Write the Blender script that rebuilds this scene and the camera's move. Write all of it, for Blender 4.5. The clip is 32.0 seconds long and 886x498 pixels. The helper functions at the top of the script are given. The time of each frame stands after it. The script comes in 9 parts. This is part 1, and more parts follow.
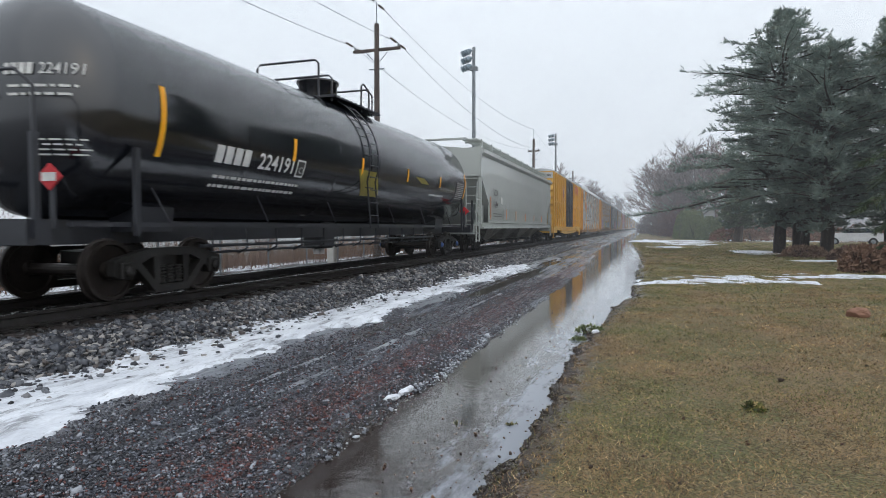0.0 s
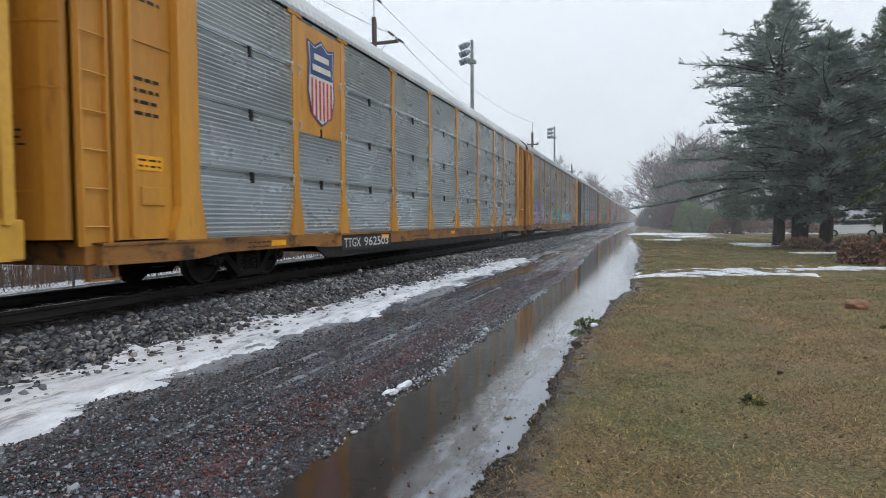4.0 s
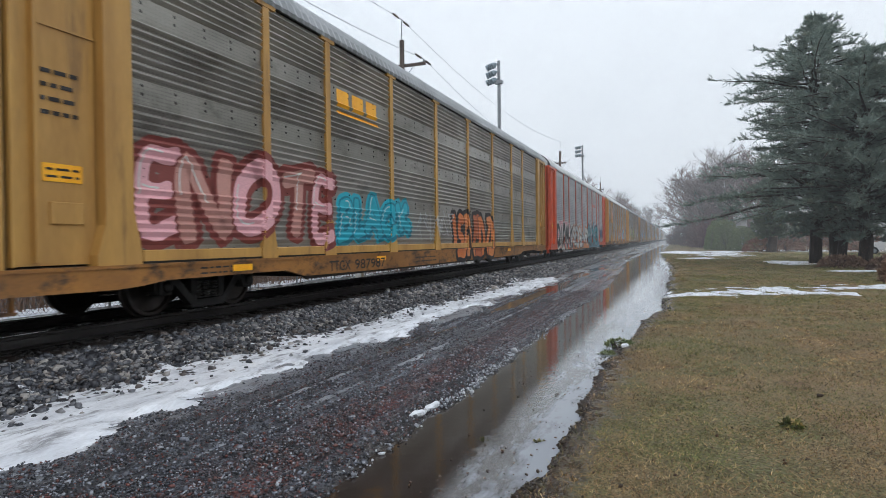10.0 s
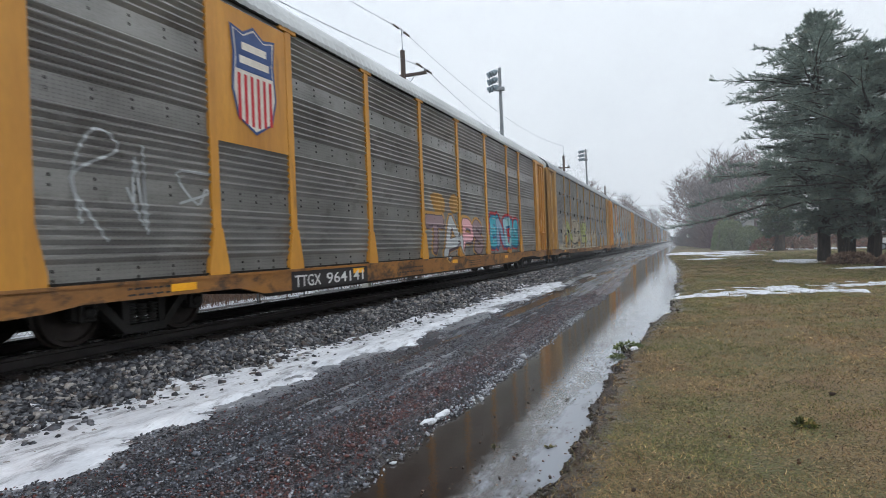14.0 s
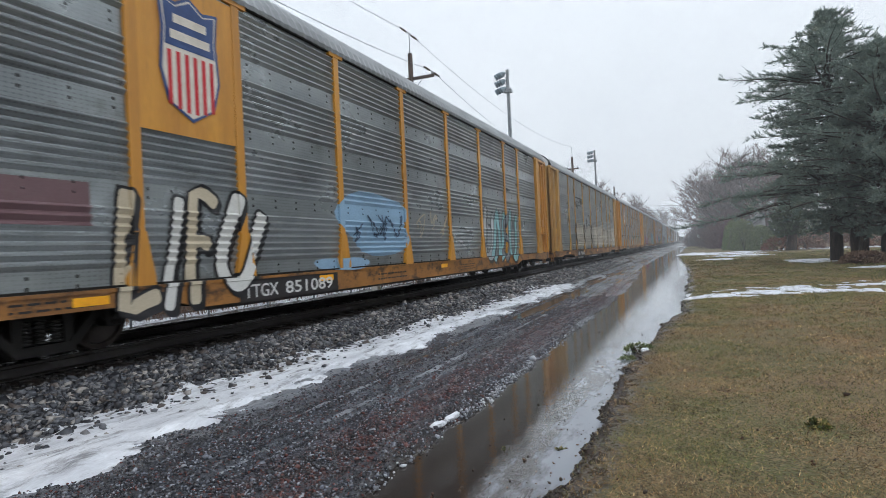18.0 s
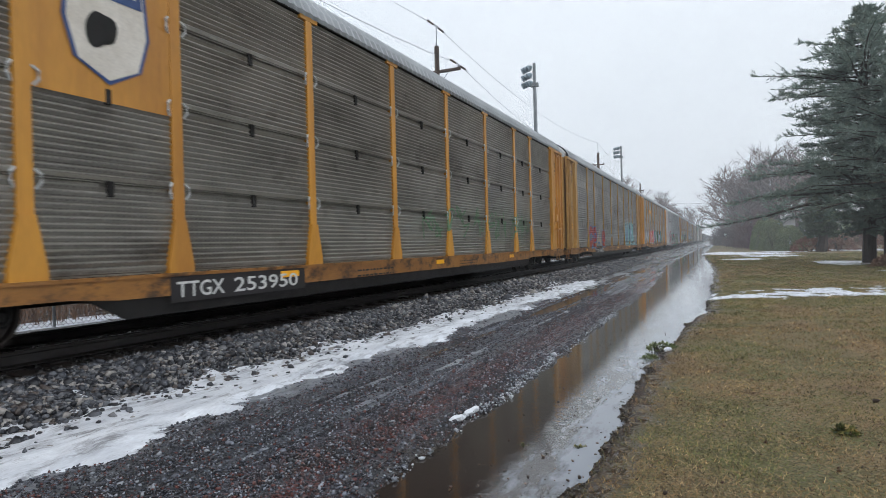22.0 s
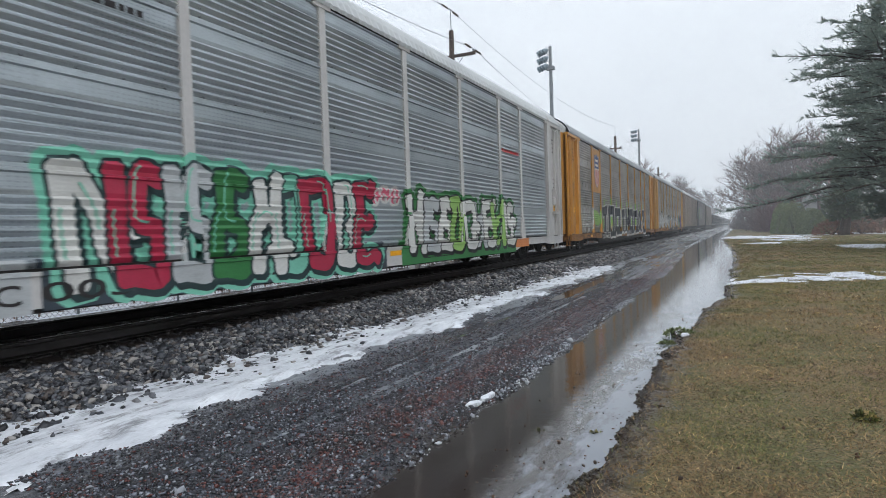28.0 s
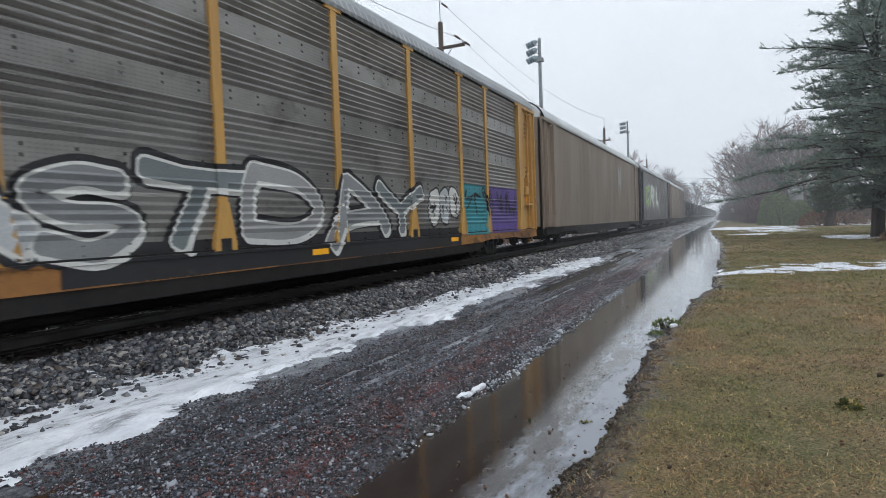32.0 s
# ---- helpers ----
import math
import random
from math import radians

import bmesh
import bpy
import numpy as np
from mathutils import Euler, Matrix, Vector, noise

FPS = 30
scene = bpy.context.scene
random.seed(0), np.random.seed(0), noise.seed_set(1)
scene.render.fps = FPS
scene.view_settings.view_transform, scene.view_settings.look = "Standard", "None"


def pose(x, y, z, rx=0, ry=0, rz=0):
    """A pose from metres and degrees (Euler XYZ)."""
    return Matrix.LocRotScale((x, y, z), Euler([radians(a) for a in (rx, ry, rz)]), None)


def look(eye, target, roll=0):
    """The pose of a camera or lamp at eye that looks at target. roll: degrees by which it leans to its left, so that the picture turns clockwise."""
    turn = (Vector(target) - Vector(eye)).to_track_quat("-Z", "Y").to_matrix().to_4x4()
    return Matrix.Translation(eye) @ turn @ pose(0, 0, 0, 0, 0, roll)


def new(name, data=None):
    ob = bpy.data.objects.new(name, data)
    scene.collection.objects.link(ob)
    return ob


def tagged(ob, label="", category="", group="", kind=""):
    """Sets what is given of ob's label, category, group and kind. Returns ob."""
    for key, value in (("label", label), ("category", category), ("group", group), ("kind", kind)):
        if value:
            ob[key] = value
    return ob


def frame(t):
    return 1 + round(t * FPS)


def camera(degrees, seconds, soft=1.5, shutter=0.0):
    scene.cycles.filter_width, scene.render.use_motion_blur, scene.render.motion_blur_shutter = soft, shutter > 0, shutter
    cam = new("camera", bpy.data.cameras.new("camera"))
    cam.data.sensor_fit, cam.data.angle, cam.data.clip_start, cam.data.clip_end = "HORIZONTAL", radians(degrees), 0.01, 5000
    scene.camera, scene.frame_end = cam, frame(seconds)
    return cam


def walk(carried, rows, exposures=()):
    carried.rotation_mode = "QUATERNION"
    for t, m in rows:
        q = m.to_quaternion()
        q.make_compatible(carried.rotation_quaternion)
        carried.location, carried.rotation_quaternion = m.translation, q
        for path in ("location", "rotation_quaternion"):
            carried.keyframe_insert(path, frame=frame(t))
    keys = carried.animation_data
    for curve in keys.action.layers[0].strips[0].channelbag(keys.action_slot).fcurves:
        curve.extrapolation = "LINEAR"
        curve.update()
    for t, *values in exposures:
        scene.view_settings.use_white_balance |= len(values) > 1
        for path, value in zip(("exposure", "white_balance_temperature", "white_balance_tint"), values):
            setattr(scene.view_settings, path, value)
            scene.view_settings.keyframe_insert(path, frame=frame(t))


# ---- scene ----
cam = camera(72.0, 32.0, soft=0.75, shutter=0.1)
# seconds, eye, (yaw, pitch, roll) in degrees; the tracks run along +y
HELD = [
    (0.0, (-0.000, -0.000, 1.472), (18.35, -2.02, -0.00)),
    (0.5, (-0.004, 0.009, 1.475), (18.25, -2.15, 0.03)),
    (1.0, (0.007, 0.018, 1.471), (18.21, -2.27, 0.20)),
    (1.5, (0.005, 0.031, 1.468), (18.30, -2.36, 0.10)),
    (2.0, (0.008, 0.029, 1.473), (18.37, -2.44, -0.02)),
    (2.5, (0.005, 0.040, 1.468), (18.40, -2.35, -0.17)),
    (3.0, (0.010, 0.027, 1.470), (18.36, -2.38, -0.08)),
    (3.5, (0.009, 0.024, 1.475), (18.29, -2.53, -0.25)),
    (5.5, (0.003, 0.053, 1.460), (18.46, -2.61, -0.55)),
    (6.0, (-0.007, 0.064, 1.458), (19.14, -2.53, -1.12)),
    (6.5, (-0.005, 0.052, 1.461), (19.59, -1.77, -1.25)),
    (7.0, (0.001, 0.042, 1.463), (19.74, -1.46, -1.62)),
    (7.5, (0.021, 0.012, 1.473), (21.45, -1.47, -2.25)),
    (8.0, (0.020, 0.008, 1.472), (20.56, -1.46, -1.70)),
    (8.5, (-0.027, 0.019, 1.474), (16.69, -2.06, -1.25)),
    (9.0, (0.022, 0.013, 1.477), (17.62, -1.26, -0.98)),
    (9.5, (0.015, 0.020, 1.480), (19.90, -1.18, -0.77)),
    (10.0, (0.014, 0.028, 1.479), (20.90, -0.74, -0.65)),
    (10.5, (0.023, -0.001, 1.482), (20.92, -0.35, -0.35)),
    (11.0, (0.021, 0.010, 1.483), (20.96, -0.28, -0.95)),
    (11.5, (0.021, 0.022, 1.480), (21.04, -0.21, -1.25)),
    (12.0, (0.015, 0.014, 1.475), (20.94, -0.01, -1.42)),
    (12.5, (0.018, 0.008, 1.480), (20.89, 0.12, -1.61)),
    (13.0, (0.021, 0.014, 1.483), (21.10, 0.08, -1.86)),
    (13.5, (0.020, 0.019, 1.480), (21.17, 0.06, -2.04)),
    (14.0, (0.020, 0.018, 1.479), (21.45, 0.01, -2.23)),
    (14.5, (0.021, 0.018, 1.479), (21.67, 0.02, -2.24)),
    (16.5, (0.023, 0.016, 1.478), (22.23, 0.09, -2.55)),
    (17.0, (0.020, 0.026, 1.475), (22.30, 0.16, -2.79)),
    (17.5, (0.022, 0.015, 1.477), (22.30, 0.24, -2.93)),
    (18.0, (0.025, 0.024, 1.475), (22.30, 0.29, -2.71)),
    (18.5, (0.027, 0.022, 1.475), (22.29, -0.30, -2.79)),
    (19.0, (0.026, 0.020, 1.470), (21.64, -0.33, -2.68)),
    (19.5, (0.034, 0.022, 1.472), (21.02, -0.29, -2.69)),
    (20.0, (0.028, 0.018, 1.477), (21.10, -0.25, -2.50)),
    (20.5, (0.028, 0.025, 1.478), (21.33, -0.34, -2.26)),
    (21.0, (0.039, 0.040, 1.480), (22.58, -0.33, -2.15)),
    (21.5, (0.033, 0.051, 1.482), (24.20, -0.42, -1.82)),
    (22.0, (0.021, 0.023, 1.480), (24.43, -0.24, -1.49)),
    (22.5, (0.027, 0.019, 1.479), (23.89, 0.43, -1.70)),
    (23.0, (0.030, 0.006, 1.483), (23.25, 0.64, -1.79)),
    (23.5, (0.049, 0.018, 1.490), (22.47, 0.30, -2.00)),
    (23.7, (0.046, 0.018, 1.491), (23.75, -0.72, -2.77)),
    (24.0, (0.040, 0.018, 1.491), (23.93, -2.60, -4.19)),
    (24.5, (0.022, 0.034, 1.476), (25.29, -2.32, -2.12)),
    (25.0, (0.034, 0.023, 1.496), (26.42, -1.77, -2.69)),
    (25.5, (0.067, -0.013, 1.512), (27.76, -1.83, -2.38)),
    (27.5, (0.031, 0.025, 1.491), (26.51, -1.83, -2.25)),
    (28.0, (0.034, 0.011, 1.492), (25.98, -1.54, -1.89)),
    (28.5, (0.032, 0.021, 1.498), (26.02, -1.83, -1.94)),
    (29.0, (0.032, 0.021, 1.494), (25.88, -1.94, -2.16)),
    (29.5, (0.027, 0.027, 1.495), (25.75, -1.98, -1.68)),
    (30.0, (0.029, 0.028, 1.494), (25.48, -2.02, -0.71)),
    (30.5, (0.029, 0.018, 1.495), (25.52, -2.10, -0.89)),
    (31.0, (0.031, 0.017, 1.491), (25.44, -2.19, -1.19)),
    (31.5, (0.021, 0.034, 1.491), (25.49, -2.07, -1.74)),
    (32.0, (0.031, -0.001, 1.494), (25.04, -2.30, -2.07)),
]


def held_pose(eye, turn):
    yaw, pitch, roll = turn
    return Matrix.Translation(eye) @ pose(0, 0, 0, 90 + pitch, 0, yaw) @ pose(0, 0, 0, 0, 0, roll)


walk(cam, [(t, held_pose(eye, turn)) for t, eye, turn in HELD], [(0.0, 0.03, 6250, 9), (32.0, 0.03, 6250, 9)])

# ---- light: a bright overcast winter sky ----
world = bpy.data.worlds.new("overcast_sky")
scene.world = world
world.use_nodes = True
wn = world.node_tree.nodes
wl = world.node_tree.links
sky = wn.new("ShaderNodeTexSky")
sky.sky_type = "NISHITA"
sky.sun_disc = False
sky.sun_elevation, sky.sun_rotation = radians(38), radians(150)
sky.air_density, sky.dust_density = 2.0, 6.0
dim = wn.new("ShaderNodeVectorMath")
dim.operation = "SCALE"
dim.inputs["Scale"].default_value = 0.06
wl.new(sky.outputs[0], dim.inputs[0])
cloud = wn.new("ShaderNodeMix")
cloud.data_type = "RGBA"
cloud.inputs[0].default_value = 0.88
wl.new(dim.outputs[0], cloud.inputs[6])
cover = wn.new("ShaderNodeTexNoise")
cover.inputs["Scale"].default_value = 1.4
cover.inputs["Detail"].default_value = 4
tone = wn.new("ShaderNodeValToRGB")
tone.color_ramp.elements[0].position, tone.color_ramp.elements[0].color = 0.3, (0.78, 0.825, 0.88, 1)
tone.color_ramp.elements[1].position, tone.color_ramp.elements[1].color = 0.7, (0.895, 0.93, 0.975, 1)
wl.new(cover.outputs[0], tone.inputs[0])
wl.new(tone.outputs[0], cloud.inputs[7])
# an overcast dome is brighter overhead than at the horizon
aim, height, dome, lift = wn.new("ShaderNodeTexCoord"), wn.new("ShaderNodeSeparateXYZ"), wn.new("ShaderNodeMapRange"), wn.new("ShaderNodeVectorMath")
dome.inputs[3].default_value, dome.inputs[4].default_value = 0.86, 1.6
lift.operation = "SCALE"
wl.new(aim.outputs["Generated"], height.inputs[0])
wl.new(height.outputs[2], dome.inputs[0])
wl.new(cloud.outputs[2], lift.inputs[0])
wl.new(dome.outputs[0], lift.inputs["Scale"])
wl.new(lift.outputs[0], wn["Background"].inputs[0])
wn["Background"].inputs[1].default_value = 1.03
sun_data = bpy.data.lights.new("sun", "SUN")
sun_data.energy, sun_data.angle, sun_data.color = 0.42, radians(110), (1.0, 0.97, 0.93)
sun = new("sun", sun_data)
sun.matrix_world = look((20, -30, 40), (0, 0, 0))
scene.view_settings.exposure = 0.0

# ---- materials ----
def paint(name, c1, c2=None, c3=None, rough=0.55, metal=0.0, scale=1.5, fine=40.0, bump=0.0, stretch=(1, 1, 1), grime=0.5, amount=0.5, spec=0.5, shift=True, rvar=0.12, holes=0.0):
    """Two tones mixed by broad noise, a third in patches, fine grain and relief on top."""
    m = bpy.data.materials.new(name)
    m.use_nodes = True
    n, l = m.node_tree.nodes, m.node_tree.links
    b = n["Principled BSDF"]
    co = n.new("ShaderNodeTexCoord")
    at = n.new("ShaderNodeMapping")
    at.inputs["Scale"].default_value = stretch
    if shift:
        info, far = n.new("ShaderNodeObjectInfo"), n.new("ShaderNodeVectorMath")
        far.operation = "MULTIPLY_ADD"
        far.inputs[1].default_value = (57, 31, 43)
        l.new(info.outputs["Random"], far.inputs[0])
        l.new(co.outputs["Object"], far.inputs[2])
        l.new(far.outputs[0], at.inputs[0])
    else:
        l.new(co.outputs["Object"], at.inputs[0])
    big = n.new("ShaderNodeTexNoise")
    big.inputs["Scale"].default_value, big.inputs["Detail"].default_value, big.inputs["Roughness"].default_value = scale, 8, 0.62
    small = n.new("ShaderNodeTexNoise")
    small.inputs["Scale"].default_value, small.inputs["Detail"].default_value = fine, 4
    l.new(at.outputs[0], big.inputs[0])
    l.new(at.outputs[0], small.inputs[0])
    ramp = n.new("ShaderNodeMapRange")
    ramp.inputs[1].default_value, ramp.inputs[2].default_value = 0.35, 0.68
    l.new(big.outputs[0], ramp.inputs[0])
    mix = n.new("ShaderNodeMix")
    mix.data_type = "RGBA"
    mix.inputs[6].default_value, mix.inputs[7].default_value = (*c1, 1), (*(c2 or [v * 0.8 for v in c1]), 1)
    l.new(ramp.outputs[0], mix.inputs[0])
    out = mix.outputs[2]
    if c3:
        patch = n.new("ShaderNodeTexNoise")
        patch.inputs["Scale"].default_value, patch.inputs["Detail"].default_value, patch.inputs["Roughness"].default_value = scale * 2.3, 10, 0.7
        l.new(at.outputs[0], patch.inputs[0])
        cut = n.new("ShaderNodeMapRange")
        cut.inputs[1].default_value, cut.inputs[2].default_value, cut.inputs[4].default_value = grime, grime + 0.12, amount
        l.new(patch.outputs[0], cut.inputs[0])
        over = n.new("ShaderNodeMix")
        over.data_type = "RGBA"
        over.inputs[7].default_value = (*c3, 1)
        l.new(cut.outputs[0], over.inputs[0])
        l.new(out, over.inputs[6])
        out = over.outputs[2]
    grain = n.new("ShaderNodeMapRange")
    grain.inputs[3].default_value, grain.inputs[4].default_value = 0.78, 1.22
    l.new(small.outputs[0], grain.inputs[0])
    times = n.new("ShaderNodeVectorMath")
    times.operation = "SCALE"
    l.new(out, times.inputs[0])
    l.new(grain.outputs[0], times.inputs["Scale"])
    tint = times.outputs[0]
    if holes:
        split = n.new("ShaderNodeSeparateXYZ")
        l.new(co.outputs["Object"], split.inputs[0])

        def slot(axis, pitch, share):
            q = n.new("ShaderNodeMath")
            q.operation = "PINGPONG"
            q.inputs[1].default_value = pitch / 2
            l.new(split.outputs[axis], q.inputs[0])
            r = n.new("ShaderNodeMath")
            r.operation = "LESS_THAN"
            r.inputs[1].default_value = pitch / 2 * share
            l.new(q.outputs[0], r.inputs[0])
            return r.outputs[0]
        both, some = n.new("ShaderNodeMath"), n.new("ShaderNodeMapRange")
        both.operation = "MULTIPLY"
        l.new(slot(1, 0.075, 0.55), both.inputs[0])
        l.new(slot(2, 0.049, 0.34), both.inputs[1])
        some.inputs[1].default_value, some.inputs[2].default_value = 0.36, 0.62
        l.new(big.outputs[0], some.inputs[0])
        amt = n.new("ShaderNodeMath")
        amt.operation = "MULTIPLY"
        l.new(both.outputs[0], amt.inputs[0])
        l.new(some.outputs[0], amt.inputs[1])
        left = n.new("ShaderNodeMapRange")
        left.inputs[3].default_value, left.inputs[4].default_value = 1.0, 1.0 - holes
        l.new(amt.outputs[0], left.inputs[0])
        dark = n.new("ShaderNodeVectorMath")
        dark.operation = "SCALE"
        l.new(tint, dark.inputs[0])
        l.new(left.outputs[0], dark.inputs["Scale"])
        tint = dark.outputs[0]
    l.new(tint, b.inputs["Base Color"])
    rr = n.new("ShaderNodeMapRange")
    rr.inputs[3].default_value, rr.inputs[4].default_value = max(0.02, rough - rvar), min(1, rough + rvar)
    l.new(big.outputs[0], rr.inputs[0])
    l.new(rr.outputs[0], b.inputs["Roughness"])
    b.inputs["Metallic"].default_value = metal
    b.inputs["Specular IOR Level"].default_value = spec
    if bump:
        bm_ = n.new("ShaderNodeBump")
        bm_.inputs["Strength"].default_value, bm_.inputs["Distance"].default_value = bump, 0.01
        l.new(small.outputs[0], bm_.inputs["Height"])
        l.new(bm_.outputs[0], b.inputs["Normal"])
    return m


def lin(r, g, b):
    """Linear colour from display values of 0 to 255."""
    return tuple((v / 255 / 12.92) if v < 10.3 else ((v / 255 + 0.055) / 1.055) ** 2.4 for v in (r, g, b))


YELLOW = paint("yellow_paint", lin(204, 146, 54), lin(172, 118, 48), lin(96, 66, 44), rough=0.45, scale=1.3, stretch=(1.4, 1.4, 0.16), grime=0.58, amount=0.6)
LEMON = paint("clean_yellow_paint", lin(214, 164, 60), lin(196, 148, 54), lin(150, 116, 66), rough=0.4, scale=0.8, stretch=(1, 1, 0.35), grime=0.66, amount=0.4)
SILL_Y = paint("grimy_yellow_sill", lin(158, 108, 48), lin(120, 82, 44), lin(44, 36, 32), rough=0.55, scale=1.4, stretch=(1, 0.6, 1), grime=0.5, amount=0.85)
HOPPER_LOW = paint("road_dirt_on_grey_paint", lin(132, 128, 120), lin(104, 100, 94), lin(74, 66, 60), rough=0.6, scale=1.2, grime=0.5, amount=0.7)
OCHRE = paint("faded_yellow_paint", lin(190, 148, 78), lin(160, 120, 64), lin(96, 70, 50), rough=0.5, scale=1.3, stretch=(1.4, 1.4, 0.16), grime=0.56, amount=0.6)
ORANGE = paint("orange_paint", lin(212, 86, 38), lin(180, 70, 36), lin(100, 56, 42), rough=0.42, scale=1.3, stretch=(1.4, 1.4, 0.16), grime=0.62, amount=0.5)
BLACKP = paint("black_car_paint", lin(44, 46, 52), lin(34, 35, 40), lin(82, 74, 66), rough=0.42, scale=0.7, grime=0.62, amount=0.4)
WHITEP = paint("grey_white_car_paint", lin(196, 194, 192), lin(176, 174, 173), lin(128, 116, 104), rough=0.5, scale=0.7, stretch=(1, 1, 0.3), grime=0.6, amount=0.5)
BROWNP = paint("brown_car_paint", lin(138, 124, 110), lin(120, 106, 94), lin(88, 77, 69), rough=0.6, scale=0.5, stretch=(1, 1, 0.3), grime=0.58, amount=0.5)
GALV = paint("galvanised_steel", lin(152, 157, 158), lin(118, 123, 125), lin(88, 84, 80), rough=0.3, metal=0.55, scale=0.9, fine=60, stretch=(1, 0.5, 1), grime=0.56, amount=0.5, holes=0.35)
GALV_DARK = paint("sooty_galvanised_steel", lin(144, 142, 138), lin(112, 110, 107), lin(80, 75, 70), rough=0.34, metal=0.5, scale=0.9, fine=60, stretch=(1, 0.5, 1), grime=0.54, amount=0.6, holes=0.35)
GALV_NEW = paint("bright_galvanised_steel", lin(178, 186, 190), lin(150, 158, 163), lin(120, 124, 126), rough=0.34, metal=0.55, scale=0.9, fine=60, stretch=(1, 0.5, 1), grime=0.6, amount=0.4, holes=0.35)
GALV_BRIGHT = paint("new_galvanised_steel", lin(200, 208, 211), lin(172, 181, 186), lin(132, 137, 140), rough=0.28, metal=0.6, scale=0.9, fine=60, stretch=(1, 0.5, 1), grime=0.62, amount=0.4, holes=0.3)
GALV_TAN = paint("dusty_galvanised_steel", lin(152, 148, 140), lin(120, 117, 110), lin(86, 80, 73), rough=0.34, metal=0.5, scale=0.9, fine=60, stretch=(1, 0.5, 1), grime=0.54, amount=0.6, holes=0.35)
ROOFM = paint("galvanised_roof", lin(146, 149, 151), lin(122, 125, 127), lin(98, 92, 86), rough=0.4, metal=0.4, scale=0.6, grime=0.6, amount=0.5)
ROOFW = paint("pale_roof", lin(194, 197, 198), lin(170, 173, 174), lin(140, 128, 116), rough=0.5, metal=0.15, scale=0.6, grime=0.6, amount=0.5)
TANK = paint("glossy_black_tank", lin(20, 22, 27), lin(27, 29, 35), lin(48, 46, 45), rough=0.14, spec=1.0, scale=0.5, fine=12, grime=0.66, amount=0.3, stretch=(1, 0.6, 1), rvar=0.06)
HOPPER = paint("light_grey_car_paint", lin(182, 186, 182), lin(170, 174, 170), lin(146, 143, 136), rough=0.16, scale=0.5, fine=120, grime=0.66, amount=0.3, rvar=0.06)
IRON = paint("dark_greasy_iron", lin(32, 30, 29), lin(22, 21, 20), lin(52, 42, 36), rough=0.6, metal=0.3, scale=4, fine=60, bump=0.3, grime=0.58, amount=0.5)
WHEELM = paint("worn_wheel_steel", lin(54, 48, 45), lin(38, 34, 32), lin(80, 74, 70), rough=0.45, metal=0.6, scale=5, fine=50, bump=0.2, grime=0.6, amount=0.6)
STEEL = paint("polished_rail_steel", lin(170, 170, 172), lin(140, 140, 142), rough=0.25, metal=0.9, scale=2, fine=80, shift=False)
RAILM = paint("wet_rusty_rail", lin(42, 38, 37), lin(30, 28, 27), lin(62, 46, 38), rough=0.45, metal=0.3, scale=3, fine=60, bump=0.3, grime=0.6, shift=False)
TIEM = paint("wet_creosoted_wood", lin(44, 37, 34), lin(32, 28, 27), lin(62, 47, 40), rough=0.55, scale=4, fine=50, bump=0.5, stretch=(0.3, 2, 2))
WOODP = paint("weathered_pole_wood", lin(86, 72, 64), lin(66, 56, 51), rough=0.8, scale=3, fine=40, bump=0.4, stretch=(2, 2, 0.2))
GREYM = paint("galvanised_mast", lin(128, 134, 138), lin(108, 113, 117), rough=0.5, metal=0.4, scale=2)
WIREM = paint("dark_cable", lin(52, 54, 58), rough=0.6, scale=3)
GLASSY = paint("lamp_glass", lin(132, 150, 160), lin(96, 112, 122), rough=0.2, scale=4)
WHITE = paint("white_lettering", lin(214, 214, 210), lin(190, 190, 188), rough=0.6, scale=4)
BLACK = paint("black_lettering", lin(34, 32, 34), lin(44, 40, 40), rough=0.6, scale=4)
REFL = paint("yellow_reflective_strip", lin(250, 182, 30), lin(232, 160, 24), rough=0.4, scale=3)
RED = paint("red_paint", lin(196, 40, 48), lin(176, 36, 44), rough=0.5, scale=3)
BLUE = paint("blue_paint", lin(52, 78, 130), lin(44, 66, 112), rough=0.5, scale=3)
CREAM = paint("pale_emblem_paint", lin(220, 214, 204), lin(200, 192, 180), rough=0.55, scale=3)
SNOWM = paint("old_snow", lin(228, 231, 236), lin(190, 193, 200), lin(112, 112, 116), rough=0.55, scale=2.2, fine=34, bump=1.0, shift=False, grime=0.51, amount=0.8, stretch=(1.8, 0.5, 1))
SLUSH = paint("dirty_slush", lin(140, 144, 150), lin(104, 107, 113), lin(72, 72, 76), rough=0.3, scale=3.5, fine=40, bump=1.0, shift=False, grime=0.5, amount=0.8, stretch=(1.6, 0.4, 1))
BARK = paint("wet_bark", lin(66, 56, 50), lin(46, 40, 37), rough=0.85, scale=6, fine=40, bump=0.7, stretch=(1, 1, 0.3))
NAVYP = paint("navy_black_paint", lin(32, 37, 48), lin(25, 29, 38), lin(58, 58, 60), rough=0.35, scale=0.9, stretch=(1, 1, 0.3), grime=0.64, amount=0.4)
TWIGM = paint("bare_twigs", lin(122, 104, 100), lin(98, 84, 82), rough=0.9, scale=2)
PLUMM = paint("plum_brown_twigs", lin(112, 92, 92), lin(90, 74, 76), rough=0.9, scale=2)
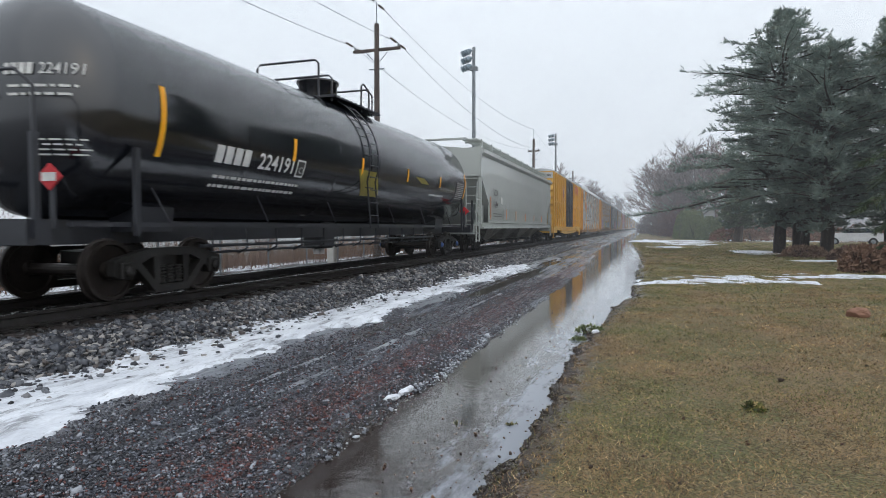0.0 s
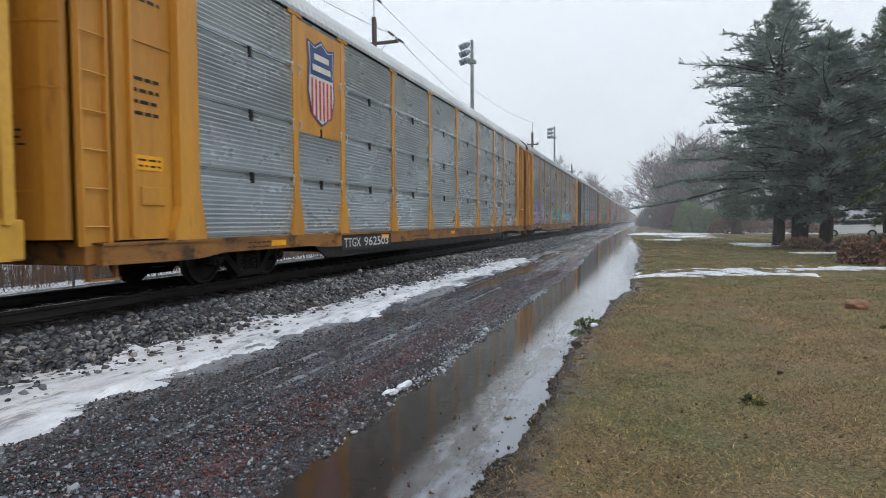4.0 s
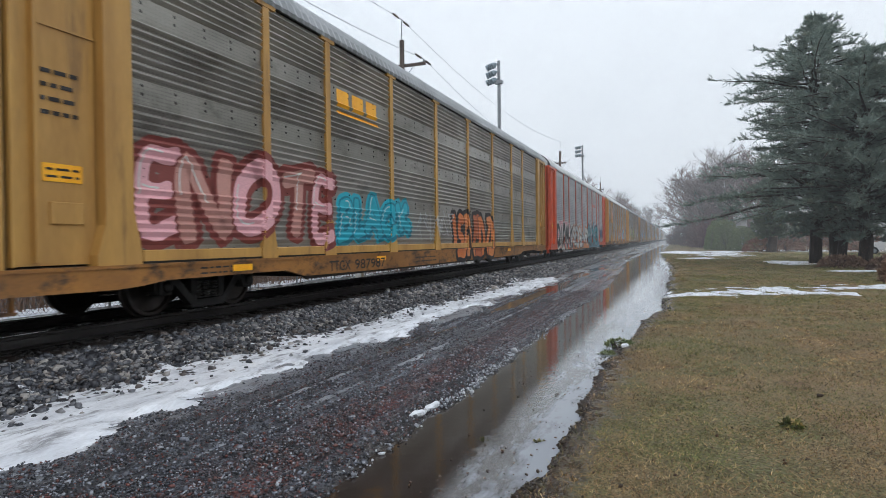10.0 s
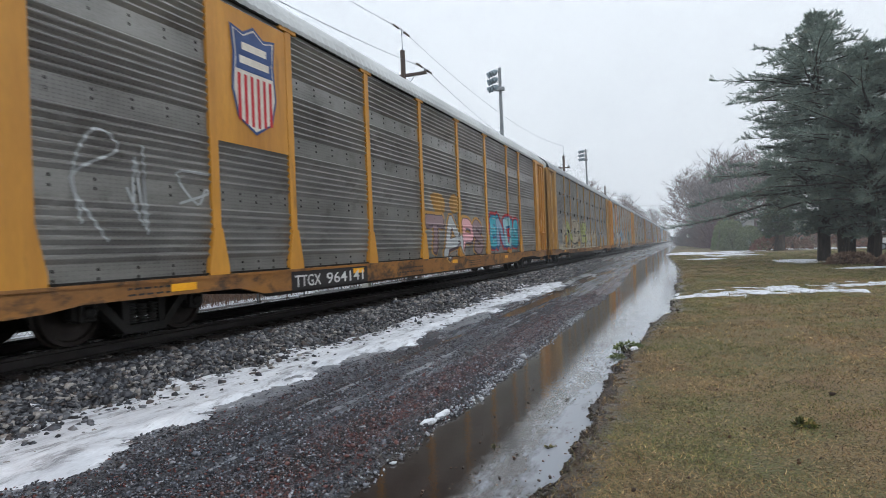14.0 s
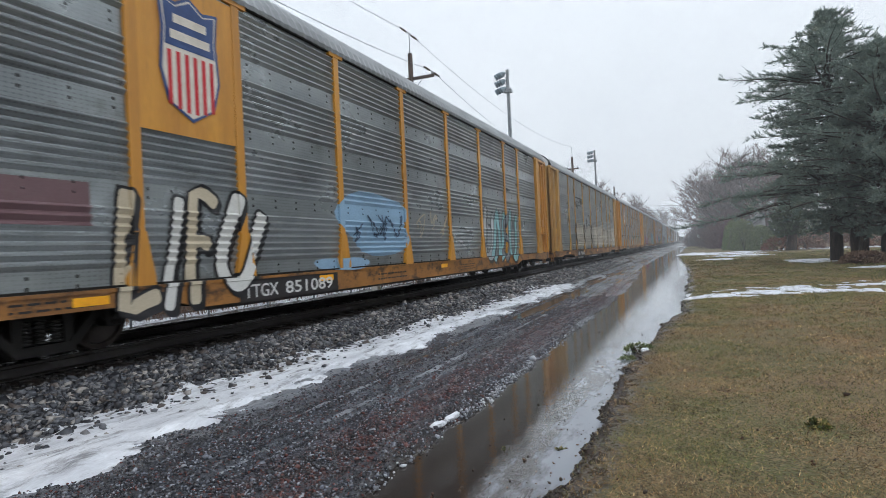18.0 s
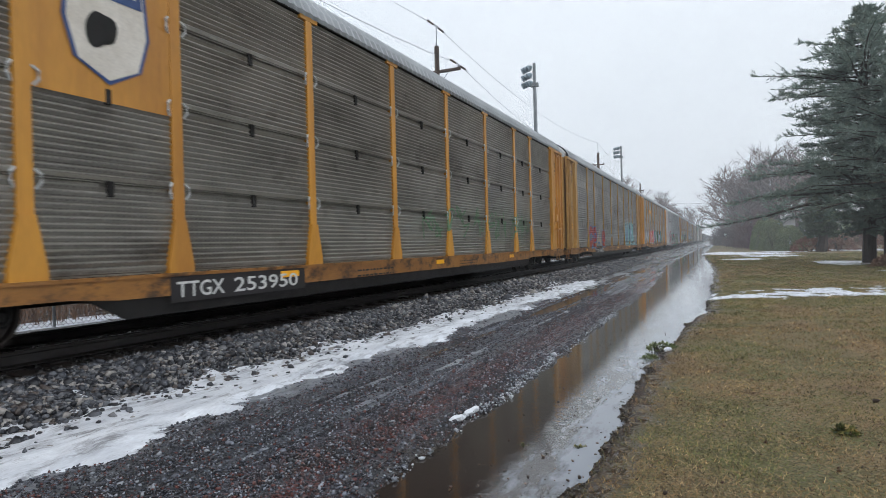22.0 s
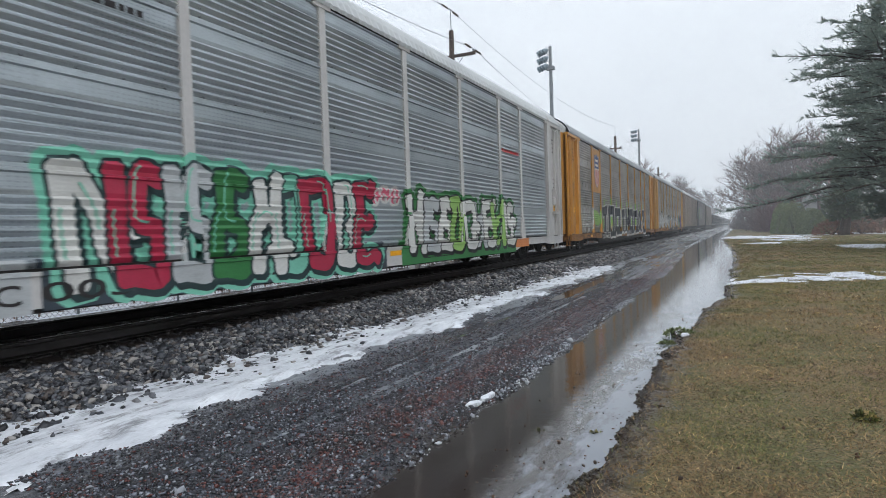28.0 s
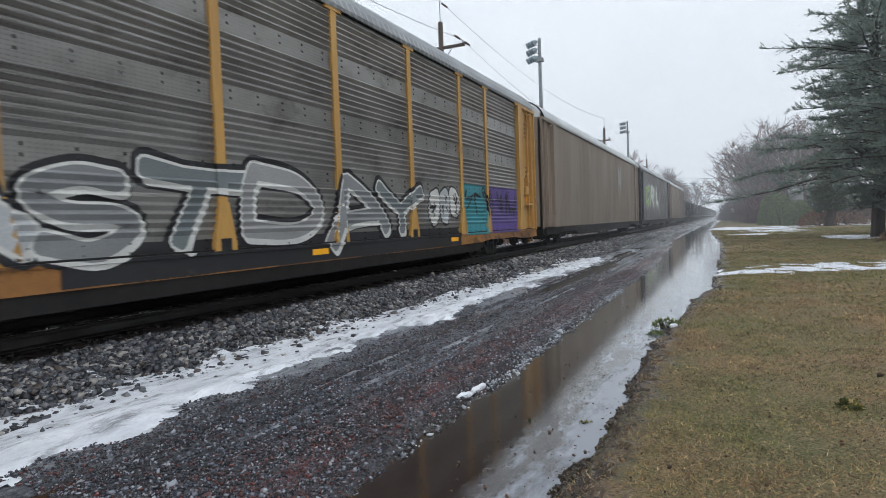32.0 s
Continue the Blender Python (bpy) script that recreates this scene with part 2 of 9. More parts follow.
def leafy(m, share=0.4):
    """Lets some light pass through thin needles."""
    n, l = m.node_tree.nodes, m.node_tree.links
    b = n["Principled BSDF"]
    t, mix = n.new("ShaderNodeBsdfTranslucent"), n.new("ShaderNodeMixShader")
    l.new(b.inputs["Base Color"].links[0].from_socket, t.inputs[0])
    mix.inputs[0].default_value = share
    l.new(b.outputs[0], mix.inputs[1])
    l.new(t.outputs[0], mix.inputs[2])
    l.new(mix.outputs[0], n["Material Output"].inputs[0])
    return m


NEEDLE = leafy(paint("blue_green_needles", lin(140, 154, 146), lin(104, 120, 110), lin(142, 144, 126), rough=0.75, scale=0.9, fine=14, grime=0.52, amount=0.7))
SPRUCE = leafy(paint("dark_green_needles", lin(84, 98, 70), lin(62, 74, 56), lin(108, 104, 76), rough=0.75, scale=0.9, fine=14, grime=0.56, amount=0.6))
HEDGE = paint("clipped_evergreen", lin(112, 124, 80), lin(84, 96, 62), lin(126, 124, 84), rough=0.8, scale=2, fine=16)
BRUSH = paint("dry_brown_brush", lin(134, 106, 88), lin(104, 82, 70), lin(150, 124, 100), rough=0.9, scale=1, fine=10)
RUSSET = paint("russet_dead_leaves", lin(132, 98, 80), lin(108, 80, 68), rough=0.9, scale=2, fine=12)
CONC = paint("white_concrete", lin(206, 204, 198), lin(186, 184, 178), rough=0.8, scale=4, bump=0.3)
SIDING = paint("white_siding", lin(204, 206, 208), lin(190, 192, 195), rough=0.6, scale=1)
DARKGLASS = paint("dark_window_glass", lin(60, 68, 76), rough=0.12, scale=1)
SHINGLE = paint("grey_shingles", lin(108, 106, 106), lin(90, 88, 88), rough=0.85, scale=6)


def ground_material():
    """Lawn, mud, gravel lane and track bed in one sheet, told apart by where they lie across the tracks."""
    m = bpy.data.materials.new("ground")
    m.use_nodes = True
    n, l = m.node_tree.nodes, m.node_tree.links
    b = n["Principled BSDF"]
    co = n.new("ShaderNodeTexCoord")
    sep = n.new("ShaderNodeSeparateXYZ")
    l.new(co.outputs["Object"], sep.inputs[0])

    def noise_at(scale, detail=6, rough=0.6, stretch=None):
        t = n.new("ShaderNodeTexNoise")
        t.inputs["Scale"].default_value, t.inputs["Detail"].default_value, t.inputs["Roughness"].default_value = scale, detail, rough
        src = co.outputs["Object"]
        if stretch:
            mp = n.new("ShaderNodeMapping")
            mp.inputs["Scale"].default_value = stretch
            l.new(src, mp.inputs[0])
            src = mp.outputs[0]
        l.new(src, t.inputs[0])
        return t.outputs[0]

    def calc(op, a, bb, c=None):
        t = n.new("ShaderNodeMath")
        t.operation = op
        for i, v in enumerate((a, bb, c)):
            if v is None:
                continue
            if isinstance(v, (int, float)):
                t.inputs[i].default_value = v
            else:
                l.new(v, t.inputs[i])
        return t.outputs[0]

    def step(v, lo, hi):
        t = n.new("ShaderNodeMapRange")
        t.inputs[1].default_value, t.inputs[2].default_value = lo, hi
        l.new(v, t.inputs[0])
        return t.outputs[0]

    def blend(f, a, bb):
        t = n.new("ShaderNodeMix")
        t.data_type = "RGBA"
        for i, v in ((0, f), (6, a), (7, bb)):
            if isinstance(v, tuple):
                t.inputs[i].default_value = (*v, 1)
            else:
                l.new(v, t.inputs[i])
        return t.outputs[2]

    x = sep.outputs[0]
    wob = calc("MULTIPLY_ADD", noise_at(0.9), 0.9, -0.45)
    wob2 = calc("MULTIPLY_ADD", noise_at(7), 0.3, -0.15)
    xw = calc("ADD", calc("ADD", x, wob), wob2)
    big, mid, tiny = noise_at(0.35, 5), noise_at(2.2, 6), noise_at(26, 5)
    blade = noise_at(60, 3, 0.7)
    patchy = noise_at(1.1, 7, 0.65)
    lawn = blend(step(big, 0.40, 0.60), lin(130, 106, 76), lin(98, 96, 62))
    lawn = blend(step(patchy, 0.48, 0.62), lawn, lin(98, 100, 60))
    lawn = blend(step(mid, 0.55, 0.7), lawn, lin(104, 78, 58))
    lawn = blend(step(tiny, 0.5, 0.72), lawn, lin(152, 128, 92))
    lawn = blend(step(blade, 0.48, 0.62), lawn, lin(62, 54, 38))
    mud = blend(step(tiny, 0.4, 0.65), lin(42, 34, 30), lin(70, 58, 48))
    vor = n.new("ShaderNodeTexVoronoi")
    vor.inputs["Scale"].default_value = 34
    l.new(co.outputs["Object"], vor.inputs[0])
    vor2 = n.new("ShaderNodeTexVoronoi")
    vor2.inputs["Scale"].default_value = 75
    l.new(co.outputs["Object"], vor2.inputs[0])
    chips = n.new("ShaderNodeSeparateXYZ")
    l.new(vor.outputs["Color"], chips.inputs[0])
    chips2 = n.new("ShaderNodeSeparateXYZ")
    l.new(vor2.outputs["Color"], chips2.inputs[0])
    gravel = blend(chips.outputs[0], lin(26, 28, 34), lin(86, 89, 97))
    gravel = blend(step(chips2.outputs[0], 0.5, 1.0), gravel, lin(70, 72, 80))
    gravel = blend(step(noise_at(1.2, 6, 0.6, (1, 0.35, 1)), 0.5, 0.66), gravel, lin(50, 47, 47))
    band = calc("MULTIPLY", step(calc("ABSOLUTE", calc("ADD", calc("ADD", x, wob), 2.45), 0), 0.5, 0.05), step(chips2.outputs[1], 0.35, 0.7))
    gravel = blend(calc("MULTIPLY", band, step(mid, 0.4, 0.55)), gravel, lin(104, 50, 44))
    silt = step(noise_at(2.4, 7, 0.65, (1, 0.09, 1)), 0.54, 0.62)
    gravel = blend(calc("MULTIPLY", silt, 0.7), gravel, lin(104, 110, 118))
    soak = step(noise_at(2.0, 6, 0.6, (1.2, 0.07, 1)), 0.5, 0.57)
    gravel = blend(calc("MULTIPLY", soak, 0.6), gravel, lin(40, 37, 37))
    # thin grey slush that the snow strip leaves on the lane
    wash = calc("MULTIPLY", step(calc("ADD", x, calc("MULTIPLY_ADD", noise_at(1.5, 7, 0.7, (1, 0.3, 1)), 1.6, -0.8)), -3.75, -4.25), step(noise_at(16, 6, 0.7, (1, 0.5, 1)), 0.40, 0.56))
    wash = calc("MULTIPLY", wash, step(sep.outputs[1], 25.0, 20.0))
    gravel = blend(calc("MULTIPLY", wash, 0.75), gravel, lin(150, 152, 158))
    # bed is near black: shade of the gaps between stones put into its colour
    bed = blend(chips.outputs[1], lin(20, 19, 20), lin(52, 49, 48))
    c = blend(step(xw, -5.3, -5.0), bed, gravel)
    c = blend(step(xw, -2.05, -1.7), c, mud)
    # the lawn's ragged edge drifts across the tracks with the distance
    def drift(lo, hi, share):
        t = n.new("ShaderNodeMapRange")
        t.interpolation_type = "SMOOTHSTEP"
        t.inputs[1].default_value, t.inputs[2].default_value, t.inputs[4].default_value = lo, hi, share
        l.new(sep.outputs[1], t.inputs[0])
        return t.outputs[0]
    inland = calc("ADD", calc("ADD", calc("SUBTRACT", x, drift(8, 15, 0.55)), drift(26, 70, 1.3)), calc("MULTIPLY_ADD", noise_at(5, 7, 0.7), 0.8, -0.4))
    c = blend(step(inland, -0.66, -0.44), c, lawn)
    l.new(c, b.inputs["Base Color"])
    sheen = step(noise_at(1.1, 5, 0.55, (1.6, 0.12, 1)), 0.42, 0.62)
    damp = blend(sheen, (0.42, 0.42, 0.42), (0.10, 0.10, 0.10))
    wet = blend(step(inland, -0.66, -0.44), damp, (0.9, 0.9, 0.9))
    bw = n.new("ShaderNodeRGBToBW")
    l.new(wet, bw.inputs[0])
    l.new(calc("ADD", bw.outputs[0], calc("MULTIPLY_ADD", mid, 0.3, -0.15)), b.inputs["Roughness"])
    bp = n.new("ShaderNodeBump")
    bp.inputs["Strength"].default_value, bp.inputs["Distance"].default_value = 0.9, 0.02
    hsum = calc("ADD", calc("MULTIPLY", vor.outputs["Distance"], 0.9), calc("ADD", calc("MULTIPLY", tiny, 0.8), calc("MULTIPLY", blade, 0.6)))
    l.new(hsum, bp.inputs["Height"])
    l.new(bp.outputs[0], b.inputs["Normal"])
    return m


def water_material():
    m = bpy.data.materials.new("puddle_water")
    m.use_nodes = True
    n, l = m.node_tree.nodes, m.node_tree.links
    b = n["Principled BSDF"]
    b.inputs["Roughness"].default_value = 0.02
    b.inputs["IOR"].default_value = 1.52
    co = n.new("ShaderNodeTexCoord")
    # muddy water; towards the lawn slush and the sky's reflection are painted pale
    sep, wide, sky_slush, mix = n.new("ShaderNodeSeparateXYZ"), n.new("ShaderNodeTexNoise"), n.new("ShaderNodeMath"), n.new("ShaderNodeMix")
    l.new(co.outputs["Object"], sep.inputs[0])
    squeeze = n.new("ShaderNodeMapping")
    squeeze.inputs["Scale"].default_value = (1.0, 0.35, 1)
    l.new(co.outputs["Object"], squeeze.inputs[0])
    wide.inputs["Scale"].default_value, wide.inputs["Detail"].default_value, wide.inputs["Roughness"].default_value = 2.2, 12, 0.72
    l.new(squeeze.outputs[0], wide.inputs[0])
    sky_slush.operation = "MULTIPLY_ADD"
    sky_slush.inputs[1].default_value = 0.38
    l.new(sep.outputs[0], sky_slush.inputs[0])
    l.new(wide.outputs[0], sky_slush.inputs[2])
    cut = n.new("ShaderNodeMapRange")
    cut.inputs[1].default_value, cut.inputs[2].default_value, cut.inputs[4].default_value = 0.03, 0.16, 0.85
    l.new(sky_slush.outputs[0], cut.inputs[0])
    mix.data_type = "RGBA"
    # by the lane's mouth clear over mud, train's dark reflection tinted in; silty beyond
    silt, far = n.new("ShaderNodeMapRange"), n.new("ShaderNodeMix")
    silt.inputs[1].default_value, silt.inputs[2].default_value = 3.2, 8.0
    l.new(sep.outputs[1], silt.inputs[0])
    far.data_type = "RGBA"
    far.inputs[6].default_value, far.inputs[7].default_value = (*lin(44, 36, 32), 1), (*lin(78, 75, 70), 1)
    l.new(silt.outputs[0], far.inputs[0])
    l.new(far.outputs[2], mix.inputs[6])
    mix.inputs[7].default_value = (*lin(124, 129, 138), 1)
    l.new(cut.outputs[0], mix.inputs[0])
    l.new(mix.outputs[2], b.inputs["Base Color"])
    film = n.new("ShaderNodeMapRange")
    film.inputs[3].default_value, film.inputs[4].default_value = 0.02, 0.07
    l.new(cut.outputs[0], film.inputs[0])
    l.new(film.outputs[0], b.inputs["Roughness"])
    t = n.new("ShaderNodeTexNoise")
    t.inputs["Scale"].default_value, t.inputs["Detail"].default_value, t.inputs["Roughness"].default_value = 7, 7, 0.6
    l.new(co.outputs["Object"], t.inputs[0])
    bp = n.new("ShaderNodeBump")
    bp.inputs["Strength"].default_value, bp.inputs["Distance"].default_value = 0.13, 0.01
    l.new(t.outputs[0], bp.inputs["Height"])
    l.new(bp.outputs[0], b.inputs["Normal"])
    return m


def haze_sheet_material(name, share):
    """Flat sheet imitating haze: passes most light and scatters the sky's light."""
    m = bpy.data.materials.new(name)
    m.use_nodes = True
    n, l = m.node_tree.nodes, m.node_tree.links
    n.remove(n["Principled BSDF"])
    clear, veil, mix = n.new("ShaderNodeBsdfTransparent"), n.new("ShaderNodeBsdfDiffuse"), n.new("ShaderNodeMixShader")
    veil.inputs["Color"].default_value = (0.92, 0.94, 0.96, 1)
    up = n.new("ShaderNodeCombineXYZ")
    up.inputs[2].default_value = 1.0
    l.new(up.outputs[0], veil.inputs["Normal"])
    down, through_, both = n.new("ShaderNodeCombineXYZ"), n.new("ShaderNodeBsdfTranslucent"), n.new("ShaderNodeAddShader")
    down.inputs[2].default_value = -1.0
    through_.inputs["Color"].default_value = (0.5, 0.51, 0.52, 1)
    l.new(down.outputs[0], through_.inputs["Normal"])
    l.new(veil.outputs[0], both.inputs[0])
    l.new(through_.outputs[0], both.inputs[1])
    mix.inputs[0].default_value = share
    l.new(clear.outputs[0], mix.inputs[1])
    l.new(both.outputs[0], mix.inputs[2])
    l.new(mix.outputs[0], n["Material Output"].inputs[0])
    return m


GROUND, WATER = ground_material(), water_material()


# ---- mesh helpers ----
rng = np.random.default_rng(7)
SHARED = {}


def mesh_of(name, verts, faces, material, smooth=False):
    me = bpy.data.meshes.new(name)
    me.from_pydata([tuple(v) for v in verts], [], [tuple(int(i) for i in f) for f in faces])
    me.materials.append(material)
    if smooth:
        me.polygons.foreach_set("use_smooth", [True] * len(me.polygons))
    me.update()
    return me


def bulk_mesh(name, verts, faces, material, smooth=False):
    """A large mesh from arrays: verts (n, 3), faces (m, 3 or 4)."""
    verts, faces = np.asarray(verts, np.float32), np.asarray(faces, np.int32)
    me = bpy.data.meshes.new(name)
    k = faces.shape[1]
    me.vertices.add(len(verts))
    me.vertices.foreach_set("co", verts.ravel())
    me.loops.add(faces.size)
    me.loops.foreach_set("vertex_index", faces.ravel())
    me.polygons.add(len(faces))
    me.polygons.foreach_set("loop_start", np.arange(0, faces.size, k, dtype=np.int32))
    me.polygons.foreach_set("loop_total", np.full(len(faces), k, np.int32))
    if smooth:
        me.polygons.foreach_set("use_smooth", np.ones(len(faces), bool))
    me.materials.append(material)
    me.update(calc_edges=True)
    return me


class Shape:
    """Collects vertices and faces of one part."""

    def __init__(self):
        self.v, self.f = [], []

    def add(self, verts, faces):
        k = len(self.v)
        self.v += [tuple(p) for p in verts]
        self.f += [tuple(i + k for i in f) for f in faces]
        return self

    def box(self, x0, x1, y0, y1, z0, z1, bevel=0.0):
        if bevel:
            bm = bmesh.new()
            bmesh.ops.create_cube(bm, size=1)
            for v in bm.verts:
                v.co = Vector(((x0 + x1) / 2 + v.co.x * (x1 - x0), (y0 + y1) / 2 + v.co.y * (y1 - y0), (z0 + z1) / 2 + v.co.z * (z1 - z0)))
            bmesh.ops.bevel(bm, geom=bm.edges[:], offset=bevel, segments=1, affect="EDGES")
            bm.verts.index_update()
            self.add([v.co for v in bm.verts], [[v.index for v in f.verts] for f in bm.faces])
            bm.free()
            return self
        v = [(x, y, z) for x in (x0, x1) for y in (y0, y1) for z in (z0, z1)]
        return self.add(v, [(0, 1, 3, 2), (4, 6, 7, 5), (0, 4, 5, 1), (2, 3, 7, 6), (0, 2, 6, 4), (1, 5, 7, 3)])

    def tube(self, pts, r, n=6, r2=None):
        """A round bar through the points, capped."""
        pts = [Vector(p) for p in pts]
        r2 = r if r2 is None else r2
        rings = []
        for i, p in enumerate(pts):
            d = (pts[min(i + 1, len(pts) - 1)] - pts[max(i - 1, 0)]).normalized()
            a = d.orthogonal().normalized() if abs(d.z) > 0.95 else d.cross(Vector((0, 0, 1))).normalized()
            b = d.cross(a)
            rad = r + (r2 - r) * i / max(1, len(pts) - 1)
            rings.append([p + (a * math.cos(q) + b * math.sin(q)) * rad for q in [math.tau * j / n for j in range(n)]])
        v = [p for ring in rings for p in ring]
        f = [(i * n + j, i * n + (j + 1) % n, (i + 1) * n + (j + 1) % n, (i + 1) * n + j) for i in range(len(pts) - 1) for j in range(n)]
        f += [tuple(reversed(range(n))), tuple(range((len(pts) - 1) * n, len(pts) * n))]
        return self.add(v, f)

    def plate(self, outline, x0, x1):
        """An outline of (y, z) pulled along x."""
        n = len(outline)
        v = [(x0, y, z) for y, z in outline] + [(x1, y, z) for y, z in outline]
        f = [tuple(reversed(range(n))), tuple(range(n, 2 * n))] + [(i, (i + 1) % n, n + (i + 1) % n, n + i) for i in range(n)]
        return self.add(v, f)

    def prism(self, outline, y0, y1):
        """An outline of (x, z) pulled along y."""
        n = len(outline)
        v = [(x, y0, z) for x, z in outline] + [(x, y1, z) for x, z in outline]
        f = [tuple(range(n)), tuple(reversed(range(n, 2 * n)))] + [(i, n + i, n + (i + 1) % n, (i + 1) % n) for i in range(n)]
        return self.add(v, f)

    def lathe_x(self, profile, n=24, closed=False):
        """A profile of (x, radius) turned round the x axis."""
        v = [(x, r * math.cos(math.tau * j / n), r * math.sin(math.tau * j / n)) for x, r in profile for j in range(n)]
        f = [(i * n + j, i * n + (j + 1) % n, (i + 1) * n + (j + 1) % n, (i + 1) * n + j) for i in range(len(profile) - 1) for j in range(n)]
        return self.add(v, f)

    def lathe_y(self, profile, n=32):
        """A profile of (y, radius) turned round the y axis."""
        v = [(r * math.cos(math.tau * j / n), y, r * math.sin(math.tau * j / n)) for y, r in profile for j in range(n)]
        f = [(i * n + j, (i + 1) * n + j, (i + 1) * n + (j + 1) % n, i * n + (j + 1) % n) for i in range(len(profile) - 1) for j in range(n)]
        return self.add(v, f)

    def lathe_z(self, profile, n=20):
        v = [(r * math.cos(math.tau * j / n), r * math.sin(math.tau * j / n), z) for z, r in profile for j in range(n)]
        f = [(i * n + j, i * n + (j + 1) % n, (i + 1) * n + (j + 1) % n, (i + 1) * n + j) for i in range(len(profile) - 1) for j in range(n)]
        return self.add(v, f)

    def moved(self, dx=0, dy=0, dz=0):
        self.v = [(x + dx, y + dy, z + dz) for x, y, z in self.v]
        return self

    def mesh(self, name, material, smooth=False):
        return mesh_of(name, self.v, self.f, material, smooth)


def put(name, me, parent=None, at=None, label=""):
    """One mesh object, under its thing or part."""
    ob = new(name, me)
    if parent:
        ob.parent = parent
    if at is not None:
        ob.matrix_basis = at
    if label:
        ob["label"] = label
    return ob


def shared(key, make):
    if key not in SHARED:
        SHARED[key] = make()
    return SHARED[key]


def ease(v, lo, hi):
    t = np.clip((np.asarray(v, float) - lo) / (hi - lo), 0, 1)
    return t * t * (3 - 2 * t)


def rough_at(x, y, scale=1.0, seed=0, octaves=4):
    """Smooth random heights between about -1 and 1 over the plane."""
    x, y = np.broadcast_arrays(np.asarray(x, float) * scale, np.asarray(y, float) * scale)
    total, amp = np.zeros(x.shape), 1.0
    for o in range(octaves):
        xi, yi = np.floor(x).astype(np.int64), np.floor(y).astype(np.int64)
        fx, fy = x - xi, y - yi
        fx, fy = fx * fx * (3 - 2 * fx), fy * fy * (3 - 2 * fy)

        def lattice(a, b):
            h = (a * 374761393 + b * 668265263 + (seed + o) * 974634777) & 0x7FFFFFFF
            h = ((h ^ (h >> 13)) * 1274126177) & 0x7FFFFFFF
            return ((h ^ (h >> 16)) & 0xFFFF) / 32767.5 - 1

        top = lattice(xi, yi) * (1 - fx) + lattice(xi + 1, yi) * fx
        low = lattice(xi, yi + 1) * (1 - fx) + lattice(xi + 1, yi + 1) * fx
        total += amp * (top * (1 - fy) + low * fy)
        x, y, amp = x * 2.03 + 11.7, y * 2.03 + 5.3, amp * 0.5
    return total / 1.9


# ---- ground, track bed, puddles ----
XC, ZR = -7.75, 0.46          # centre of the track, top of its rails
WATER_Z = -0.02


def lawn_edge(y):
    """Where the lawn meets the puddle."""
    y = np.asarray(y, float)
    return -0.72 + 0.55 * ease(y, 8, 15) - 1.3 * ease(y, 26, 70) + 0.13 * rough_at(y * 0 + 3, y, 0.6, 21) + 0.11 * rough_at(y * 0 + 5, y, 2.6, 23, 4)


def lane_bank(y):
    """Where the lane dips into the puddle."""
    y = np.asarray(y, float)
    return -2.02 + 0.07 * rough_at(y * 0 + 9, y, 0.5, 31) + 0.10 * rough_at(y * 0 + 2, y, 1.9, 33, 4) - 1.0 * ease(y, 18, 45)


def ground_height(x, y):
    x, y = np.broadcast_arrays(np.asarray(x, float), np.asarray(y, float))
    n1, n2, n3 = rough_at(x, y, 0.7, 3), rough_at(x, y, 3.1, 9), rough_at(x, y, 11, 5, 3)
    edge = lawn_edge(y) + 0.09 * n2 + 0.05 * n3
    bank = lane_bank(y) + 0.07 * n2
    z = 0.03 + 0.012 * n2
    # lawn, rising gently
    lawn = 0.03 + 0.035 * ease(x, edge, edge + 0.6) + 0.02 * n1 + 0.010 * n2
    # wheel ruts of the lane
    wav = 0.10 * rough_at(x * 0 + 4, y, 0.25, 41)
    lane = 0.016 + 0.012 * n2 + 0.008 * n3
    for rx, rw, rd in ((-3.95, 0.10, 0.030), (-3.62, 0.15, 0.052), (-3.25, 0.06, 0.036), (-2.95, 0.05, 0.034), (-2.75, 0.10, 0.042), (-2.32, 0.06, 0.034)):
        lane = lane - rd * np.exp(-((x - rx - wav) / rw) ** 2) * (0.6 + 0.6 * rough_at(x * 0 + rx, y, 0.35, 43))
        lane = lane + 0.016 * np.exp(-((x - rx - rw * 1.9 - wav) / (rw * 0.6)) ** 2)
    lane = lane - 0.05 * np.exp(-((x + 3.5) / 0.35) ** 2) * ease(y, 11, 14) * ease(-y, -24, -19)
    lane = lane - 0.035 * ease(y, 10, 26) * ease(n1 + 0.4 * n2, -0.35, 0.35)
    pool = -0.075 + 0.012 * n2
    z = np.where(x < (edge + bank) / 2, lane + (pool - lane) * ease(x, bank - 0.12, bank + 0.28), pool + (lawn - pool) * ease(x, edge - 0.16, edge + 0.06))
    # ballast shoulder and track bed
    bed = 0.245 + 0.015 * n2
    z = z + (bed - z) * ease(-x, 4.95 + 0.12 * n1, 6.35)
    z = np.where(x < -9.3, 0.06 + 0.03 * n1 + (bed - 0.06) * ease(x, -11.2, -9.4), z)
    z = z + 0.10 * ease(y, 40, 140) * ease(x, 1.0, 4.0)
    return z


def grown(lo, hi, fine, growth, end):
    a = list(np.arange(lo, hi, fine))
    s = fine
    while a[-1] < end:
        s *= growth
        a.append(a[-1] + s)
    return a


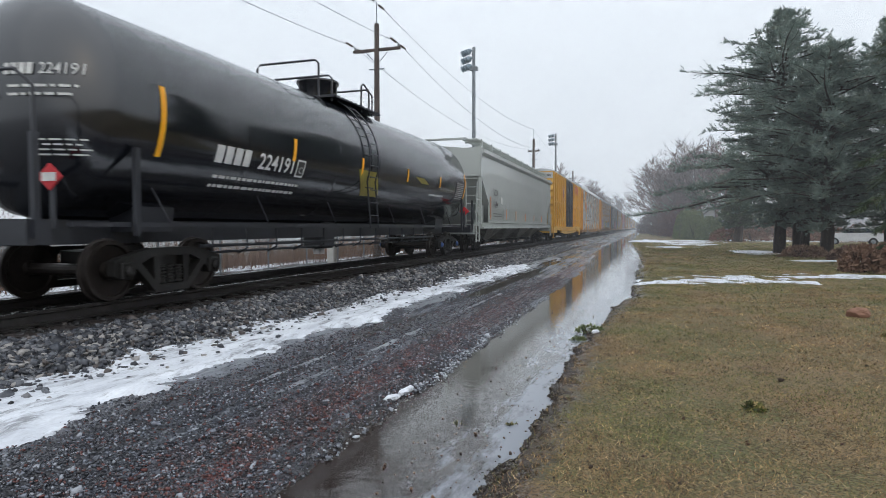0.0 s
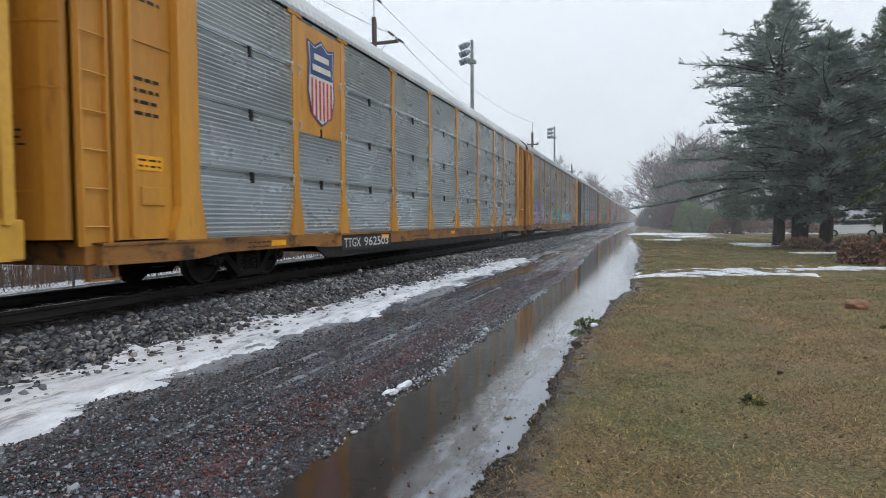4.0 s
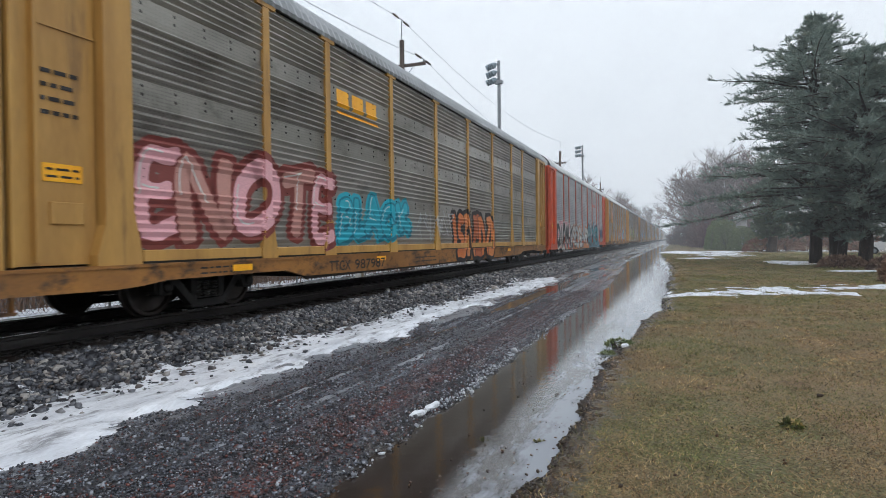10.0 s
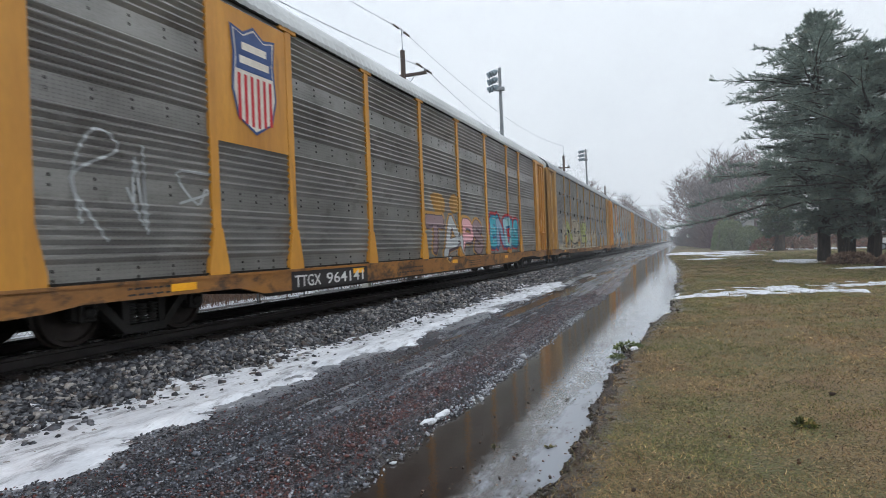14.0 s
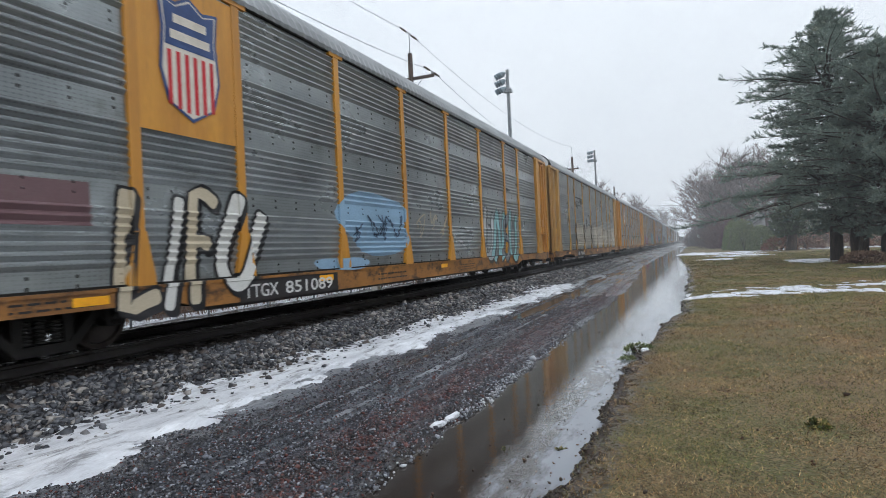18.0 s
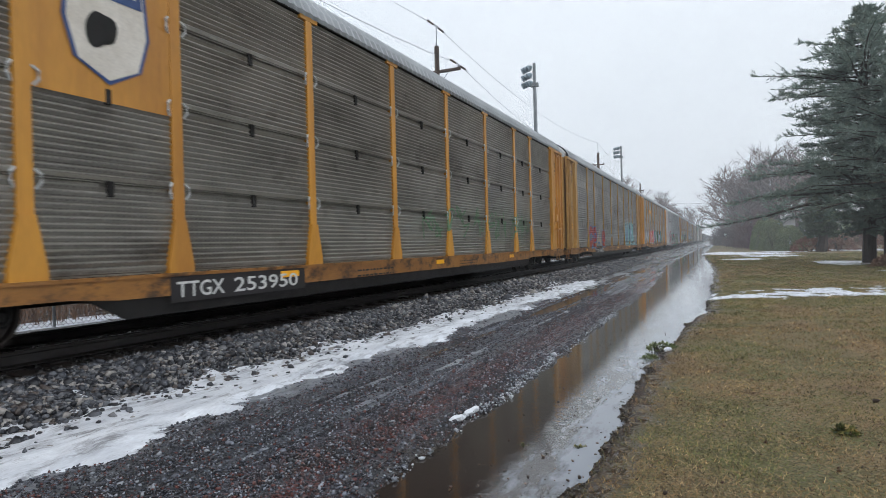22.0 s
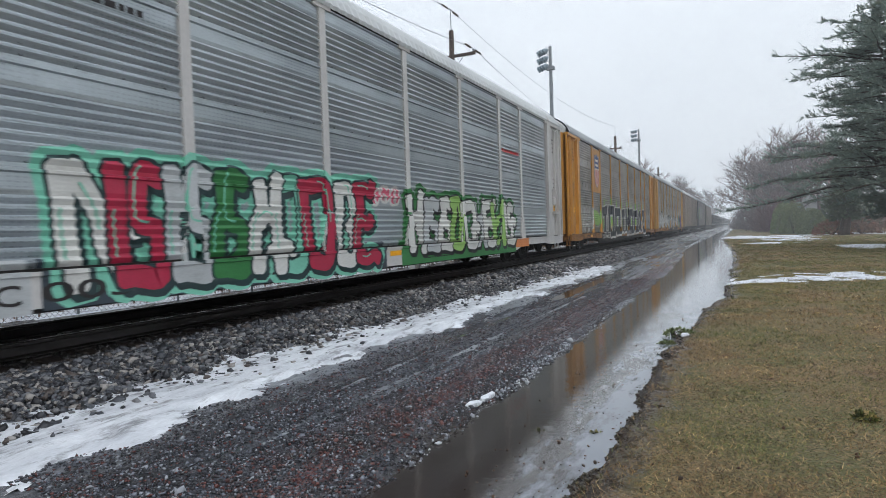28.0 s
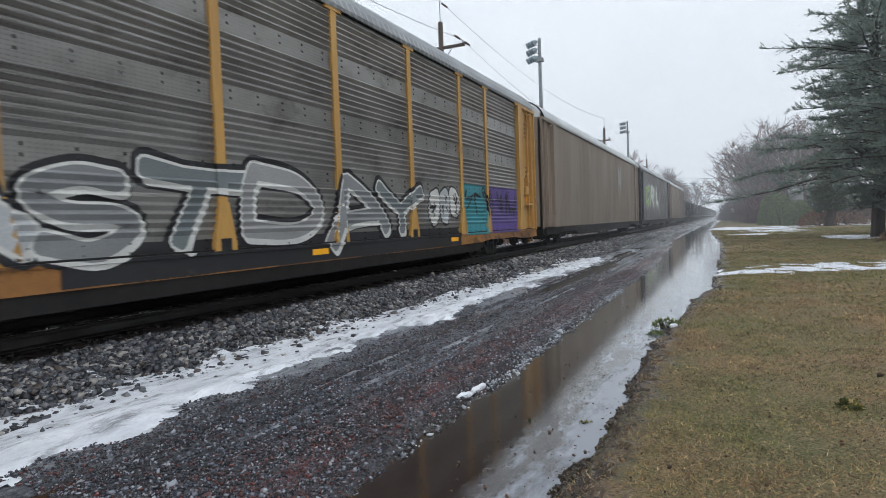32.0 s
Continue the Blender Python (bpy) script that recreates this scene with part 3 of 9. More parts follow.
gy = np.array(sorted(set([-v for v in grown(0.3, 1.0, 0.4, 1.5, 300)] + grown(0.0, 1.8, 0.3, 1.0, 1.9)[:-1] + grown(1.9, 11.0, 0.045, 1.0175, 3000))))
gx = np.array(sorted(set([round(-v, 4) for v in grown(6.9, 7.0, 0.08, 1.12, 2500)] + [round(v, 4) for v in grown(-6.85, 5.0, 0.05, 1.10, 2500)])))
GX, GY = np.meshgrid(gx, gy)
gverts = np.stack([GX, GY, ground_height(GX, GY)], -1).reshape(-1, 3)
nx, ny = len(gx), len(gy)
ii = (np.arange(ny - 1)[:, None] * nx + np.arange(nx - 1)[None, :]).ravel()
ground = put("ground", bulk_mesh("ground", gverts, np.stack([ii, ii + 1, ii + nx + 1, ii + nx], 1), GROUND, True))
tagged(ground, "patchy winter lawn, mud and wet gravel lane", "ground", kind="structure")
wv = [(-6.0, -40, WATER_Z), (2.5, -40, WATER_Z), (2.5, 160, WATER_Z), (-6.0, 160, WATER_Z)]
water = tagged(put("water", mesh_of("water", wv, [(0, 1, 2, 3)], WATER)), "shallow meltwater puddle along the lane", "puddle", kind="structure")


# ---- track ----
def build_track():
    prof = [(-0.07, 0), (0.07, 0), (0.07, 0.012), (0.012, 0.03), (0.010, 0.12), (0.036, 0.135), (0.036, 0.165), (0.026, 0.172), (-0.026, 0.172), (-0.036, 0.165), (-0.036, 0.135), (-0.010, 0.12), (-0.012, 0.03), (-0.07, 0.012)]
    for dx in (0.753, -0.753):
        s = Shape().prism([(x, z + ZR - 0.172) for x, z in prof], -60, 900).moved(XC + dx)
        rail = tagged(put("rail", s.mesh("rail", RAILM)), "dark wet rusty steel rail on wooden ties", "rail", "rails", kind="structure")
        head = Shape().prism([(x, z + ZR - 0.172) for x, z in [(-0.024, 0.1725), (0.024, 0.1725), (0.020, 0.1745), (-0.020, 0.1745)]], -60, 900).moved(XC + dx)
        put("rail_head", head.mesh("rail_head", STEEL), rail, label="polished running surface")
    tie = Shape().box(-1.3, 1.3, -0.115, 0.115, -0.16, 0.0, 0.012).mesh("tie", TIEM)
    plate = Shape().box(-0.18, 0.18, -0.1, 0.1, 0.0, 0.018).mesh("tie_plate", RAILM)
    track = tagged(new("track"), "wooden railway ties under steel rails", "track", kind="structure")
    for i in range(150):
        t = put("tie", tie, track, pose(XC + rng.normal(0, 0.02), -4 + i * 0.5 + rng.normal(0, 0.015), ZR - 0.192, 0, 0, rng.normal(0, 0.6)))
        if i < 60:
            for dx in (0.753, -0.753):
                put("tie_plate", plate, t, pose(dx, 0, 0))
    far = Shape()
    for i in range(420):
        y = 71 + i * 0.5
        far.box(XC - 1.3, XC + 1.3, y - 0.115, y + 0.115, ZR - 0.35, ZR - 0.192)
    tagged(put("ties_far", far.mesh("ties_far", TIEM), track), kind="stuff")


def stones(name, xs, ys, size, material, label, sink=0.25, category="gravel", extra=0.0):
    """Many small broken stones lying on the ground, one mesh."""
    bm = bmesh.new()
    bmesh.ops.create_icosphere(bm, subdivisions=1, radius=1)
    base = np.array([v.co for v in bm.verts])
    tri = np.array([[v.index for v in f.verts] for f in bm.faces])
    bm.free()
    k = len(xs)
    zs = ground_height(xs, ys)
    sc = size * rng.lognormal(0, 0.35, (k, 1)) * rng.uniform([[0.7, 0.7, 0.45]], [[1.3, 1.3, 0.9]], (k, 3))
    jit = base[None] * (1 + rng.uniform(-0.42, 0.42, (k, len(base), 1)))
    v = jit * sc[:, None, :]
    a = rng.uniform(0, math.tau, k)
    tilt = rng.normal(0, 0.45, k)
    ct, st = np.cos(tilt)[:, None], np.sin(tilt)[:, None]
    y2, z2 = v[..., 1] * ct - v[..., 2] * st, v[..., 1] * st + v[..., 2] * ct
    ca, sa = np.cos(a)[:, None], np.sin(a)[:, None]
    x3, y3 = v[..., 0] * ca - y2 * sa, v[..., 0] * sa + y2 * ca
    out = np.stack([x3 + xs[:, None], y3 + ys[:, None], z2 + zs[:, None] + extra + (sc[:, 2] * (1 - 2 * sink))[:, None]], -1)
    faces = (tri[None] + (np.arange(k) * len(base))[:, None, None]).reshape(-1, 3)
    ob = put(name, bulk_mesh(name, out.reshape(-1, 3), faces, material))
    return tagged(ob, label, category, kind="stuff")


def spread(n, x0, x1, y0, y1, power=1.0):
    """Random places, thicker towards y0."""
    u = rng.random(n) ** power
    return rng.uniform(x0, x1, n), y0 + (y1 - y0) * u


def island_stone(name, tones, rough=0.5, patches=0.0):
    """Pieces that each take a tone of their own; patches adds broad stains in metres^-1."""
    m = bpy.data.materials.new(name)
    m.use_nodes = True
    n, l = m.node_tree.nodes, m.node_tree.links
    b = n["Principled BSDF"]
    geo = n.new("ShaderNodeNewGeometry")
    ramp = n.new("ShaderNodeValToRGB")
    ramp.color_ramp.interpolation = "CONSTANT"
    while len(ramp.color_ramp.elements) < len(tones):
        ramp.color_ramp.elements.new(0.5)
    for i, c in enumerate(tones):
        ramp.color_ramp.elements[i].position = i / len(tones)
        ramp.color_ramp.elements[i].color = (*c, 1)
    l.new(geo.outputs["Random Per Island"], ramp.inputs[0])
    co, t = n.new("ShaderNodeTexCoord"), n.new("ShaderNodeTexNoise")
    t.inputs["Scale"].default_value, t.inputs["Detail"].default_value = 45, 5
    l.new(co.outputs["Object"], t.inputs[0])
    g, v = n.new("ShaderNodeMapRange"), n.new("ShaderNodeVectorMath")
    g.inputs[3].default_value, g.inputs[4].default_value = 0.6, 1.4
    v.operation = "SCALE"
    l.new(t.outputs[0], g.inputs[0])
    l.new(ramp.outputs[0], v.inputs[0])
    l.new(g.outputs[0], v.inputs["Scale"])
    tint = v.outputs[0]
    if patches:
        for scale, lo, hi in ((patches, 0.55, 1.35), (patches * 6, 0.5, 1.45)):
            t2, g2, v2 = n.new("ShaderNodeTexNoise"), n.new("ShaderNodeMapRange"), n.new("ShaderNodeVectorMath")
            t2.inputs["Scale"].default_value, t2.inputs["Detail"].default_value, t2.inputs["Roughness"].default_value = scale, 6, 0.65
            l.new(co.outputs["Object"], t2.inputs[0])
            g2.inputs[1].default_value, g2.inputs[2].default_value, g2.inputs[3].default_value, g2.inputs[4].default_value = 0.32, 0.68, lo, hi
            l.new(t2.outputs[0], g2.inputs[0])
            v2.operation = "SCALE"
            l.new(tint, v2.inputs[0])
            l.new(g2.outputs[0], v2.inputs["Scale"])
            tint = v2.outputs[0]
    l.new(tint, b.inputs["Base Color"])
    b.inputs["Roughness"].default_value = rough
    bp = n.new("ShaderNodeBump")
    bp.inputs["Strength"].default_value, bp.inputs["Distance"].default_value = 0.4, 0.01
    l.new(t.outputs[0], bp.inputs["Height"])
    l.new(bp.outputs[0], b.inputs["Normal"])
    return m


BALLAST = island_stone("ballast_stones", [lin(42, 43, 48), lin(70, 72, 78), lin(112, 112, 114), lin(50, 51, 56), lin(146, 142, 138), lin(30, 31, 36), lin(80, 73, 70), lin(58, 61, 68), lin(92, 94, 99)], 0.45)
CHIPS = island_stone("lane_chips", [lin(44, 45, 50), lin(78, 80, 88), lin(112, 116, 126), lin(30, 32, 38), lin(56, 53, 56), lin(148, 151, 158), lin(88, 52, 48), lin(48, 50, 57), lin(64, 66, 73)], 0.26)
# wet stones with the shade along and under the train put into their tones
SHADED = island_stone("shaded_wet_ballast", [lin(30, 29, 30), lin(42, 40, 40), lin(24, 23, 25), lin(52, 47, 44)], 0.5)
RUSTY = island_stone("rusty_chips", [lin(92, 54, 50), lin(76, 46, 44), lin(58, 42, 42), lin(104, 68, 62), lin(48, 45, 48)], 0.3)
MUDDY = island_stone("wet_mud_clods", [lin(40, 33, 29), lin(56, 46, 38), lin(30, 26, 24), lin(62, 56, 40)], 0.45)
CRUST = island_stone("ice_crust", [lin(150, 154, 162), lin(116, 120, 128), lin(186, 190, 196), lin(84, 86, 92)], 0.3)
LITTER = island_stone("leaf_litter", [lin(74, 54, 44), lin(58, 46, 38), lin(88, 66, 50), lin(46, 42, 36)], 0.8)


def build_beds():
    xs, ys = spread(40000, -6.42, -4.85, 2.0, 16, 1.3)
    stones("ballast", xs, ys, 0.0225, BALLAST, "grey crushed-stone ballast shoulder beside the track", category="ballast")
    xs, ys = spread(13000, -6.42, -4.8, 15, 48, 1.3)
    stones("ballast_far", xs, ys, 0.034, BALLAST, "grey crushed-stone ballast shoulder farther along", category="ballast")
    # darker stones where the train and ties shade the bed
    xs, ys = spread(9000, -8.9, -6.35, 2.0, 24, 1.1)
    stones("ballast_between_ties", xs, ys, 0.026, SHADED, "dark wet ballast between the ties, shade put into its tones", category="ballast", sink=0.45)
    xs, ys = spread(3400, -5.6, -4.5, 2.2, 26, 1.3)
    keep = rng.random(3400) < 0.12 + 0.88 * ease(-xs, 4.7, 5.5)
    xs, ys = xs[keep], ys[keep]
    stones("stones_on_snow", xs, ys, 0.022, BALLAST, "stray ballast stones lying on the snow strip", sink=0.1, extra=0.035)
    xs, ys = spread(64000, -4.7, -1.9, 2.2, 18, 1.6)
    keep = rng.random(64000) < 0.25 + 0.75 * ease(xs + 0.25 * rough_at(xs, ys, 1.3, 97), -4.3, -3.7)
    xs, ys = xs[keep], ys[keep]
    stones("lane_gravel", xs, ys, 0.0072, CHIPS, "wet grey gravel chips of the lane", sink=0.3)
    xs, ys = spread(9000, -3.1, -2.0, 2.4, 22, 1.3)
    keep = rough_at(xs, ys * 0.5, 1.3, 91, 4) + 0.6 - np.abs(xs + 2.5) / 0.5 + rng.normal(0, 0.25, len(xs)) > 0
    stones("rusty_gravel", xs[keep], ys[keep], 0.008, RUSTY, "rust-red chips between the wheel ruts of the lane", sink=0.25)
    ys = 2.6 + 19 * rng.random(1500) ** 1.5
    xs = lawn_edge(ys) + rng.normal(-0.03, 0.05, 1500)
    keep = rough_at(xs * 0, ys, 1.5, 93, 4) + rng.normal(0, 0.3, 1500) > -0.2
    stones("mud_clods", xs[keep], ys[keep], 0.010, MUDDY, "dark wet clods along the puddle's ragged edge", sink=0.15, category="mud")
    ys = 3.4 + 10 * rng.random(2600)
    xs = lane_bank(ys) + 0.07 + rng.normal(0.0, 0.03, 2600)
    keep = rough_at(xs * 0, ys, 0.9, 95, 4) + rng.normal(0, 0.3, 2600) > -0.1
    stones("ice_crust", xs[keep], ys[keep], 0.009, CRUST, "broken crust of dirty ice along the lane's bank", sink=0.1, category="ice", extra=0.02)
    xs, ys = spread(900, -4.6, -2.0, 2.4, 20, 1.2)
    stones("lane_pebbles", xs, ys, 0.013, CHIPS, "larger loose stones on the gravel lane", sink=0.3)
    xs, ys = spread(420, -1.6, -0.6, 2.6, 13, 1.5)
    stones("puddle_debris", xs, ys, 0.006, LITTER, "dark leaf scraps and clods in the shallow puddle", sink=0.0, category="debris", extra=0.052)
    xs, ys = spread(420, -0.5, 5.5, 2.6, 18, 1.2)
    stones("lawn_litter", xs, ys, 0.008, LITTER, "brown leaf scraps on the lawn", sink=0.2, category="debris")


def grass(name, y0, y1, count, tall, label, power=1.3, tone=0):
    """Short matted blades over the wedge of lawn beside the puddle."""
    ys = y0 + (y1 - y0) * rng.random(count) ** power
    edge = lawn_edge(ys)
    xs = edge - 0.05 + (0.42 * ys + 1.4 - edge) * rng.random(count)
    keep = (xs > edge + rng.normal(0.06, 0.09, count)) & (rough_at(xs, ys, 2.1, 77, 5) + rng.normal(0, 0.3, count) > -0.25)
    lush = rough_at(xs, ys, 0.9, 177, 5) + 0.35 * ease(ys, 7, 18) + 0.15 * ease(xs, 0.5, 3) + rng.normal(0, 0.18, count) > 0.22
    keep = keep & (lush if tone else ~lush)
    xs, ys = xs[keep], ys[keep]
    k = len(xs)
    zs = ground_height(xs, ys)
    a = rng.uniform(0, math.tau, k)
    h = tall * rng.lognormal(0, 0.4, k) * (1 + 0.03 * np.clip(ys - 6, 0, 60))
    w = 0.0010 + 0.00042 * ys
    lean = np.clip(rng.normal(0, 1.3, (k, 2)), -2.4, 2.4) * h[:, None]
    p0 = np.stack([xs - np.cos(a) * w, ys - np.sin(a) * w, zs - 0.003], -1)
    p1 = np.stack([xs + np.cos(a) * w, ys + np.sin(a) * w, zs - 0.003], -1)
    p2 = np.stack([xs + lean[:, 0], ys + lean[:, 1], zs + h], -1)
    v = np.stack([p0, p1, p2], 1).reshape(-1, 3)
    return tagged(put(name, bulk_mesh(name, v, np.arange(3 * k).reshape(-1, 3), GREENM if tone else GRASSM)), label, "grass", kind="stuff")


GRASSM = island_stone("dead_grass_blades", [lin(172, 144, 98), lin(128, 98, 68), lin(84, 66, 48), lin(206, 178, 130), lin(74, 58, 44), lin(148, 112, 80), lin(160, 132, 86), lin(116, 108, 62)], 0.8, 1.5)
GREENM = island_stone("green_grass_blades", [lin(110, 118, 62), lin(76, 84, 46), lin(146, 138, 86), lin(66, 72, 42), lin(170, 148, 98), lin(100, 98, 58), lin(124, 122, 70)], 0.8, 1.5)


# ---- snow ----
def snow(name, x0, x1, y0, y1, step, mask, thick=0.035, label="old wet snow", material=None):
    xs, ys = np.arange(x0, x1, step), np.arange(y0, y1, step * (1.0 if y1 - y0 < 12 else 1.6))
    X, Y = np.meshgrid(xs, ys)
    m = mask(X, Y)
    Z = ground_height(X, Y) + np.clip(m, -0.6, 1) * thick + 0.006 * rough_at(X, Y, 6, 55)
    keep = (m[:-1, :-1] > -0.45) & (m[1:, :-1] > -0.45) & (m[:-1, 1:] > -0.45) & (m[1:, 1:] > -0.45)
    w = len(xs)
    i = (np.arange(len(ys) - 1)[:, None] * w + np.arange(w - 1)[None, :])[keep]
    faces = np.stack([i, i + 1, i + w + 1, i + w], 1)
    used, inv = np.unique(faces, return_inverse=True)
    v = np.stack([X, Y, Z], -1).reshape(-1, 3)[used]
    return tagged(put(name, bulk_mesh(name, v, inv.reshape(-1, 4), material or SNOWM, True)), label, "snow", kind="stuff")


def strip_mask(x, y):
    d = np.minimum(x + 5.36, -4.18 - x) / 0.32
    holes = 1.2 * rough_at(x, y * 0.6, 2.2, 101, 5) + 0.7 * rough_at(x, y * 0.6, 9, 14, 3)
    upper = ease(-x, 4.8, 5.3)
    low = ease(x, -4.7, -4.3)
    return np.minimum(d, 1.0) + holes * (0.5 + 0.75 * upper + 0.9 * low) - 2.5 * ease(y, 22, 25.5)


def slush_mask(x, y):
    """Long streaks of grey slush between the ruts."""
    wav = 0.10 * rough_at(x * 0 + 4, y, 0.25, 41)
    m = np.full(x.shape, -2.0)
    for c, w in ((-4.22, 0.42), (-3.42, 0.05), (-3.05, 0.05)):
        m = np.maximum(m, (1.2 if w > 0.1 else 1.0) - np.abs(x - c - wav) / w)
    return 0.7 * m - 0.75 + 1.5 * rough_at(x * 3.0, y * 0.55, 1.0, 71, 5) + 0.5 * rough_at(x, y, 8, 72, 3)


def blob_mask(blobs, amount=0.9, scale=1.1):
    def mask(x, y):
        m = np.full(x.shape, -2.0)
        for cx, cy, rx, ry in blobs:
            m = np.maximum(m, 1.0 - np.hypot((x - cx) / rx, (y - cy) / ry))
        return m * 1.6 + amount * rough_at(x, y, scale, 61, 5)
    return mask


def build_snow():
    snow("snow_strip", -5.8, -3.8, -6.0, 26, 0.035, strip_mask, 0.05, "dirty strip of old snow along the ballast foot")
    snow("slush_streaks", -4.5, -1.9, 2.2, 30, 0.03, slush_mask, 0.02, "thin streaks of grey slush along the lane's ruts", SLUSH)
    snow("snow_patch", -0.4, 4.2, 15.2, 20, 0.06, blob_mask([(0.3, 16.6, 1.0, 0.45), (1.7, 16.9, 0.9, 0.35), (2.4, 18.0, 1.5, 1.0), (3.4, 17.7, 1.0, 0.4)], 2.7, 2.2), 0.03, "thin melting snow patch on the lawn")
    snow("snow_patch", 3.2, 8.5, 18.4, 23, 0.08, blob_mask([(4.4, 19.6, 1.2, 0.3), (6.2, 20.2, 1.6, 0.6)], 2.7, 2.0), 0.03, "narrow melting snow patch near dead plants")
    snow("snow_patch", 4.8, 8.6, 33, 43, 0.12, blob_mask([(6.1, 38.6, 1.3, 3.4)]), 0.04, "snow patch in front of the tree trunks")
    snow("snow_patch", 5.6, 9.5, 27.6, 31, 0.1, blob_mask([(7.3, 29.2, 1.4, 0.8)]), 0.04, "small snow patch under the conifers")
    snow("snow_patch", -2, 8, 40, 76, 0.2, blob_mask([(1.5, 46, 1.2, 1.5), (2.4, 61, 3, 3), (0.2, 67, 2.0, 5), (4.8, 68, 2.4, 2.0), (3.4, 54, 2.0, 2.0)], 2.2, 1.1), 0.05, "broad snow patch at the far end of the lawn")
    snow("snow_patch", 8, 20, 60, 84, 0.3, blob_mask([(11, 72, 4, 4), (16, 70, 5, 3)], 0.7, 0.4), 0.08, "snow lying before the hedge")
    snow("snow_patch", -16, -11.6, 2, 60, 0.16, blob_mask([(-13.0, 7, 0.6, 8), (-13.1, 20, 0.6, 9), (-13.2, 36, 0.6, 9), (-13.4, 50, 0.8, 8)], 1.0, 0.8), 0.04, "snow between the far side of the track and the fence")


# ---- rolling stock: local y runs from the leading coupler backwards, z from the rail top ----
WHEEL_R = 0.42


def wheelset_mesh():
    s = Shape()
    for side in (1, -1):
        prof = [(0.66, 0.0), (0.66, 0.10), (0.69, 0.12), (0.705, 0.34), (0.685, 0.36), (0.685, 0.445), (0.715, 0.445), (0.725, 0.42), (0.815, 0.412), (0.815, 0.36), (0.775, 0.345), (0.74, 0.13), (0.80, 0.11), (0.80, 0.0)]
        prof = [(x * side, r) for x, r in prof]
        s.lathe_x(prof if side > 0 else prof[::-1], 28)
        hub = [(0.80 * side, 0.085), (1.05 * side, 0.085), (1.05 * side, 0.0)]
        s.lathe_x(hub if side > 0 else hub[::-1], 12)
    s.lathe_x([(-0.7, 0.085), (0.7, 0.085)], 12)
    return s.mesh("wheelset", WHEELM, False)


def side_frame_mesh(x):
    """Cast truss side frame with its two windows, built from bars."""
    s = Shape()
    x0, x1 = x - 0.07, x + 0.07
    s.plate([(-1.05, 0.36), (-1.05, 0.56), (-0.95, 0.60), (-0.40, 0.72), (0.40, 0.72), (0.95, 0.60), (1.05, 0.56), (1.05, 0.36), (0.98, 0.32), (0.80, 0.32), (0.72, 0.40), (0.62, 0.50), (0.38, 0.60), (-0.38, 0.60), (-0.62, 0.50), (-0.72, 0.40), (-0.80, 0.32), (-0.98, 0.32)], x0, x1)
    for q in (1, -1):
        s.plate([(q * 0.74, 0.50), (q * 0.60, 0.52), (q * 0.24, 0.14), (q * 0.34, 0.10)][::q], x0, x1)
        s.plate([(q * 0.22, 0.66), (q * 0.36, 0.66), (q * 0.34, 0.12), (q * 0.24, 0.12)][::q], x0 + 0.01, x1 - 0.01)
        s.box(x0 - 0.02, x1 + 0.05, q * 0.865 - 0.11, q * 0.865 + 0.11, 0.30, 0.54, 0.02)
    s.plate([(-0.36, 0.08), (0.36, 0.08), (0.30, 0.19), (-0.30, 0.19)], x0, x1)
    return s.mesh("side_frame", IRON)


def spring_mesh(x):
    """One coil of the truck's spring nest."""
    prof = []
    for k in range(6):
        z = 0.20 + k * 0.045
        prof += [(z, 0.05), (z + 0.008, 0.07), (z + 0.028, 0.07), (z + 0.036, 0.05)]
    return Shape().lathe_z(prof, 10).moved(x).mesh("spring", IRON)


WHEELS = []


def add_truck(car, y, cap=None):
    """One four-wheel truck under a car, with its turning wheelsets."""
    bol = shared("bolster", lambda: Shape().box(-0.95, 0.95, -0.2, 0.2, 0.40, 0.66, 0.02).box(-0.25, 0.25, -0.25, 0.25, 0.66, 0.74).box(-0.9, 0.9, -0.5, -0.44, 0.26, 0.34).box(-0.9, 0.9, 0.44, 0.5, 0.26, 0.34).mesh("truck", IRON))
    truck = put("truck", bol, car, pose(0, y, 0))
    for x in (1.0, -1.0):
        put("side_frame", shared(("side_frame", x), lambda: side_frame_mesh(x)), truck)
        for y_ in (-0.17, 0.0, 0.17):
            put("spring", shared(("spring", x), lambda: spring_mesh(x)), truck, pose(0, y_, 0))
        for q in (1, -1):
            def cap_mesh():
                h = Shape().lathe_x([(1.10, 0.085), (1.16, 0.08), (1.185, 0.045), (1.185, 0.0)] if x > 0 else [(-1.185, 0.0), (-1.185, 0.045), (-1.16, 0.08), (-1.10, 0.085)], 12)
                return h.mesh("bearing_cap", cap or IRON)
            put("bearing_cap", shared(("bearing_cap", x, cap), cap_mesh), truck, pose(0, q * 0.865, WHEEL_R))
    for q in (1, -1):
        w = put("wheelset", shared("wheelset", wheelset_mesh), truck, pose(0, q * 0.865, WHEEL_R))
        WHEELS.append((w, car, y, q * 0.865))
    return truck


def add_coupler(car, y, way):
    """Draft gear, knuckle and air hose at one end; way is -1 at the leading end."""
    def make():
        s = Shape().box(-0.12, 0.12, 0.0, 0.75, 0.72, 0.98, 0.02)
        s.box(-0.17, 0.13, -0.25, 0.02, 0.70, 1.0, 0.04)
        s.box(0.05, 0.2, -0.33, -0.12, 0.74, 0.97, 0.04)
        s.tube([(0.32, 0.2, 0.75), (0.34, 0.02, 0.55), (0.28, -0.2, 0.42), (0.2, -0.34, 0.5)], 0.025, 6)
        return s.mesh("coupler", IRON)
    put("coupler", shared("coupler", make), car, pose(0, y, 0, 0, 0, 0 if way < 0 else 180))


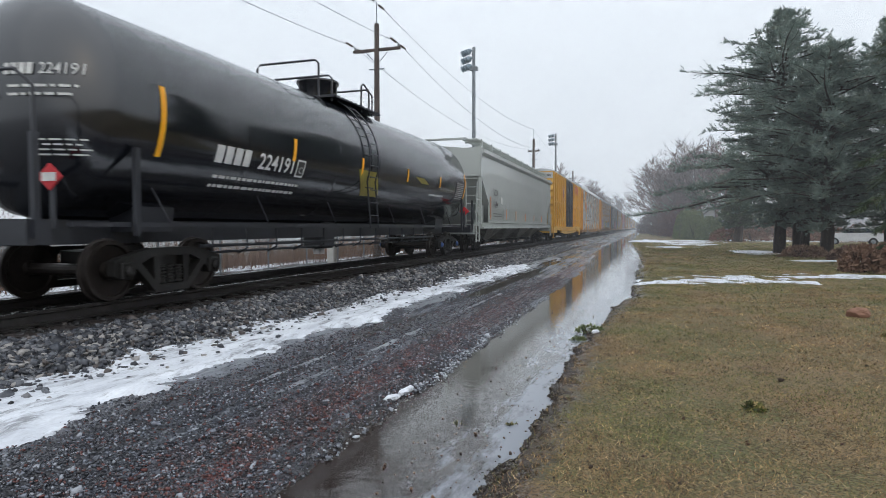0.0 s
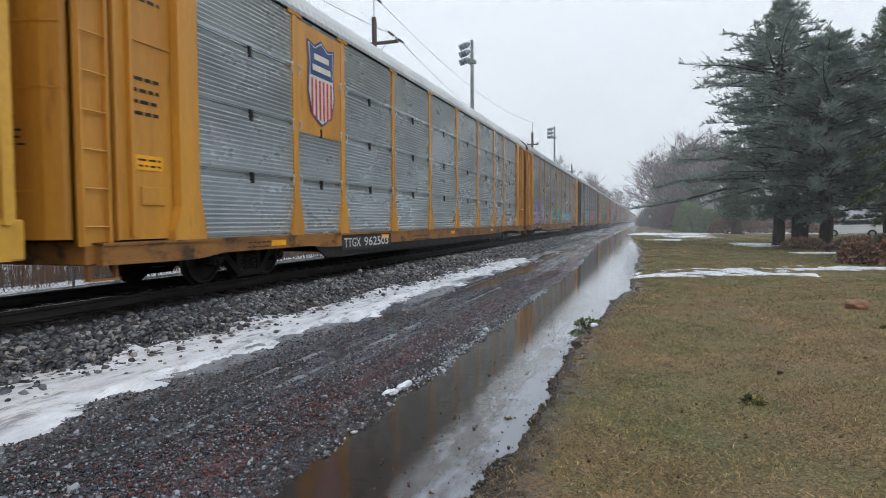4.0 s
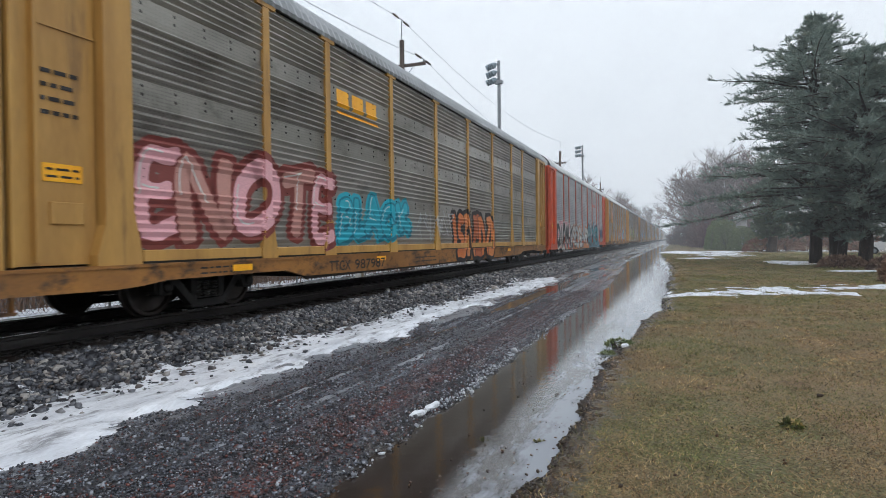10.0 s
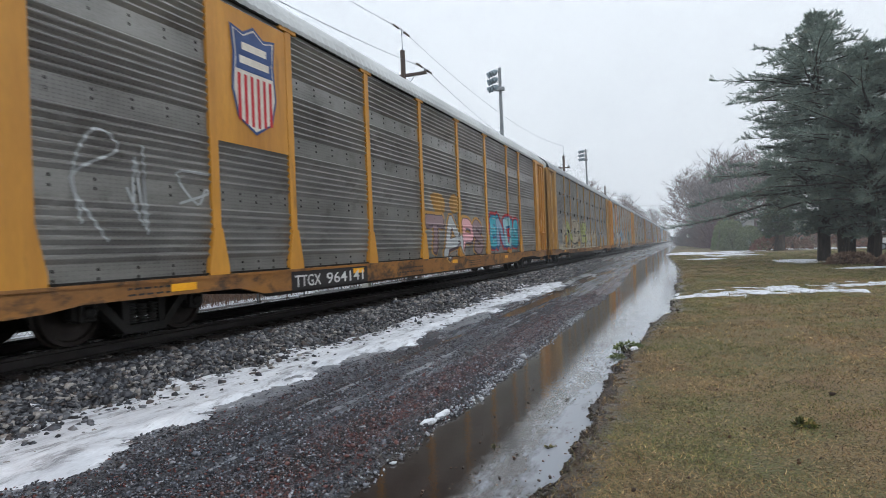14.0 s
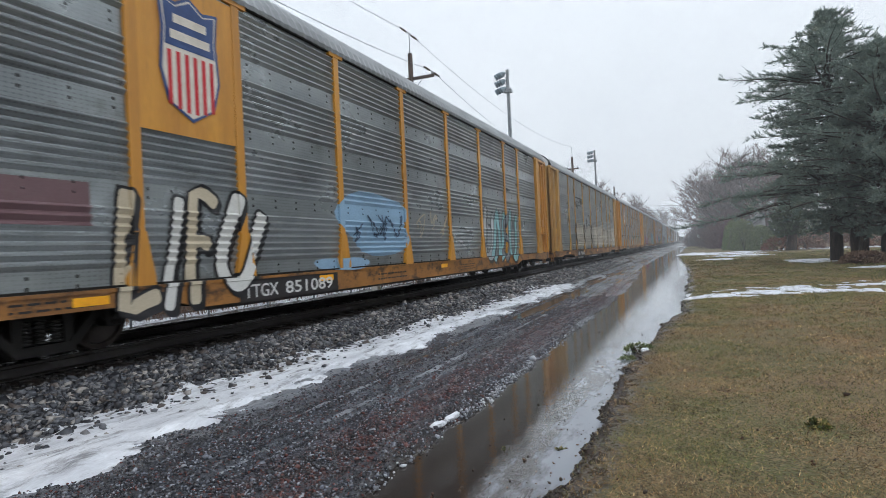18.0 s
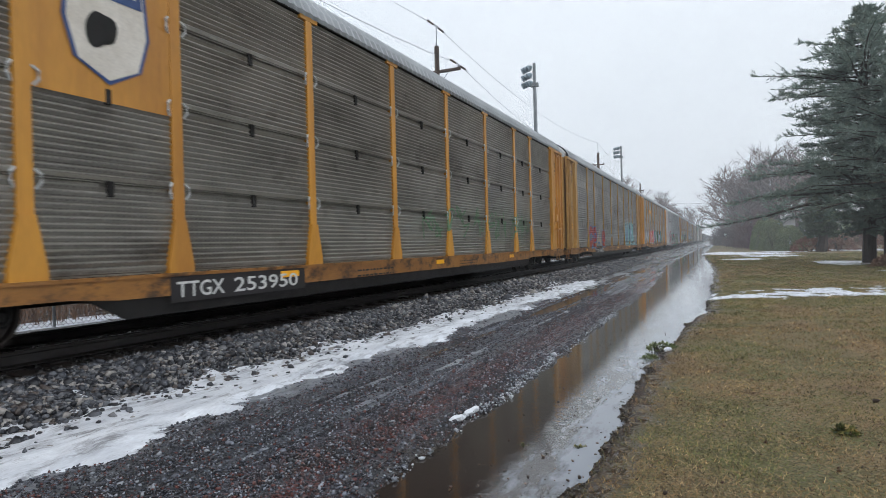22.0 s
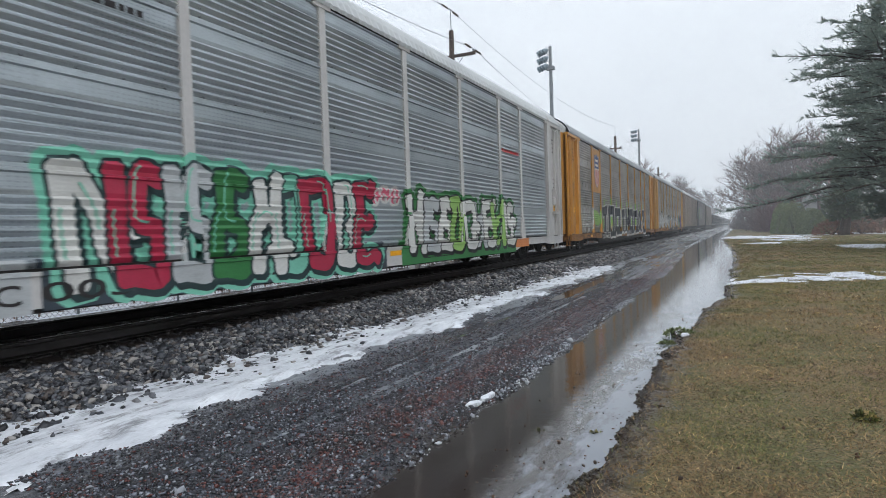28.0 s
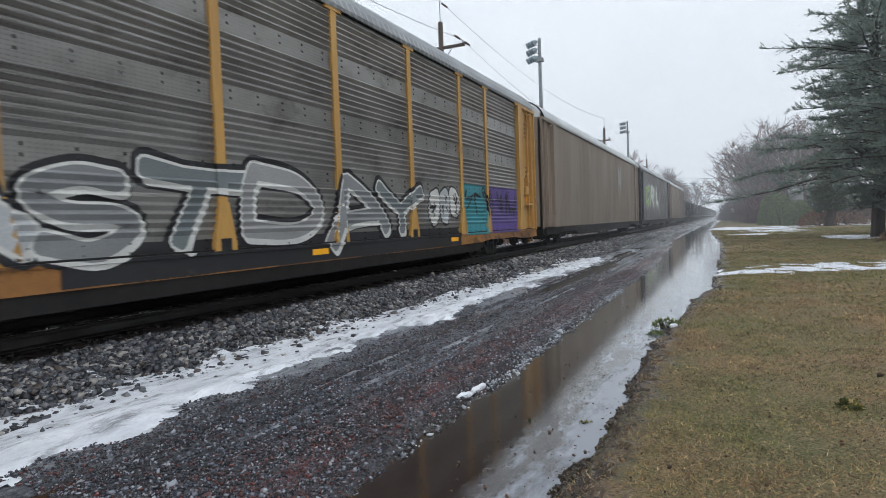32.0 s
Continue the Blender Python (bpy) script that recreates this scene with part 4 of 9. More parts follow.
def ladder_mesh(name, x, y0, y1, z0, z1, rungs, material, proud=0.06):
    s = Shape()
    for y in (y0, y1):
        s.box(x - 0.03, x + proud, y - 0.022, y + 0.022, z0, z1)
    for i in range(rungs):
        z = z0 + (z1 - z0) * (i + 0.5) / rungs
        s.tube([(x + proud * 0.7, y0, z), (x + proud * 0.7, y1, z)], 0.013, 5)
    return s.mesh(name, material)


def ladder_panel_mesh(material):
    """The narrow plate at a car's corner that carries the rungs."""
    s = Shape().plate([(0.50, 0.74), (0.98, 0.74), (0.98, 4.9), (0.50, 4.9)], 1.36, 1.425)
    s.box(1.36, 1.46, 0.50, 0.54, 0.74, 4.9)
    s.box(1.36, 1.46, 0.94, 0.98, 0.74, 4.9)
    return s.mesh("ladder_panel", material)


# -- auto carriers --
POSTS = [2.45, 5.22, 7.12, 9.95, 12.85, 15.68, 18.50, 21.30, 23.20, 26.00]
CAR_L = 28.65
P_BOT, P_TOP, PITCH = 0.78, 4.98, 1.05


def panel_levels(style):
    """Heights and depths of the pressed ribs of a side panel."""
    out = [(1.06, 0.0)]
    if style == "fine":
        for k in range(4):
            z = 1.06 + 0.98 * k
            out += [(z + 0.02, 0.0), (z + 0.03, 0.02)]
            for j in range(13):
                out += [(z + 0.070 + 0.066 * j, 0.026), (z + 0.078 + 0.066 * j, 0.026), (z + 0.098 + 0.066 * j, 0.002)]
            out += [(z + 0.935, 0.02), (z + 0.94, -0.045)] + ([(z + 0.985, -0.045), (z + 0.99, 0.0)] if k < 3 else [])
    elif style == "band":
        for k in range(4):
            z = 1.06 + 0.98 * k
            for j in range(7):
                out += [(z + 0.025 + 0.1 * j, 0.0), (z + 0.078 + 0.1 * j, 0.034), (z + 0.086 + 0.1 * j, 0.034), (z + 0.11 + 0.1 * j, 0.004)]
            out += [(z + 0.76, 0.012), (z + 0.91, 0.012), (z + 0.925, 0.04), (z + 0.95, 0.04), (z + 0.96, 0.0)]
    elif style == "plain":
        pass
    else:
        for k in range(4):
            z = 1.06 + 0.98 * k
            out += [(z + 0.20, 0.0)]
            for j in range(7):
                out += [(z + 0.215 + 0.1 * j, 0.0), (z + 0.268 + 0.1 * j, 0.034), (z + 0.276 + 0.1 * j, 0.034), (z + 0.30 + 0.1 * j, 0.004)]
    out.append((4.98, 0.0))
    return [(P_BOT + (z - 1.06) * (P_TOP - P_BOT) / 3.92, d) for z, d in out]


def panel_mesh(style, width, material):
    lv = panel_levels(style)
    n = len(lv)
    v = [(d, y, z) for y in (0.0, width) for z, d in lv] + [(-0.05, y, z) for y in (0, width) for z in (P_BOT, P_TOP)]
    f = [(i, n + i, n + i + 1, i + 1) for i in range(n - 1)]
    b = 2 * n
    f += [(b, b + 1, b + 3, b + 2), (0, b, b + 2, n), (n - 1, 2 * n - 1, b + 3, b + 1)]
    me = mesh_of("side_panel", v, f, material)
    return me


def rivets_mesh(width, material):
    """Rows of bolt heads and clips on the flat bands of a panel."""
    s = Shape()
    for k in range(4):
        for dz in (0.05, 0.16):
            z = P_BOT + PITCH * k + dz
            for j in range(5):
                y = width * (j + 0.5) / 5
                s.add([(0.002, y - 0.016, z - 0.02), (0.002, y + 0.016, z - 0.02), (0.002, y + 0.016, z + 0.02), (0.002, y - 0.016, z + 0.02), (0.018, y, z)], [(0, 1, 4), (1, 2, 4), (2, 3, 4), (3, 0, 4)])
    return s.mesh("bolts", material)


def post_mesh(material, foot=True):
    s = Shape()
    w, d = 0.085, 0.048
    s.plate([(-w, P_BOT), (w, P_BOT), (w, P_TOP), (-w, P_TOP)], -0.04, d)
    if foot:
        s.plate([(-0.2, 0.72), (0.2, 0.72), (0.2, 0.88), (w, 1.45), (-w, 1.45), (-0.2, 0.88)], 0.0, d + 0.025)
    s.plate([(-0.24, 4.90), (0.24, 4.90), (0.24, 5.0), (-0.24, 5.0)], 0.0, d + 0.01)
    return s.mesh("post", material)


def sill_mesh(material, low=0.37):
    s = Shape()
    L = CAR_L
    s.plate([(0.75, 0.50), (2.2, 0.48), (2.6, 0.50), (3.0, 0.55), (5.6, 0.55), (6.2, low + 0.02), (9.0, low), (L - 9.0, low), (L - 6.2, low + 0.02), (L - 5.6, 0.55), (L - 3.0, 0.55), (L - 2.6, 0.50), (L - 2.2, 0.48), (L - 0.75, 0.50), (L - 0.75, 0.76), (0.75, 0.76)], -0.06, 0.03)
    s.box(-0.07, 0.05, 0.75, L - 0.75, 0.735, 0.775)
    return s.mesh("side_sill", material)


def roof_mesh(material, rib=0.22):
    prof = [(1.50, 4.96), (1.515, 5.03), (1.44, 5.20), (1.30, 5.38), (1.08, 5.54), (0.78, 5.66), (0.40, 5.74), (0.0, 5.77)]
    prof = prof + [(-x, z) for x, z in prof[-2::-1]]
    n = len(prof)
    ys = np.arange(0.72, CAR_L - 0.70, rib / 2)
    v, f = [], []
    for i, y in enumerate(ys):
        k = 1.0 + (0.0 if i % 2 else 0.014)
        v += [(x * k, y, 4.96 + (z - 4.96) * (1 + (0.0 if i % 2 else 0.045))) for x, z in prof]
    for i in range(len(ys) - 1):
        f += [(i * n + j, i * n + j + 1, (i + 1) * n + j + 1, (i + 1) * n + j) for j in range(n - 1)]
    return mesh_of("roof", v, f, material)


def end_door_mesh(material, top=4.98):
    """The rounded pair of end doors, in upright strips."""
    s = Shape()
    pts = [(1.36, 0.62), (1.30, 0.46), (1.10, 0.36), (0.75, 0.28), (0.38, 0.235), (0.0, 0.22), (-0.38, 0.235), (-0.75, 0.28), (-1.10, 0.36), (-1.30, 0.46), (-1.36, 0.62)]
    v = [(x, y, z) for z in (0.82, 3.35, 3.40, top) for x, y in pts]
    n = len(pts)
    f = [(k * n + i, (k + 1) * n + i, (k + 1) * n + i + 1, k * n + i + 1) for k in range(3) for i in range(n - 1)]
    s.add(v, f)
    return s.mesh("end_door", material)


def door_rib_mesh(material):
    pts = [(1.36, 0.62), (1.30, 0.46), (1.10, 0.36), (0.75, 0.28), (0.38, 0.235), (0.0, 0.22), (-0.38, 0.235), (-0.75, 0.28), (-1.10, 0.36), (-1.30, 0.46), (-1.36, 0.62)]
    n = len(pts)
    return mesh_of("door_rib", [(x * 1.004, y - 0.012, zz) for zz in (-0.012, 0.012) for x, y in pts], [(i, n + i, n + i + 1, i + 1) for i in range(n - 1)], material)


def end_cap_mesh(material):
    """The pale hood above the end doors, closing the roof."""
    arch = [(1.36, 4.98), (1.40, 5.20), (1.26, 5.38), (1.04, 5.54), (0.75, 5.65), (0.38, 5.73), (0.0, 5.76)]
    arch = arch + [(-x, z) for x, z in arch[-2::-1]]
    face = [(1.36, 0.62), (1.30, 0.46), (1.10, 0.36), (0.75, 0.28), (0.38, 0.235), (0.0, 0.22)]
    n = len(arch)
    low = [(x, 0.22 + 0.40 * (abs(x) / 1.40) ** 3, 4.97) for x, _ in arch]
    mid = [(x * 0.985, 0.26 + 0.36 * (abs(x) / 1.40) ** 3, z - 0.06 if z > 5 else z + 0.004) for x, z in arch]
    top = [(x, 0.78, z) for x, z in arch]
    v = low + mid + top
    f = [(k * n + i, (k + 1) * n + i, (k + 1) * n + i + 1, k * n + i + 1) for k in range(2) for i in range(n - 1)]
    return mesh_of("end_hood", v, f, material)


def corner_mesh(material):
    """Recessed side door between the corner and the first panel."""
    s = Shape()
    s.plate([(0.62, 0.8), (2.08, 0.8), (2.08, 4.9), (0.62, 4.9)], 1.30, 1.40)
    s.box(1.38, 1.47, 1.30, 1.36, 0.84, 4.86)
    s.box(1.36, 1.50, 1.03, 1.08, 0.8, 4.9)
    s.box(1.38, 1.43, 1.5, 1.9, 1.25, 1.5, 0.01)
    s.box(1.38, 1.42, 1.36, 2.08, 3.4, 3.43)
    return s.mesh("side_door", material)


def jamb_mesh(material):
    return Shape().plate([(1.98, 0.72), (2.62, 0.72), (2.62, 0.9), (2.50, 1.45), (2.50, 4.98), (2.10, 4.98), (2.10, 1.25), (1.98, 0.9)], 1.36, 1.53).mesh("door_jamb", material)


def header_mesh(material):
    s = Shape().box(1.36, 1.52, 0.55, 2.75, 4.88, 5.0, 0.015)
    s.tube([(1.50, 1.0, 4.86), (1.52, 1.5, 4.70), (1.50, 2.0, 4.86)], 0.02, 5)
    return s.mesh("door_header", material)


def brake_mesh(material):
    """Hand brake box and wheel beside the trailing door."""
    s = Shape().box(1.40, 1.52, 1.45, 1.75, 1.95, 2.25, 0.03)
    s.tube([(1.55, 1.6 + 0.17 * math.cos(a), 2.55 + 0.17 * math.sin(a)) for a in [math.tau * j / 12 for j in range(13)]], 0.015, 5)
    s.box(1.40, 1.55, 1.57, 1.63, 2.25, 2.56)
    s.box(1.40, 1.62, 1.3, 1.9, 1.60, 1.66)
    return s.mesh("hand_brake", material)


def auto_carrier(label, frame_mat, panel_mat, style="rib", roof_mat=None, sill_mat=None, hood=None, sooty=False, base_rail=False):
    car = tagged(new("auto_carrier"), label, "rail car", "auto carriers of the train")
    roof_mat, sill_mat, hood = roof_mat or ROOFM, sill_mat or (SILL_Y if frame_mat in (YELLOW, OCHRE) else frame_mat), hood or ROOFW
    put("roof", shared(("roof", roof_mat), lambda: roof_mesh(roof_mat)), car)
    put("deck", shared("deck", lambda: Shape().box(-1.44, 1.44, 0.7, CAR_L - 0.7, 0.75, 0.78).box(-0.2, 0.2, 0.6, CAR_L - 0.6, 0.62, 0.75).box(-1.3, 1.3, 7, CAR_L - 7, 0.36, 0.42).mesh("deck", IRON)), car)
    for side in (1, -1):
        def at(x, y):
            return pose(x, y, 0) if side > 0 else pose(-x, CAR_L - y, 0, 0, 0, 180)
        deep = style in ("fine", "band") or sooty
        low = 0.48 if deep and style != "band" else 0.40
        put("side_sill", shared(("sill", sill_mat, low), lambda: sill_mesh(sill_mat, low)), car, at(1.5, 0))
        foot = 0.27 if low > 0.45 else 0.36
        put("side_beam", shared(("side_beam", foot), lambda: Shape().plate([(5.7, 0.60), (6.3, foot), (CAR_L - 6.3, foot), (CAR_L - 5.7, 0.60)], -0.04, 0.0).mesh("side_beam", IRON)), car, at(1.50, 0))
        for i, y in enumerate(POSTS[:-1]):
            w = round(POSTS[i + 1] - y, 1)
            p = put("side_panel", shared(("panel", style, w, panel_mat), lambda: panel_mesh(style, w, panel_mat)), car, at(1.44, y))
            if style in ("rib", "band"):
                tagged(put("bolts", shared(("bolts", w), lambda: rivets_mesh(w, IRON)), p), kind="stuff")
            elif style == "fine":
                for k in range(1, 4):
                    put("latch", shared("latch", lambda: Shape().box(0.0, 0.045, -0.04, 0.04, -0.15, 0.03, 0.008).mesh("latch", IRON)), p, pose(0, w / 2, P_BOT + PITCH * k))
        if style != "plain":
            for y in POSTS[1:-1]:
                put("post", shared(("post", frame_mat), lambda: post_mesh(frame_mat)), car, at(1.44, y))
        if style == "fine" and side > 0:
            for y in POSTS[1:-1]:
                for k in range(1, 4):
                    put("hinge", shared("hinge", lambda: Shape().tube([(0.04, -0.11, -0.1), (0.07, -0.15, -0.04), (0.07, -0.15, 0.05), (0.04, -0.10, 0.1)], 0.018, 5).tube([(0.04, 0.11, -0.1), (0.07, 0.15, -0.04), (0.07, 0.15, 0.05), (0.04, 0.10, 0.1)], 0.018, 5).mesh("hinge", ROOFW)), car, at(1.44, y) @ pose(0, 0, P_BOT + PITCH * k - 0.02), "pale steel hinge loop")
        # dark strip stands in for the shadow gap under the panels
        if style in ("rib", "band") and side > 0:
            for i, y in enumerate(POSTS[:-1]):
                gap_ = round(POSTS[i + 1] - y - 0.42, 2)
                put("seam", shared(("seam", gap_), lambda: Shape().box(0.0, 0.062, 0.0, gap_, 0.776, 0.806).mesh("seam", IRON)), car, at(1.44, y + 0.21), "dark strip put in for the shadow gap above the sill")
        if base_rail and side > 0:
            for i, y in enumerate(POSTS[:-1]):
                wide_ = round(POSTS[i + 1] - y - 0.42, 2)
                put("base_rail", shared(("base_rail", wide_, frame_mat), lambda: Shape().box(-0.02, 0.06, 0.0, wide_, 0.79, 0.95, 0.01).mesh("base_rail", frame_mat)), car, at(1.44, y + 0.21))
        put("top_rail", shared(("top_rail", frame_mat if style == "plain" else IRON), lambda: Shape().box(-0.03, 0.04, 2.3, CAR_L - 2.5, 4.945, 4.975).mesh("top_rail", frame_mat if style == "plain" else IRON)), car, at(1.455, 0))
    for q in (0, 1):
        m = pose(0, 0, 0) if q == 0 else pose(0, CAR_L, 0, 0, 0, 180)
        ed = put("end_door", shared(("end_door", frame_mat), lambda: end_door_mesh(frame_mat)), car, m)
        for z in (1.4, 2.6, 3.37, 4.5):
            put("door_rib", shared(("door_rib", frame_mat), lambda: door_rib_mesh(frame_mat)), ed, pose(0, 0, z))
        put("end_hood", shared(("end_hood", hood), lambda: end_cap_mesh(hood)), car, m)
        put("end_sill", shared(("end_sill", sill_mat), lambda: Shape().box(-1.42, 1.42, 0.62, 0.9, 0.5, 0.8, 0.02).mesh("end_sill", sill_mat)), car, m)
        for sx in (0, 1):
            # both corners of this end
            if sx == q:
                md = m
                door = shared(("side_door", frame_mat), lambda: corner_mesh(frame_mat))
                lad = shared(("ladder", frame_mat), lambda: ladder_mesh("ladder", 1.43, 0.55, 0.93, 0.74, 4.9, 9, frame_mat))
            else:
                md = m @ Matrix.Identity(4)
                door = shared(("side_door_far", frame_mat), lambda: flip_x(shared(("side_door", frame_mat), lambda: corner_mesh(frame_mat)), frame_mat))
                lad = shared(("ladder_far", frame_mat), lambda: flip_x(shared(("ladder", frame_mat), lambda: ladder_mesh("ladder", 1.43, 0.55, 0.93, 0.74, 4.9, 9, frame_mat)), frame_mat))
            put("side_door", door, car, md)
            for part_name, make in (("door_jamb", jamb_mesh), ("door_header", header_mesh)):
                near = shared((part_name, frame_mat), lambda: make(frame_mat))
                put(part_name, near if sx == q else shared((part_name, "far", frame_mat), lambda: flip_x(near, frame_mat)), car, md)
            put("ladder", lad, car, md)
            lp = shared(("ladder_panel", frame_mat), lambda: ladder_panel_mesh(frame_mat))
            put("ladder_panel", lp if sx == q else shared(("ladder_panel", "far", frame_mat), lambda: flip_x(lp, frame_mat)), car, md)
            # solid dark strip drawn for the shade inside the door gap
            slot_ = shared("door_slot", lambda: Shape().box(1.34, 1.412, 0.985, 1.028, 0.76, 4.9).mesh("door_slot", IRON))
            put("door_slot", slot_ if sx == q else shared("slot_shade_far", lambda: flip_x(slot_, IRON)), car, md, "dark strip put in for the shaded gap beside the sliding door")
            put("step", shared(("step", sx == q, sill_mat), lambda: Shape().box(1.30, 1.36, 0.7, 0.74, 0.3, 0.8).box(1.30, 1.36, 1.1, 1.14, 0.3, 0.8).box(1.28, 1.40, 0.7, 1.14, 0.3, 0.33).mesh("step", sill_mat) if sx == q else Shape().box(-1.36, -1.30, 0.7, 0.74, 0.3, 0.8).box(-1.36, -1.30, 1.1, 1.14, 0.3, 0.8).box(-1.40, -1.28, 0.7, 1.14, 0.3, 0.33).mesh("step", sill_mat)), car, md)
        add_coupler(car, 0.25 if q == 0 else CAR_L - 0.25, -1 if q == 0 else 1)
        add_truck(car, 4.27 if q == 0 else CAR_L - 4.27)
    put("hand_brake", shared(("hand_brake", frame_mat), lambda: brake_mesh(frame_mat)), car, Matrix.Translation((0, CAR_L, 0)) @ Matrix.Diagonal((1, 1, 1, 1)) @ pose(0, -3.2, 0))
    return car


def flip_x(me, material):
    v = [(-p.co.x, p.co.y, p.co.z) for p in me.vertices]
    f = [tuple(reversed(p.vertices)) for p in me.polygons]
    return mesh_of(me.name, v, f, material)


# -- tank car --
def tank_car():
    car = tagged(new("tank_car"), "glossy black tank car with yellow reflective strips", "rail car", "train")
    L, y0, y1, r, zc = 18.6, 1.0, 17.75, 1.50, 2.62
    head = [(y0 + 0.75 * (1 - math.cos(a)), r * math.sin(a)) for a in [math.pi / 2 * i / 8 for i in range(9)]]
    prof = head + [(y, r + (0.005 if j == 2 else 0)) for y in (4.3, 7.4, 10.6, 13.8) for j in (0, 1, 2, 3, 4)] + [(y0 + y1 - y, q) for y, q in reversed(head)]
    prof = [(y + ((-0.09, -0.03, 0.0, 0.03, 0.09)[(i - 9) % 5] if 9 <= i < 29 else 0), q) for i, (y, q) in enumerate(prof)]
    tank = put("tank", Shape().lathe_y(prof, 56).moved(0, 0, zc).mesh("tank", TANK, True), car)
    dome = Shape().lathe_z([(0, 0.47), (0.46, 0.47), (0.47, 0.52), (0.54, 0.52), (0.57, 0.34), (0.58, 0.0)], 24).moved(0, 9.1, zc + r - 0.05)
    put("dome", dome.mesh("dome", TANK, True), tank)
    for y, h in ((7.75, 0.62), (8.35, 0.42), (10.35, 0.5)):
        put("guard_rail", Shape().tube([(-0.8, y, 3.95), (-0.8, y, 4.05 + h), (-0.72, y, 4.13 + h), (0.72, y, 4.13 + h), (0.8, y, 4.05 + h), (0.8, y, 3.95)], 0.026, 6).mesh("guard_rail", BLACKP), car)
    for x in (0.82, -0.82):
        put("hoop_rail", Shape().tube([(x, 9.85, 3.95), (x, 9.85, 4.62), (x, 9.98, 4.7), (x, 10.5, 4.5), (x, 10.5, 3.95)], 0.024, 6).mesh("hoop_rail", BLACKP), car)
    s = Shape().box(-0.95, 0.95, 8.2, 10.8, 4.02, 4.05)
    for k in range(12):
        s.box(-0.95, 0.95, 8.2 + 0.22 * k, 8.24 + 0.22 * k, 4.05, 4.08)
    put("platform", s.mesh("platform", BLACKP), car)
    for side in (1, -1):
        s = Shape()
        arc = [(side * (r + 0.09) * math.sin(a), zc + (r + 0.09) * math.cos(a)) for a in [math.radians(q) for q in range(28, 118, 9)]]
        arc.append((side * (r + 0.09), 1.0))
        for y in (8.75, 9.2):
            s.tube([(x, y, z) for x, z in arc], 0.02, 5)
        for i in range(1, 10):
            a = math.radians(28 + 9.6 * i)
            x, z = side * (r + 0.09) * math.sin(a), zc + (r + 0.09) * math.cos(a)
            s.tube([(x, 8.75, z), (x, 9.2, z)], 0.014, 5)
        for z in (2.2, 1.9, 1.6, 1.3):
            s.tube([(side * (r + 0.09), 8.75, z), (side * (r + 0.09), 9.2, z)], 0.014, 5)
        put("ladder", s.mesh("ladder", BLACKP), car)
        put("side_sill", Shape().box(side * 1.36 - 0.05, side * 1.36 + 0.05, 1.0, L - 1.0, 1.02, 1.08).mesh("side_sill", BLACKP), car)
        put("handrail", Shape().tube([(side * 1.46, 0.5, 1.05), (side * 1.46, 0.5, 2.55), (side * 1.30, 0.42, 2.72), (side * 0.3, 0.4, 2.75)], 0.022, 6).mesh("handrail", BLACKP), car)
        for y in (0.5, 1.9, L - 1.9, L - 0.5):
            put("rail_post", shared(("tank_post", side), lambda: Shape().box(side * 1.46 - 0.03, side * 1.46 + 0.03, -0.04, 0.04, 0.9, 2.05).mesh("rail_post", BLACKP)), car, pose(0, y, 0))
        # reflective strips round the belly of the shell
        for y, a0, a1 in ((2.35, 78, 115), (5.65, 88, 104), (8.55, 90, 105), (11.4, 90, 103), (14.2, 90, 103), (17.0, 78, 115)):
            pts = [(math.radians(a0 + (a1 - a0) * k / 6)) for k in range(7)]
            v = [(side * (r + 0.008) * math.sin(a), y + d, zc + (r + 0.008) * math.cos(a)) for a in pts for d in (-0.05, 0.05)]
            put("reflector", mesh_of("reflector", v, [(2 * k, 2 * k + 1, 2 * k + 3, 2 * k + 2) if side < 0 else (2 * k + 1, 2 * k, 2 * k + 2, 2 * k + 3) for k in range(6)], REFL), tank)
        for y in (2.6, 5.0, 7.5, 10.8, 13.2, 15.7):
            put("brace", shared(("tank_brace", side), lambda: Shape().tube([(side * 1.36, 0, 1.06), (side * 1.28, -0.25, 1.55)], 0.014, 5).mesh("brace", BLACKP)), car, pose(0, y, 0))
    s = Shape().box(-0.3, 0.3, 0.4, L - 0.4, 0.78, 1.12)
    for y in (2.95, L - 2.3):
        s.prism([(-0.7, 0.95), (0.7, 0.95), (0.75, 1.35), (0.4, 1.2), (-0.4, 1.2), (-0.75, 1.35)], y - 0.4, y + 0.4)
    for y in (0.55, L - 0.55):
        s.box(-1.45, 1.45, y - 0.15, y + 0.15, 0.82, 1.1)
    s.tube([(1.1, 3.5, 0.72), (1.1, 14.6, 0.72)], 0.03, 6)
    s.tube([(0.9, 3.5, 0.60), (0.9, 14.6, 0.60)], 0.025, 6)
    for y in np.arange(3.8, 14.6, 0.9):
        s.tube([(1.1, y, 1.0), (1.1, y, 0.66), (0.9, y, 0.56)], 0.02, 5)
    s.box(-0.3, 0.3, 8.8, 9.4, 0.5, 1.2, 0.06)
    put("underframe", s.mesh("underframe", BLACKP), car)
    put("outlet_valve", Shape().box(-0.1, 0.1, 9.0, 9.2, 0.35, 0.5).mesh("outlet_valve", WHITEP), car)
    put("belly_mark", mesh_of("belly_mark", belly_patch(9.1, 1.0, r, zc, 100, 124), [(2 * k + 1, 2 * k, 2 * k + 2, 2 * k + 3) for k in range(6)], paint("worn_yellow_stencil", lin(150, 138, 60), lin(120, 112, 52), rough=0.5, scale=3)), tank)
